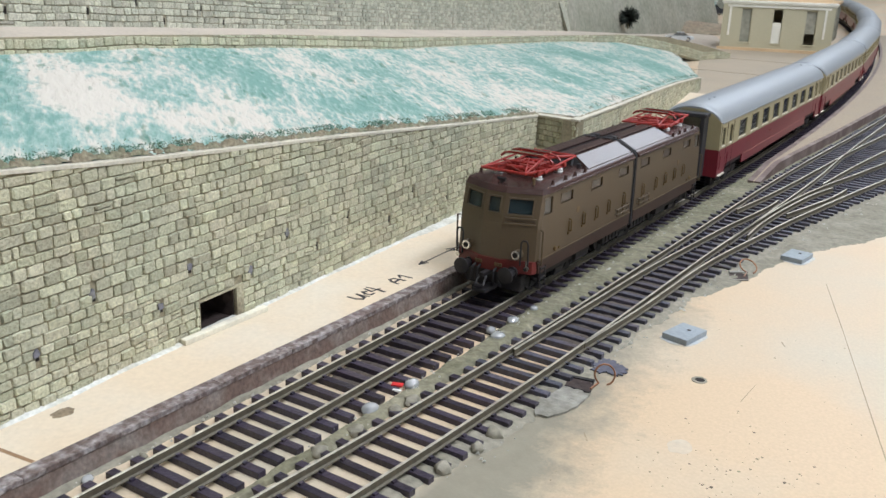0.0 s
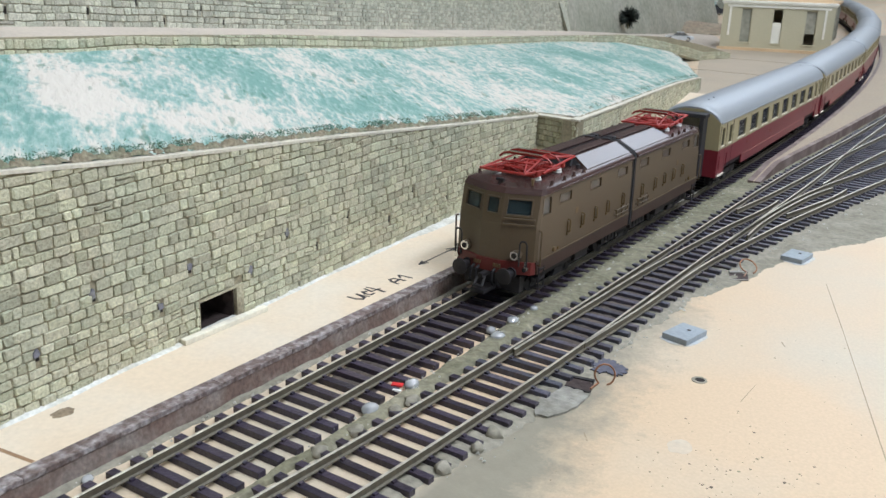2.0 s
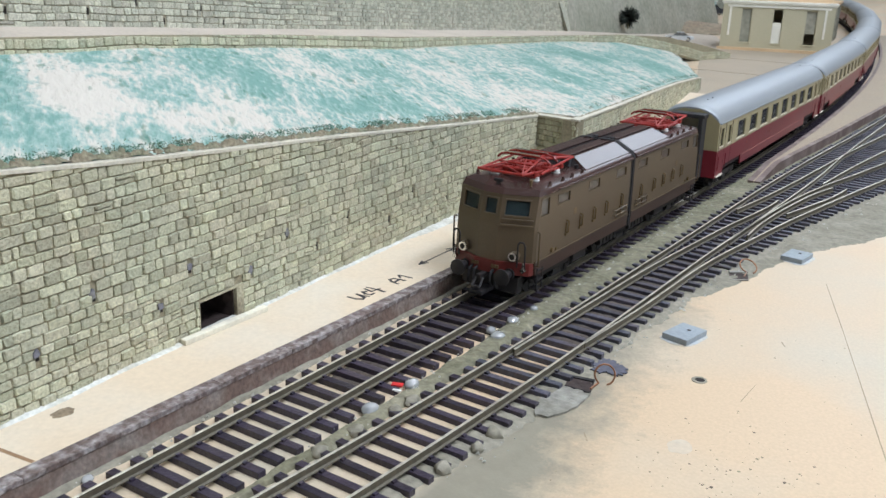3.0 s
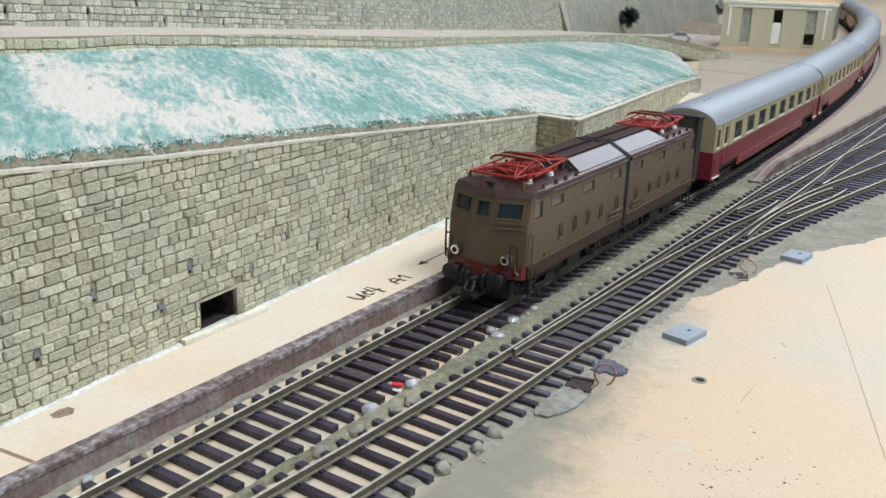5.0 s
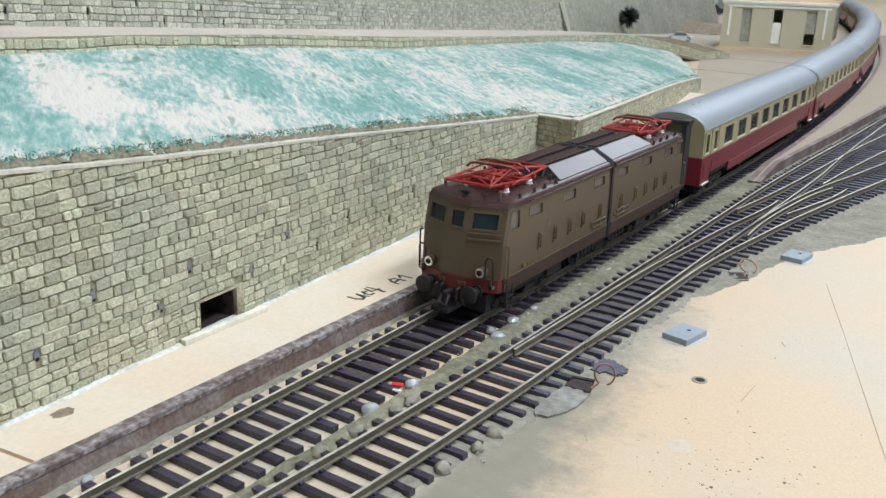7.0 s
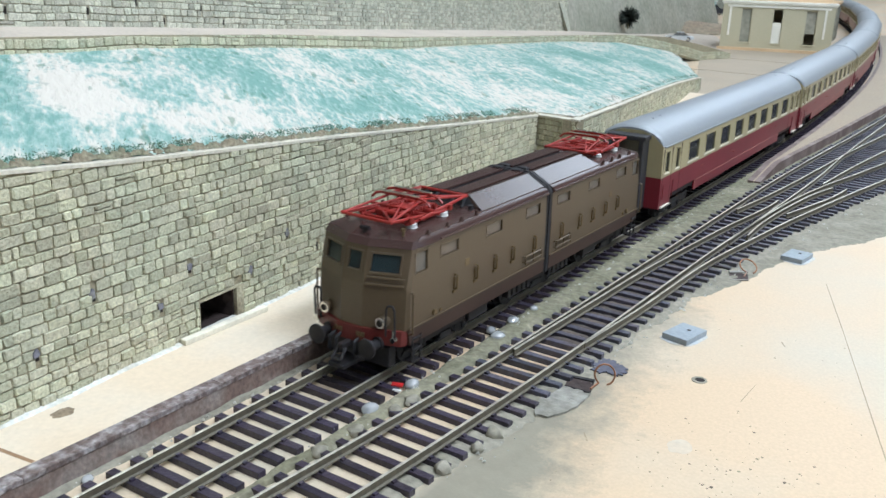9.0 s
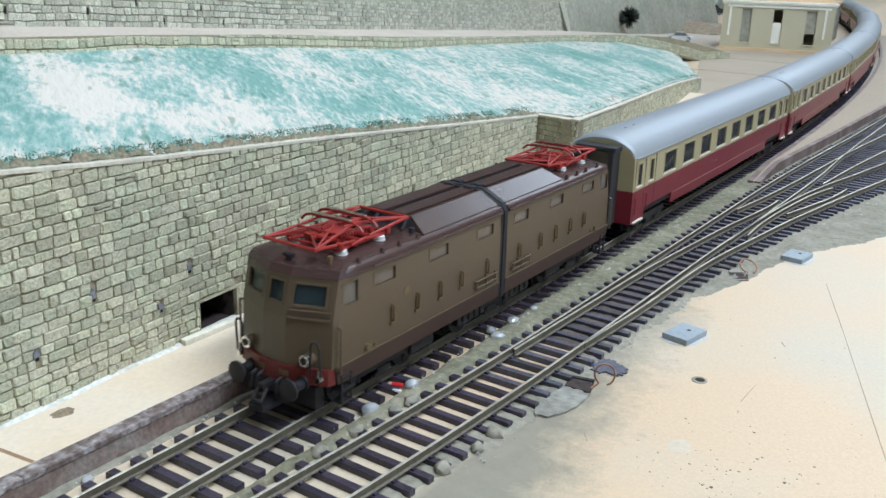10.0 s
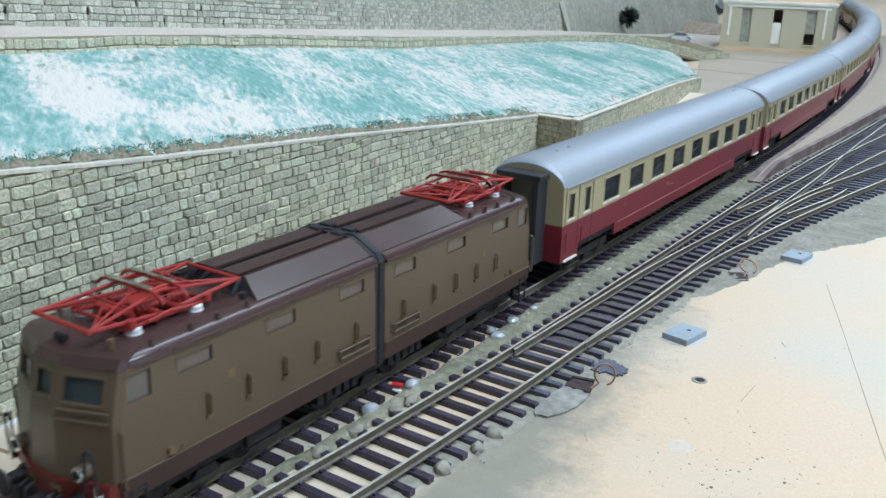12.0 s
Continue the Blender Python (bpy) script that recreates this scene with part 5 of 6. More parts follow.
    for x in (-5.6, -3.4, 3.4, 5.6):
        bm = bmesh.new()
        bent(bm, [(x, -94, 12.0), (x, -96.5, 11.2), (x * 1.05, -96.8, 7.5), (x * 1.1, -95.5, 6.0)], 0.55)
        part("brake_hose", bm, BLACK, h, "hanging black brake hose", True)
    for sd in (-1, 1):
        bm = bmesh.new()
        bent(bm, [(sd * 15.2, -92.2, 14.4), (sd * 15.2, -92.6, 22.8), (sd * 14.6, -92.6, 24.0), (sd * 13.0, -92.8, 24.0), (sd * 12.4, -92.8, 22.8), (sd * 12.4, -93, 14.4)], 0.33)
        part("front_handrail", bm, BLACK, h, "black bent handrail")
        bm = bmesh.new()
        tube(bm, (sd * 14.6, -91.2, 13.4), (sd * 14.6, -92.8, 13.4), 0.9, 10)
        tube(bm, (sd * 14.6, -92.0, 13.6), (sd * 14.6, -92.0, 16.4), 0.55, 8)
        part("marker_lamp", bm, CHROME, h, "small bright marker lamp")
    # snow plough skirt and inner closing walls
    bm = bmesh.new()
    box(bm, -12, 12, -90.5, -87, 3.0, 9.6, 0.4)
    part("guard", bm, UNDER, h, "dark guard under the beam")
    bm = bmesh.new()
    box(bm, -15.9, 15.9, -2.6, ROOF0, 11.6, 40.0)
    part("inner_end", bm, BLACK, h, "black end wall at the joint")
    bm = bmesh.new()
    box(bm, -15.6, 15.6, -87.6, -2.7, 11.6, 13.0)
    box(bm, -15.6, 15.6, -76, -75, 13.0, 39.6)
    box(bm, -9, 9, -74, -4, 13.0, 39.6)
    part("inner_floor", bm, UNDER, h, "dark inside of the body")
    bm = bmesh.new()
    box(bm, -11, 11, -60, -30, 6.5, 11.8, 0.4)
    for k in range(5):
        for sd in (-1, 1):
            box(bm, sd * 13.6 - 1.2, sd * 13.6 + 1.2, -24 + k * 3.6, -21.6 + k * 3.6, 6.0, 11.8, 0.2)
    for sd in (-1, 1):
        box(bm, sd * 13.2 - 1.6, sd * 13.2 + 1.6, -50, -38, 5.6, 11.8, 0.4)
        tube(bm, (sd * 13.5, -70, 11), (sd * 13.5, -28, 11), 0.6, 8)
    part("underframe_gear", bm, UNDER, h, "black tanks and pipes under the frame")
    for ch in list(h.children):
        ch.parent = loco
        ch.matrix_basis = h.matrix_basis @ ch.matrix_basis
    bpy.data.objects.remove(h)


def build_loco():
    loco = thing("locomotive", "brown articulated electric model locomotive with red pantographs", "locomotive")
    build_half(loco, 1)
    build_half(loco, -1)
    bm = bmesh.new()
    for k in range(3):
        y0 = -2.15 + k * 1.45
        w = 16.9 if k != 1 else 17.3
        up = 0.0 if k != 1 else 0.35
        prof = [(-w, 10), (-w, 40.6), (-15.6, 42.9 + up), (-8.2, 46.7 + up), (8.2, 46.7 + up), (15.6, 42.9 + up), (w, 40.6), (w, 10)]
        loft(bm, [[(x, y0, z) for x, z in prof], [(x, y0 + 1.4, z) for x, z in prof]])
    part("bellows", bm, BLACK, loco, "black folded bellows between the halves")
    for y in (-62, 0, 62):
        bogie(loco, y, 30, 6.6, 12.6)
    return loco


COACH_LEN = 276.0
BIG = [(37 + 26.9 * i, 53.4 + 26.9 * i) for i in range(8)]
SMALL = [(4.0, 9.4), (18.4, 23.8), (252.2, 257.6), (266.6, 272.0)]


def build_coach():
    c = thing("passenger_coach", "cream and wine-red model express coach with silver roof", "railway coach", "coaches of the train")
    o = -COACH_LEN / 2
    W = 16.3
    for sd in (-1, 1):
        lean = lambda z: 0.0 if z < 26 else (z - 26) * 0.02
        holes = [(a + o, b + o, 26.1, 36.2) for a, b in BIG] + [(a + o, b + o, 26.1, 36.4) for a, b in SMALL]
        bm = bmesh.new()
        holed(bm, lambda u, v, w: (sd * (W - lean(v) - w), u, v), (o, -o), (24.0, 26, 39.2), holes, 0.7)
        part("upper_side", bm, CREAM, c, "cream window band")
        bm = bmesh.new()
        skirt = [(o + 15, o + 51, 0, 14.6), (-o - 51, -o - 15, 0, 14.6)]
        holed(bm, lambda u, v, w: (sd * (W + 0.02 - w), u, v), (o, -o), (9.0, 24.0), [(a, b, 9.0, 14.2) for a, b, _, _ in skirt], 0.7)
        part("lower_side", bm, WINE, c, "wine-red lower side")
        q = sorted((sd * (W + 0.18), sd * (W - 0.2)))
        for a, b in BIG + SMALL:
            bm = bmesh.new()
            box(bm, *q, a + o - 0.6, b + o + 0.6, 25.2, 26.0)
            part("window_sill", bm, LINE, c, "pale window sill strip")
        bm = bmesh.new()
        box(bm, *q, o + 54, -o - 54, 13.6, 14.0)
        part("lining", bm, LINING, c, "pale red skirt line")
        for a in (o + 1.6, o + 13.2, o + 26.0, -o - 26.0, -o - 13.2, -o - 1.6):
            bm = bmesh.new()
            box(bm, *sorted((sd * (W + 0.06), sd * (W - 0.2))), a - 0.14, a + 0.14, 10.0, 37.6)
            part("door_seam", bm, SEAM, c, "dark door seam")
        for a, z in ((o + 60, 19.8), (o + 112, 19.2), (o + 118, 18.0), (-o - 62, 19.6)):
            bm = bmesh.new()
            for k in range(3):
                box(bm, *sorted((sd * (W + 0.1), sd * (W - 0.2))), a + k * 1.3, a + k * 1.3 + 0.8, z, z + 0.9)
            part("lettering_bars", bm, LINING, c, "small pale unreadable lettering")
        bm = bmesh.new()
        box(bm, *sorted((sd * (W + 0.5), sd * (W - 0.3))), o + 1, -o - 1, 38.5, 39.1, 0.1)
        part("roof_gutter", bm, SILVER, c, "grey roof gutter")
        for a, b in ((o + 1.5, o + 13), (-o - 13, -o - 1.5)):
            bm = bmesh.new()
            box(bm, *sorted((sd * (W + 0.9), sd * (W - 0.2))), a, b, 9.2, 9.9, 0.15)
            part("footstep", bm, LINE, c, "pale metal footstep")
        for a in (o + 3.0, o + 16.5, -o - 16.5, -o - 3.0):
            bm = bmesh.new()
            tube(bm, (sd * (W + 0.3), a, 13), (sd * (W + 0.3), a, 20.5), 0.2, 6)
            part("door_rail", bm, WINE, c)
        for a, b in BIG + SMALL:
            bm = bmesh.new()
            q = sorted((sd * (W - 0.85), sd * (W - 0.55)))
            box(bm, *q, a + o - 0.2, b + o + 0.2, 25.4, 36.6)
            part("window_pane", bm, COACH_GLASS, c)
            bm = bmesh.new()
            q = sorted((sd * (W - 0.35), sd * (W + 0.1)))
            for u0, u1, v0, v1 in ((a - 0.1, a + 0.45, 25.5, 36.4), (b - 0.45, b + 0.1, 25.5, 36.4), (a, b, 35.8, 36.5)):
                box(bm, *q, u0 + o, u1 + o, v0, v1)
            part("window_frame", bm, CREAM, c)
    for e, sg in ((o, -1), (-o, 1)):
        bm = bmesh.new()
        for lo, hi in ((24.0, 40.0),):
            loft(bm, [[(x, e + d, z) for x, z in ((-W, lo), (W, lo), (W - 0.3, 39.2), (11, 43.4), (5, 45.6), (-5, 45.6), (-11, 43.4), (-W + 0.3, 39.2))] for d in (-0.4 * sg, 0.4 * sg)])
        part("end_wall", bm, CREAM, c, "cream coach end")
        bm = bmesh.new()
        y = sorted((e - 0.4 * sg, e + 0.42 * sg))
        box(bm, -W, W, *y, 9.0, 24.0)
        part("end_skirt", bm, WINE, c, "wine-red lower coach end")
        bm = bmesh.new()
        y = sorted((e, e + sg * (8.0 if sg < 0 else 4.0)))
        box(bm, -8.8, -6.4, *y, 10, 42.6, 0.4)
        box(bm, 6.4, 8.8, *y, 10, 42.6, 0.4)
        box(bm, -9.6, 9.6, *y, 41.8, 44.0, 0.5)
        box(bm, -8.8, 8.8, *y, 9.0, 11.0, 0.3)
        part("gangway", bm, GREY_ROOF, c, "dark grey gangway frame")
        bm = bmesh.new()
        y = sorted((e + sg * 0.5, e + sg * 1.3))
        box(bm, -6.2, 6.2, *y, 11.2, 41.6)
        part("gangway_door", bm, PLASTER, c, "pale grey end door inside the gangway")
    bm = bmesh.new()
    rings = []
    arc = [(W + 0.25, 39.0), (W - 0.2, 41.2), (W - 2.0, 43.6), (W - 5.0, 45.8), (7.0, 47.6), (3.5, 48.3), (0, 48.5)]
    arc = arc + [(-x, z) for x, z in arc[-2::-1]]
    for k, (y, f) in enumerate(((o - 0.3, 0.80), (o + 0.6, 0.90), (o + 2.2, 0.965), (o + 5, 1.0), (0, 1.0), (-o - 5, 1.0), (-o - 2.2, 0.965), (-o - 0.6, 0.90), (-o + 0.3, 0.80))):
        rings.append([(x * (1 - (1 - f) * 0.25), y, 39.0 + (z - 39.0) * f) for x, z in arc] + [(-W + 0.9, y, 38.6), (W - 0.9, y, 38.6)])
    loft(bm, rings)
    roof = part("roof", bm, SILVER, c, "smooth silver-grey rounded roof", True)
    for y in (o + 20, o + 30, -o - 20):
        bm = bmesh.new()
        tube(bm, (2.0, y, 48.0), (2.0, y, 48.75), 0.6, 10)
        part("roof_vent", bm, SILVER, roof, "tiny roof ventilator")
    bm = bmesh.new()
    box(bm, -W + 1, W - 1, o + 1, -o - 1, 11.5, 13.6)
    box(bm, -8, 8, o + 70, -o - 70, 5.5, 11.6, 0.6)
    box(bm, -12.5, 12.5, o + 88, o + 120, 5.0, 11.6, 0.6)
    box(bm, -12.5, 12.5, -o - 130, -o - 95, 5.5, 11.6, 0.6)
    part("underframe", bm, UNDER, c, "black underframe with equipment boxes")
    bm = bmesh.new()
    box(bm, -13.0, 13.0, o + 30, -o - 30, 13.6, 22.0)
    for k in range(17):
        y = o + 34 + k * 12.6
        box(bm, 4, 13, y, y + 2.2, 22.0, 31.0, 0.4)
        box(bm, -13, -4, y, y + 2.2, 22.0, 31.0, 0.4)
    part("seats", bm, SEAT, c, "dark brown seats inside")
    for y in (o + 33, -o - 33):
        bogie(c, y, 28.7, 5.3, 11.8)
    return c


loco = build_loco()
coaches = [build_coach()]
for i in range(8):
    coaches.append(copy_thing(coaches[0], pose(0, (0.6 + 0.3 * i), 0)))


# ---- far scenery ----
def build_station():
    st = thing("station_building", "cream model station with white trim and tall openings", "building", at=pose(-0.2724, 1.4234, TABLE * U, 0, 0, 17))
    L, D, H = 158.0, 80.0, 70.0
    holes = [(27, 42, 13, 62), (72, 86, 13, 62), (118, 134, 13, 62)]
    for name, f, us, hs in (("front_wall", lambda u, v, w: (u, w, v), (0, L), holes), ("back_wall", lambda u, v, w: (u, D - w, v), (0, L), []),
                            ("side_wall", lambda u, v, w: (w, u, v), (3, D - 3), []), ("side_wall", lambda u, v, w: (L - w, u, v), (3, D - 3), [(30, 45, 13, 55)])):
        bm = bmesh.new()
        holed(bm, f, us, (0, H), hs, 3)
        part(name, bm, STATION, st)
    for i, (a, b, c, d) in enumerate(holes):
        bm = bmesh.new()
        for u0, u1, v0, v1 in ((a, a + 0.8, c, d), (b - 0.8, b, c, d), (a, b, d - 0.8, d)):
            box(bm, u0, u1, 1.2, 2.4, v0, v1)
        w = part("window", bm, STATION, st, "tall opening with a thin cream frame")
        bm = bmesh.new()
        box(bm, a - 2, b + 2, -1.2, 2, c - 2, c, 0.3)
        part("sill", bm, STATION, w)
        bm = bmesh.new()
        v0, v1 = ((0, 49), (0, 30), (16, 49))[i]
        box(bm, a + 0.5, b - 0.5, 3.1, 4, c + v0, c + v1)
        part("screen", bm, (PLASTER, TRIM, PLASTER)[i], w, "panel standing inside the opening")
    for x0, x1 in ((9, 12), (144, 147)):
        bm = bmesh.new()
        box(bm, x0, x1, -1.4, 0.2, 22, H - 3, 0.3)
        part("pilaster_strip", bm, TRIM, st, "raised white trim strip")
    bm = bmesh.new()
    box(bm, 6, L - 6, -1.6, 0.2, H - 6, H - 3, 0.3)
    part("trim_band", bm, TRIM, st, "white band under the cornice")
    bm = bmesh.new()
    box(bm, -3, L + 3, -3, D + 3, H, H + 4, 0.8)
    box(bm, -1.5, L + 1.5, -1.5, D + 1.5, H - 2, H, 0.3)
    part("cornice", bm, TRIM, st, "projecting white cornice")
    bm = bmesh.new()
    loft(bm, [[(0, 0, H + 4), (L, 0, H + 4), (L, D, H + 4), (0, D, H + 4)], [(20, 30, H + 24), (L - 20, 30, H + 24), (L - 20, D - 30, H + 24), (20, D - 30, H + 24)]])
    part("roof", bm, PLINTH, st, "low hipped roof")
    bm = bmesh.new()
    box(bm, -4, L + 4, -4, 0, 0, 5, 0.4)
    part("plinth", bm, PLINTH, st, "brown plinth strip")


def car_body(bm, L, W, H, cab):
    """Low car body lofted from cross sections along y."""
    rings = []
    for y, w, z0, z1 in ((-0.5, 0.80, 0.28, 0.48), (-0.46, 0.94, 0.2, 0.56), (-0.2, 1.0, 0.18, 0.62), (0.2, 1.0, 0.18, 0.62), (0.45, 0.95, 0.2, 0.58), (0.5, 0.82, 0.28, 0.5)):
        a, b, c = W * w / 2, H * z0, H * z1
        rings.append([(-a, y * L, b), (a, y * L, b), (a * 1.0, y * L, (b + c) / 2), (a * 0.94, y * L, c), (-a * 0.94, y * L, c), (-a, y * L, (b + c) / 2)])
    loft(bm, rings)


def build_car(at, body, label, L=46.0, W=19.0, H=16.0):
    c = thing("model_car", label, "car", at=at)
    bm = bmesh.new()
    car_body(bm, L, W, H, 0)
    part("body", bm, body, c, "", True)
    bm = bmesh.new()
    rings = []
    for y, w, z in ((-0.24, 0.86, 0.60), (-0.10, 0.72, 0.97), (0.14, 0.72, 1.0), (0.32, 0.84, 0.60)):
        a = W * w / 2
        rings.append([(-a, y * L, H * 0.58), (a, y * L, H * 0.58), (a * 0.9, y * L, H * z + 0.1), (-a * 0.9, y * L, H * z + 0.1)])
    loft(bm, rings)
    part("cabin", bm, COACH_GLASS, c, "dark glazed cabin")
    bm = bmesh.new()
    box(bm, -W * 0.32, W * 0.32, -L * 0.10, L * 0.15, H * 0.97, H * 1.03, 0.4)
    part("car_roof", bm, body, c)
    for x in (-W / 2 + 1.6, W / 2 - 1.6):
        for y in (-L * 0.3, L * 0.3):
            bm = bmesh.new()
            tube(bm, (x - 1.4, y, 3.6), (x + 1.4, y, 3.6), 3.6, 18)
            wheel = part("wheel", bm, BLACK, c, "", True)
            bm = bmesh.new()
            s = 1 if x > 0 else -1
            tube(bm, (x + s * 1.3, y, 3.6), (x + s * 1.6, y, 3.6), 2.0, 14)
            part("hubcap", bm, CHROME, wheel)


def build_far():
    # plastered bank going on from the upper wall
    bm = bmesh.new()
    rings = []
    for y in np.arange(1044, 1900, 14):
        x, z = interp(UPPER, min(y, 1690)), interp(UPPER, min(y, 1690), 1)
        d = 9 * noise.noise((y * 0.012, 2, 0)) + 4 * noise.noise((y * 0.04, 4, 0))
        ring = []
        for k in range(9):
            v = k / 8
            ring.append((x - 4 - 36 * v ** 1.5 + d * v + 3 * noise.noise((x, y * 0.03, v * 4)), y, z - 3 + 95 * v))
        rings.append(ring)
    loft(bm, rings, closed=False, caps=False)
    tagged(part("plaster_bank", bm, PLASTER, None, "", True), "grey-beige plastered bank behind the road", "bank", kind="structure")
    # hill closing the far end, with brushed green patches
    bm = bmesh.new()
    rings = []
    for i in range(28):
        x = -1150 + i * 26
        ring = []
        for k in range(12):
            v = k / 11
            y = 2450 + 0.22 * (x + 300) + 380 * v
            z = TABLE - 2 + 330 * v ** 0.8 + (26 * noise.noise((x * 0.006, v * 2, 1)) + 10 * noise.noise((x * 0.02, v * 6, 2))) * min(1, v * 6)
            ring.append((x, y, z))
        rings.append(ring)
    loft(bm, rings, closed=False, caps=False)
    tagged(part("far_hill", bm, PLASTER, None, "", True), "grey plaster hill at the layout's far end", "hill", kind="structure")
    bm = bmesh.new()
    rings = []
    for i in range(12):
        k = i / 11
        rings.append([(-690 + 120 * k + 10 * v, 2230 + 60 * k + 90 * v, 2 + 60 * v + 5 * noise.noise((i * 0.4, v * 3, 0))) for v in (0, 0.25, 0.5, 0.75, 1)])
    loft(bm, rings, closed=False, caps=False)
    tagged(part("green_bank", bm, SLOPE, None, "", True), "small green painted bank on the far hill", "bank", kind="structure")
    bm = bmesh.new()
    rings = []
    for i in range(14):
        k = i / 13
        rings.append([(-470 + 190 * k, 1640 + 110 * k + 60 * v, TABLE + 0.3 + 26 * math.sin(v * 1.57) * (1 - 0.75 * k) + 3 * noise.noise((i * 0.5, v * 3, 2))) for v in (0, 0.3, 0.6, 1, 1.6)])
    loft(bm, rings, closed=False, caps=False)
    tagged(part("ramp_bank", bm, BROWN_BANK, None, "", True), "smooth brown bank behind the parked car", "bank", kind="structure")
    build_car(pose(-0.335, 1.42, 0.0035, 0, 0, -70), CARP, "small silver model car parked on the upper road", 44, 18, 13.5)
    build_car(pose(-0.585, 2.345, TABLE * U, 0, 0, -50), CAR_DARK, "dark model van parked on the far road", 62, 24, 28)
    # stone shed beside the far track
    sh = thing("stone_shed", "pale plastered shed with a dark doorway", "building", at=pose(-0.205, 1.76, TABLE * U, 0, 0, 8))
    bm = bmesh.new()
    holed(bm, lambda u, v, w: (u, w, v), (-34, 30), (0, 62), [(14, 26, 0, 48)], 5)
    part("front_wall", bm, PLASTER, sh)
    for x0, x1 in ((-34, -29), (25, 30)):
        bm = bmesh.new()
        box(bm, x0, x1, 5, 90, 0, 62)
        part("side_wall", bm, PLASTER, sh)
    # back wall painted dark to carry the shade seen through the doorway
    bm = bmesh.new()
    box(bm, -34, 30, 85, 90, 0, 62)
    part("back_wall", bm, DARK, sh)
    bm = bmesh.new()
    box(bm, -37, 33, -3, 93, 62, 67, 1)
    part("roof", bm, PLINTH, sh, "flat brown roof slab")
    # spiky dark bush on the bank
    bush = thing("bush", "dark spiky bush growing on the bank", "bush", at=pose(-0.366, 1.285, 0.034))
    bm = bmesh.new()
    tube(bm, (0, 0, -8), (0, 0, 10), 1.6, 8, 1.0)
    part("stem", bm, SOIL, bush)
    rng = random.Random(3)
    verts, faces = [], []
    for i in range(420):
        d = Vector((rng.gauss(0, 1), rng.gauss(0, 1), rng.gauss(0.25, 1))).normalized()
        sd = d.cross(Vector((rng.random(), rng.random(), rng.random()))).normalized()
        r = rng.uniform(11, 19)
        c0 = Vector((0, 0, 8))
        n0 = len(verts)
        for q in (c0 + sd * 0.8, c0 - sd * 0.8, c0 + d * r * 0.6 - sd * 1.3, c0 + d * r, c0 + d * r * 0.6 + sd * 1.3):
            verts.append(tuple(q * U))
        faces.append((n0, n0 + 1, n0 + 2, n0 + 3, n0 + 4))
    me = bpy.data.meshes.new("leaves")
    me.from_pydata(verts, [], faces)
    me.materials.append(LEAF)
    ob = new("leaves", me)
    ob.parent = bush
    tagged(ob, kind="stuff")


# ---- small things on the board ----
def blob_bm(r, h, seed, stretch=1.0, rough=0.16):
    bm = bmesh.new()
    bmesh.ops.create_icosphere(bm, subdivisions=3, radius=1.0)
    for v in bm.verts:
        k = 1 + rough * noise.noise(v.co * 1.3 + Vector((seed, 0, 0))) + rough * 0.4 * noise.noise(v.co * 4 + Vector((seed, 3, 0)))
        v.co = Vector((v.co.x * r * k, v.co.y * r * k * stretch, v.co.z * h * k)) * U
    return bm


def put(name, bm, m, x, y, z, label, cat, group="", smooth=True, rz=0.0):
    return tagged(part(name, bm, m, None, "", smooth, pose(x * U, y * U, z * U, 0, 0, rz)), label, cat, group)


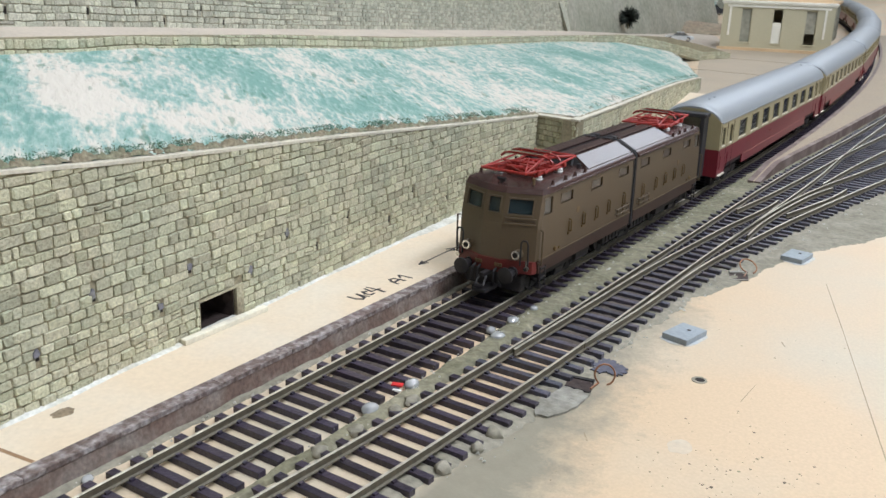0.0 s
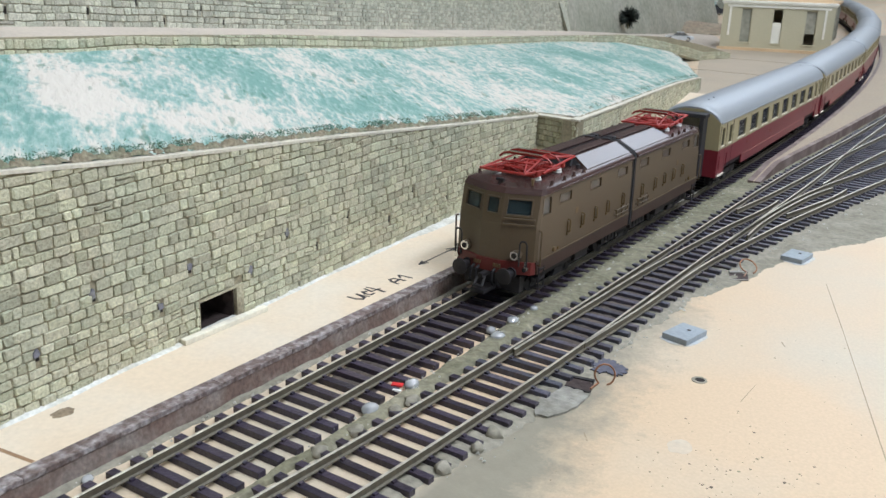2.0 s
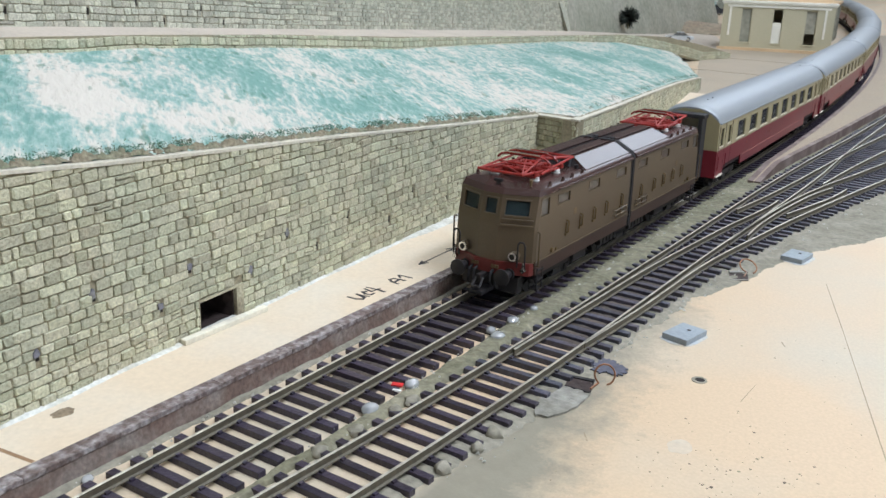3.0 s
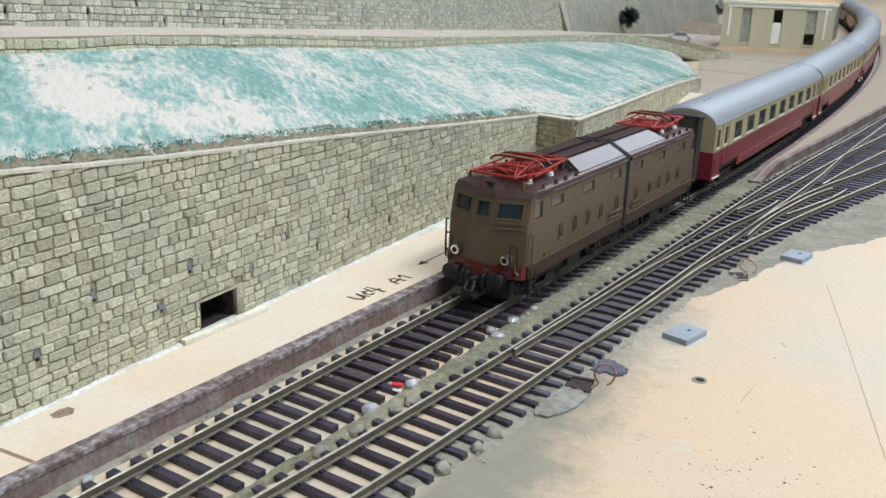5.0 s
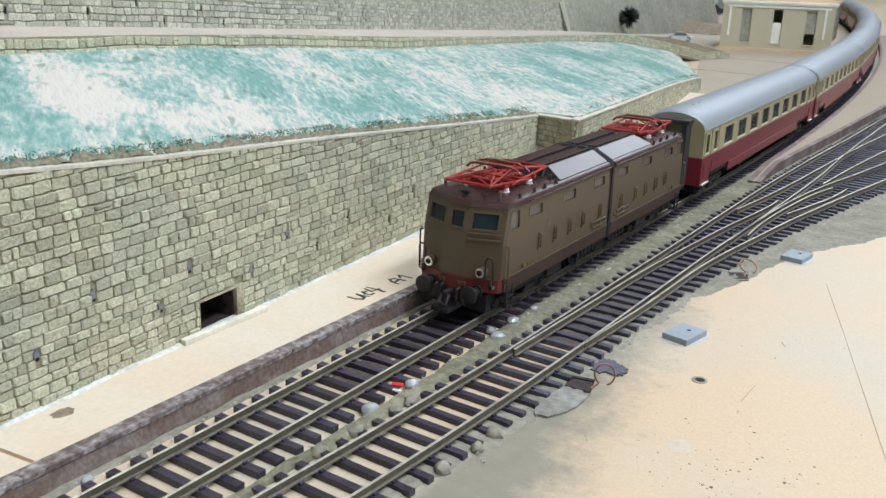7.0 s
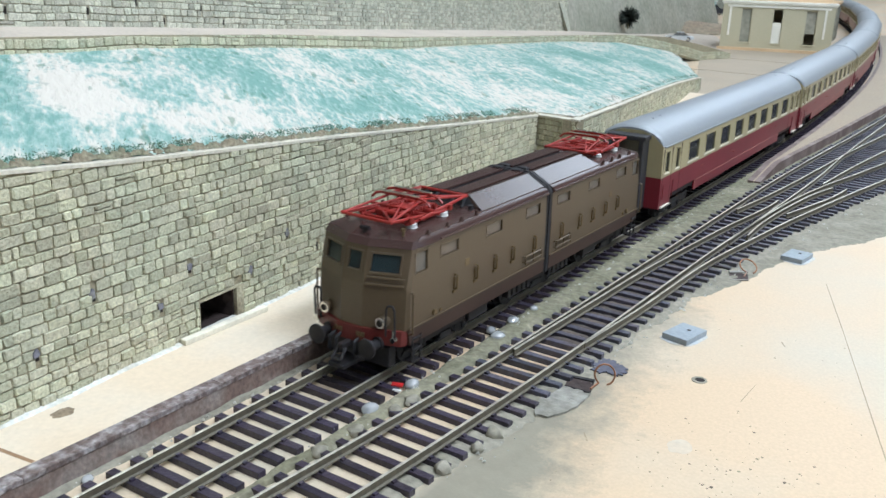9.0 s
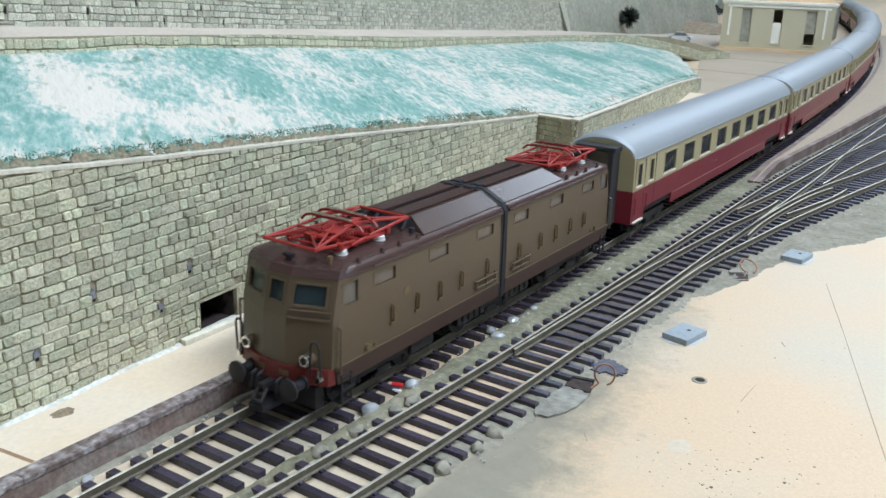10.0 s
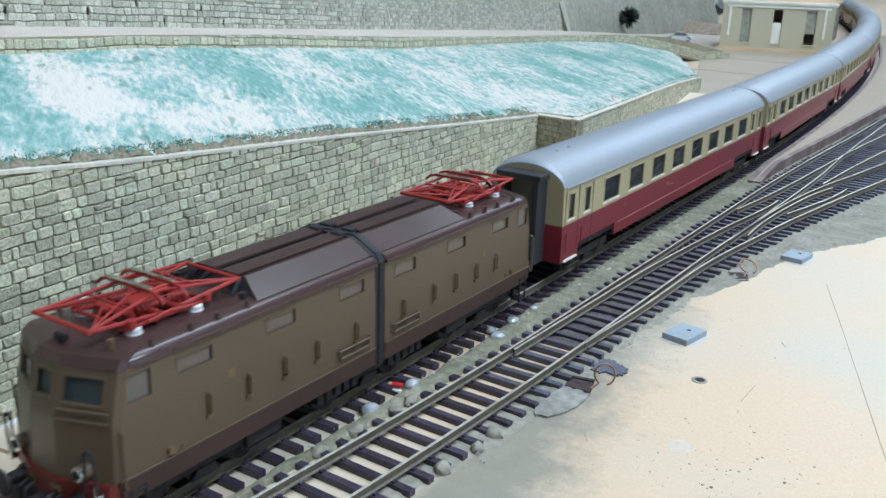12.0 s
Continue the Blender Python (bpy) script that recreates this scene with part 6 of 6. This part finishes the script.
def build_small():
    blobs = [(16.3, 187.0, 2.3, 1.9), (16.6, 207.2, 2.2, 1.8), (14.2, 258.4, 1.6, 1.3), (18.6, 255.6, 2.6, 1.5), (15.6, 271.4, 2.2, 1.3), (16.4, 286, 1.5, 1.2), (-17.3, 117.6, 1.3, 1.2)]
    for i, (x, y, r, h) in enumerate(blobs):
        put("glue_blob", blob_bm(r, h, i * 3.1, 1.25), GLUE, x, y, TABLE + 1.4 if x > 0 else TABLE + 0.8, "clear shiny blob of hot glue beside the rail", "glue", "glue blobs")
    for i, (x, y, r, h) in enumerate([(51.6, 197.2, 2.2, 1.9), (51.9, 187.6, 1.6, 1.7), (50.2, 173.5, 1.9, 1.9), (22.6, 199, 2.3, 1.7), (21.8, 191.6, 2.0, 1.7), (20.6, 175.5, 2.2, 1.8), (19.6, 161.0, 2.2, 1.7), (-14.6, 132, 1.2, 1.4)]):
        put("filler_lump", blob_bm(r * 1.1, h, i * 2.3 + 40, 1.1, 0.32), FILLER, x, y, TABLE + 0.9, "grey lump of filler on a sleeper end", "filler lump", "filler lumps")
    # red insulated joiner with a white tag
    bm = bmesh.new()
    box(bm, -1.9, 1.7, -1.1, 1.1, -0.4, 0.35, 0.3)
    put("red_marker", bm, RED_INS, 13.9, 203.6, TABLE + 1.9, "small bright red plastic marker", "marker", rz=20)
    bm = bmesh.new()
    box(bm, -1.3, 1.3, -0.6, 0.6, -0.3, 0.3, 0.2)
    put("white_tag", bm, INSUL, 15.6, 200.8, TABLE + 1.6, "small white plastic tag beside the rail", "tag", rz=15)
    # mounting plates, each with a screw hole on a pale painted patch
    for x, y, rz in ((70.2, 297.9, -11), (80.4, 417.3, -7)):
        pl = thing("mounting_plate", "blue-grey square plate with a small hole, on pale paint", "plate", "mounting plates", pose(x * U, y * U, TABLE * U, 0, 0, rz))
        bm = bmesh.new()
        box(bm, -4.9, 4.9, -6.9, 6.9, 0.12, 2.3, 0.25)
        part("plate", bm, PLATE, pl)
        # a dark disc on the plate paints the shade of the screw hole
        bm = bmesh.new()
        tube(bm, (0.5, 2, 2.2), (0.5, 2, 2.36), 0.75, 12)
        part("screw_hole", bm, DARK, pl, "dark disc painted as a shaded screw hole")
        bm = bmesh.new()
        pts = []
        for k in range(28):
            a = k * math.tau / 28
            r = 1.0 + 0.10 * noise.noise((math.cos(a) * 2, math.sin(a) * 2, x))
            sx, sy = math.cos(a), math.sin(a)
            q = max(abs(sx), abs(sy)) ** 0.7
            pts.append((sx / q * 6.4 * r, sy / q * 8.4 * r))
        loft(bm, [[(a, b, 0.02) for a, b in pts], [(a, b, 0.1) for a, b in pts]])
        part("paint_patch", bm, PALE_PAINT, pl, "pale grey paint round the plate")
    # drilled hole with a rough rim
    ho = thing("drilled_hole", "drilled hole with a rough grey rim", "hole", at=pose(0.0861, 0.2669, TABLE * U))
    bm = bmesh.new()
    pts = [(math.cos(k * math.tau / 24), math.sin(k * math.tau / 24)) for k in range(24)]
    rr = [2.5 + 0.25 * noise.noise((a * 2, b * 2, 4)) for a, b in pts]
    loft(bm, [[(a * r, b * r, 0.0) for (a, b), r in zip(pts, rr)], [(a * r * 0.97, b * r * 0.97, 0.25) for (a, b), r in zip(pts, rr)]])
    part("rim", bm, FILLER, ho, "grey torn rim")
    # bore depth is only a dark disc, its shade put into the colour
    bm = bmesh.new()
    loft(bm, [[(a * 1.5 + 0.2, b * 1.4, 0.2) for a, b in pts], [(a * 1.5 + 0.2, b * 1.4, 0.3) for a, b in pts]])
    part("bore", bm, DARK, ho, "dark disc painted as the shaded bore")
    # cut slots for point motors, with a bent wire each
    for k, (pts4, wx, wy, wr, rz, tilt) in enumerate((([(52.0, 243.0), (53.8, 236.5), (62.3, 236.5), (60.0, 244.5)], 63.6, 244.6, 3.2, 35, 66), ([(62.0, 377.0), (65.0, 368.0), (71.5, 372.5), (68.5, 382.0)], 70.2, 382.5, 3.8, 50, 35))):
        sl = thing("motor_slot", "dark slot cut in the board for a point motor", "slot", "motor slots")
        # the board is uncut; a dark slab gives the opening's shade
        bm = bmesh.new()
        loft(bm, [[(x, y, TABLE + 0.05) for x, y in pts4], [(x, y, TABLE + 0.62) for x, y in pts4]])
        part("opening", bm, CULVERT, sl, "dark slab painted as the shade of the cut")
        bm = bmesh.new()
        a, b = pts4[0], pts4[3]
        for q0, q1, w in ((pts4[0], pts4[3], 0.8), (pts4[1], pts4[2], 0.3)):
            tube(bm, (*q0, TABLE + 0.6), (*q1, TABLE + 0.6), w, 6)
        part("lip", bm, (UNDER, SKIM)[k], sl, "broken rim of the slot")
        wi = thing("wire_loop", "bent copper wire loop sticking up from the board", "wire", "wire loops", pose(wx * U, wy * U, (TABLE + 0.3) * U, 0, 0, rz))
        bm = bmesh.new()
        loop = []
        for j in range(15):
            an = math.radians(-80 + j * 22)
            v = wr * (1 + math.sin(an))
            loop.append((wr * math.cos(an), v * math.cos(radians(tilt)), v * math.sin(radians(tilt)) + 0.2))
        loop.append((-wr * 0.6, 0.6, 0.6))
        loop.append((-wr * 1.6, -3.2, 0.4))
        bent(bm, loop, 0.3, 8)
        part("wire", bm, COPPER, wi, "", True)
    # smooth pale sheet of filler in front of the slot
    bm = bmesh.new()
    pts = []
    base = [(51.6, 224), (52.0, 230), (52.6, 235.4), (57, 235.9), (62.6, 235.8), (63.0, 229), (61.6, 221), (58.5, 215), (55.5, 214), (53.2, 218)]
    for i, q in enumerate(base):
        nx = base[(i + 1) % len(base)]
        for k in (0, 0.33, 0.66):
            x, y = q[0] + (nx[0] - q[0]) * k, q[1] + (nx[1] - q[1]) * k
            pts.append((x + 0.9 * noise.noise((x * 0.7, y * 0.7, 1)), y + 1.6 * noise.noise((x * 0.5, y * 0.5, 8))))
    loft(bm, [[(x, y, TABLE + 0.2) for x, y in pts], [(x, y, TABLE + 0.78) for x, y in pts]])
    tagged(part("filler_sheet", bm, SKIM, None), "pale grey skim of filler beside the slot", "filler sheet")
    # dark blue-grey paint spot by the wire
    bm = bmesh.new()
    pts = []
    for k in range(90):
        a = k * math.tau / 90
        r = 1 + 0.35 * noise.noise((math.cos(a) * 1.6, math.sin(a) * 1.6, 9)) + 0.4 * noise.noise((math.cos(a) * 7, math.sin(a) * 7, 9))
        pts.append((59.0 + 5.2 * r * math.cos(a), 257.0 + 5.6 * r * math.sin(a)))
    loft(bm, [[(x, y, TABLE + 0.3) for x, y in pts], [(x, y, TABLE + 0.6) for x, y in pts]])
    tagged(part("paint_spot", bm, mat("slate_paint", (0.10, 0.10, 0.13), 0.6, vary=0.3, grain=900, stain=150), None), "dark slate paint spot beside the sleepers", "paint spot")
    # saw cut, scratches, knots and specks
    bm = bmesh.new()
    for (x0, y0), (x1, y1) in zip([(98.9, 390.1), (114.6, 341.5), (143.7, 248.9)], [(114.6, 341.5), (143.7, 248.9), (190, 105)]):
        hexa(bm, [(x0 - 0.13, y0, TABLE - 0.2), (x0 + 0.13, y0, TABLE - 0.2), (x1 + 0.17, y1, TABLE - 0.2), (x1 - 0.17, y1, TABLE - 0.2),
                  (x0 - 0.13, y0, TABLE + 0.05), (x0 + 0.13, y0, TABLE + 0.05), (x1 + 0.17, y1, TABLE + 0.05), (x1 - 0.17, y1, TABLE + 0.05)])
    tagged(part("saw_cut", bm, SCRATCH, None), "thin brown joint line in the board", "joint", kind="structure")
    for x0, y0, x1, y1, w in ((101.2, 260.0, 101.7, 275.2, 0.12), (99.5, 315.1, 101.5, 311.5, 0.3), (71.0, 214.0, 73.5, 210.5, 0.2)):
        bm = bmesh.new()
        hexa(bm, [(x0 - w, y0, TABLE - 0.2), (x0 + w, y0, TABLE - 0.2), (x1 + w * 0.4, y1, TABLE - 0.2), (x1 - w * 0.4, y1, TABLE - 0.2),
                  (x0 - w, y0, TABLE + 0.06), (x0 + w, y0, TABLE + 0.06), (x1 + w * 0.4, y1, TABLE + 0.06), (x1 - w * 0.4, y1, TABLE + 0.06)])
        tagged(part("scratch", bm, SCRATCH, None), "thin brown scratch in the cream board", "scratch", kind="structure")
    bm = bmesh.new()
    pts = [((95.5 + 3.4 * math.cos(k * math.tau / 40) * (1 + 0.35 * noise.noise((math.cos(k * math.tau / 40), math.sin(k * math.tau / 40), 3)))),
            (223 + 4.0 * math.sin(k * math.tau / 40) * (1 + 0.4 * noise.noise((math.cos(k * math.tau / 40), math.sin(k * math.tau / 40), 6))))) for k in range(40)]
    loft(bm, [[(x, y, TABLE - 0.1) for x, y in pts], [(x, y, TABLE + 0.05) for x, y in pts]])
    tagged(part("pale_stain", bm, mat("pale_dried_glue", (0.56, 0.47, 0.35), 0.35, vary=0.1, grain=500, stain=160, second=(0.56, 0.50, 0.40), stain_amt=1.0), None), "pale dried glue stain on the board", "stain", kind="structure")
    rng = random.Random(77)
    verts, faces = [], []
    pits = [(109.0, 207.9, 0.75), (112.6, 219.7, 0.7), (114.8, 229.0, 0.6), (123.8, 221.3, 0.75), (110.6, 219.0, 0.5), (128.3, 234.0, 0.6), (126.0, 228.0, 0.45), (131.0, 226.0, 0.5), (103.0, 226.0, 0.4)]
    for i in range(260):
        x, y = rng.uniform(68, 165), rng.uniform(150, 330)
        if i < 170:
            x, y = rng.gauss(116, 16), rng.gauss(212, 18)
        r = rng.uniform(0.08, 0.26) if i % 7 else rng.uniform(0.25, 0.42)
        if i < len(pits):
            x, y, r = pits[i][0], pits[i][1], pits[i][2] * 0.75
        n0 = len(verts)
        for k in range(7):
            a = k * math.tau / 7
            q = r * rng.uniform(0.7, 1.2)
            verts.append(((x + q * math.cos(a)) * U, (y + q * 1.1 * math.sin(a)) * U, (TABLE + 0.03 + 0.0002 * i) * U))
        faces.append(tuple(range(n0, n0 + 7)))
    me = bpy.data.meshes.new("board_specks")
    me.from_pydata(verts, [], faces)
    me.materials.append(mat("brown_specks", (0.22, 0.18, 0.12), 0.8, vary=0.3, rand=0.5))
    tagged(new("board_specks", me), "small brown pits and specks on the board", "specks", kind="stuff")
    bm = bmesh.new()
    pts = []
    for k in range(30):
        a = k * math.tau / 30
        r = 1 + 0.3 * noise.noise((math.cos(a) * 2, math.sin(a) * 2, 2))
        pts.append((-40.3 + 2.3 * r * math.cos(a), 127.6 + 3.2 * r * math.sin(a)))
    loft(bm, [[(x, y, PLAT - 0.1) for x, y in pts], [(x, y, PLAT + 0.06) for x, y in pts]])
    tagged(part("wood_knot", bm, mat("knot_brown", (0.24, 0.185, 0.12), 0.7, vary=0.4, grain=900, stain=300), None), "dark brown knot in the plywood deck", "knot")
    bm = bmesh.new()
    hexa(bm, [(-46, 105.4, PLAT - 0.2), (-24.6, 107.9, PLAT - 0.2), (-24.6, 109.1, PLAT - 0.2), (-46, 106.6, PLAT - 0.2),
              (-46, 105.4, PLAT + 0.05), (-24.6, 107.9, PLAT + 0.05), (-24.6, 109.1, PLAT + 0.05), (-46, 106.6, PLAT + 0.05)])
    tagged(part("deck_joint", bm, mat("joint_brown", (0.28, 0.17, 0.09), 0.8, vary=0.3), None), "brown gap across the plywood deck", "joint", kind="structure")
    bm = bmesh.new()
    box(bm, -1.3, 1.3, -18.4, 18.4, 0, 1.9, 0.35)
    for v in bm.verts:
        v.co.x += 0.0002 * noise.noise(v.co * 160)
    put("wooden_lath", bm, LATH, -49.2, 194.5, PLAT, "bare pale wooden lath lying along the wall", "lath", rz=0.6, smooth=False)
    # handwriting on the deck: strokes of each character, along the deck and up
    letters = (("uc4", 240.4, 1.12, [[(0, 5.6), (0.2, 2.4), (1.4, 0.5), (2.8, 1.0), (3.7, 4.9)], [(3.7, 4.9), (3.9, 2.0), (4.5, 0.6)],
                                     [(7.6, 4.0), (6.4, 4.6), (5.6, 2.8), (6.2, 0.9), (7.8, 1.0)], [(9.2, 5.8), (8.6, 2.6), (12.4, 2.2)], [(10.8, 6.2), (11.2, 2.5), (11.0, -0.8)]]),
               ("A1", 262.6, 1.05, [[(0, 0.2), (0.5, 3.4), (1.8, 5.2), (3.4, 4.8), (4.2, 2.6), (4.4, 0.2)], [(0.5, 2.2), (4.2, 2.4)], [(6.0, 3.6), (7.6, 5.4), (8.0, 3.0), (8.2, 0)]]))
    for txt, y0, size, strokes in letters:
        bm = bmesh.new()
        for line in strokes:
            for k, ((a0, b0), (a1, b1)) in enumerate(zip(line, line[1:])):
                p, q = Vector((-29.2 - b0 * size, y0 + a0 * size)), Vector((-29.2 - b1 * size, y0 + a1 * size))
                d = (q - p).normalized()
                n = Vector((-d.y, d.x)) * (0.5 + 0.12 * math.sin(k * 2.1 + a0))
                p, q = p - d * 0.4, q + d * 0.4
                up = 0.003 * (k + 1)
                hexa(bm, [(*(p - n), PLAT - 0.05), (*(q - n), PLAT - 0.05), (*(q + n), PLAT - 0.05), (*(p + n), PLAT - 0.05),
                          (*(p - n), PLAT + 0.06 + up), (*(q - n), PLAT + 0.06 + up), (*(q + n), PLAT + 0.06 + up), (*(p + n), PLAT + 0.06 + up)])
        tagged(part("marker_writing", bm, INK, None), "black marker letters " + txt + " written on the deck", "writing")
    bm = bmesh.new()
    z0, z1 = PLAT - 0.05, PLAT + 0.06
    for (x0, y0), (x1, y1), w in (((-36.0, 287), (-37.0, 322), 0.35), ((-36.0, 286), (-34.7, 290.5), 0.5), ((-36.0, 286), (-37.4, 290.5), 0.5), ((-36.8, 313), (-34.9, 310), 0.5), ((-36.8, 313), (-38.6, 309.5), 0.5), ((-36.8, 308), (-34.6, 312), 0.5)):
        d = Vector((x1 - x0, y1 - y0)).normalized()
        n = Vector((-d.y, d.x)) * w
        hexa(bm, [(x0 - n.x, y0 - n.y, z0), (x1 - n.x, y1 - n.y, z0), (x1 + n.x, y1 + n.y, z0), (x0 + n.x, y0 + n.y, z0),
                  (x0 - n.x, y0 - n.y, z1), (x1 - n.x, y1 - n.y, z1), (x1 + n.x, y1 + n.y, z1), (x0 + n.x, y0 + n.y, z1)])
    tagged(part("marker_arrow", bm, INK, None), "black marker arrow drawn on the deck", "arrow")


def build_yard():
    """Bare plywood yard in front of the station, with its joints."""
    bm = bmesh.new()
    rings = []
    for y in np.arange(866, 1560, 15):
        r = centre(y) - 25
        l = max(-150 - (y - 955) * 0.32, -330) + 2 * noise.noise((y * 0.05, 1, 1))
        rings.append([(r, y, TABLE - 0.1), (r, y, TABLE + 0.8), (l, y, TABLE + 0.8), (l, y, TABLE - 0.1)])
    loft(bm, rings)
    yard = tagged(part("yard", bm, YARD, None), "bare brownish plywood yard before the station", "ground", kind="structure")
    bm = bmesh.new()
    for y in (1120, 1290):
        box(bm, -230, centre(y) - 26, y, y + 1.2, TABLE + 0.7, TABLE + 0.95)
    part("yard_joint", bm, SOIL, yard, "dark joint between plywood sheets")


def build_crumbs():
    """Loose plaster crumbs and chips along the filler beside the tracks."""
    rng = random.Random(31)
    verts, faces = [], []
    for i in range(520):
        if i < 260:
            y = rng.uniform(150, 560)
            x = centre(y) + rng.gauss(17.5, 1.6)
            z = TABLE + 1.2
        elif i < 430:
            y = rng.uniform(170, 560)
            edge = max(interp(MAIN_R, y), interp(TURN_R, y) if y > 300 else 0) + 8
            x = edge + abs(rng.gauss(0, 3.0))
            z = TABLE + 0.55
        else:
            y = rng.uniform(110, 420)
            x = -17.4 + rng.gauss(0, 0.8)
            z = TABLE + 0.7
        r = rng.choice((0.2, 0.25, 0.3, 0.4, 0.7)) * rng.uniform(0.7, 1.3)
        n0 = len(verts)
        for dx, dy, dz in ((1, 0, 0), (-0.5, 0.9, 0), (-0.6, -0.8, 0), (0.1, 0, 1.1)):
            verts.append(((x + dx * r * rng.uniform(0.7, 1.3)) * U, (y + dy * r * rng.uniform(0.7, 1.3)) * U, (z + dz * r) * U))
        faces += [(n0, n0 + 1, n0 + 3), (n0 + 1, n0 + 2, n0 + 3), (n0 + 2, n0, n0 + 3), (n0, n0 + 2, n0 + 1)]
    me = bpy.data.meshes.new("plaster_crumbs")
    me.from_pydata(verts, [], faces)
    me.materials.append(WHITE_FILLER)
    tagged(new("plaster_crumbs", me), "white plaster crumbs scattered along the tracks", "crumbs", kind="stuff")


build_station()
build_far()
build_yard()
build_small()
build_crumbs()


# ---- what moves ----
# lamp place along the line, and the slack taken up behind the engine, in millimetres
RUN = [(0, 278.8, 6.0), (0.5, 278.8, 6.0), (1.0, 278.7, 5.9), (1.5, 278.4, 5.8), (2.0, 277.8, 5.6), (2.5, 277.0, 5.4), (3.0, 276.4, 5.2), (3.5, 275.4, 5.0), (4.0, 274.2, 4.9), (4.5, 272.7, 4.8),
       (5.0, 270.9, 4.7), (5.5, 268.4, 4.4), (6.0, 264.9, 4.1), (6.5, 260.3, 3.9), (7.0, 253.9, 3.6), (7.5, 244.6, 3.1), (8.0, 231.8, 2.5), (8.5, 215.8, 1.8), (9.0, 197.6, 1.1),
       (9.5, 180.2, 0.4), (10.0, 164.6, 0.1), (10.5, 149.3, 0.0), (11.0, 132.9, 0.0), (11.5, 115.9, 0.0), (12.0, 95.8, 0.0)]


def stand_on(s, reach):
    """Pose of a vehicle whose middle is at s, carried by two bogies."""
    a, b = on_track(s - reach), on_track(s + reach)
    m = (a + b) / 2
    d = b - a
    return pose(m.x * U, m.y * U, 0, 0, 0, math.degrees(math.atan2(-d.x, d.y)))


def turning(vehicle, radius, gone):
    """Key every wheelset of a vehicle; gone: rows of time and length run."""
    rows, last = [], None
    times = np.linspace(0, 12, 241)
    ran = np.interp(times, [g[0] for g in gone], [g[1] for g in gone])
    for t, g in zip(times, ran):
        ang = math.degrees(g / radius)
        if last is None or ang - last > 50 or t == times[-1]:
            rows.append((float(t), ang))
            last = ang
    for ob in vehicle.children_recursive:
        if ob.name.startswith("wheelset"):
            y = ob.matrix_basis.translation.y
            walk(ob, [(t, pose(0, y, radius * U, a)) for t, a in rows])


def motions():
    walk(loco, [(t, stand_on(y + 94.5, 62)) for t, y, k in RUN])
    turning(loco, 6.6, [(t, RUN[0][1] - y) for t, y, k in RUN])
    for i, c in enumerate(coaches):
        walk(c, [(t, stand_on(y + 210.2 + k + 138 + 285.0 * i, 105)) for t, y, k in RUN])
        if i < 4:
            turning(c, 5.3, [(t, RUN[0][1] + RUN[0][2] - y - k) for t, y, k in RUN])


motions()
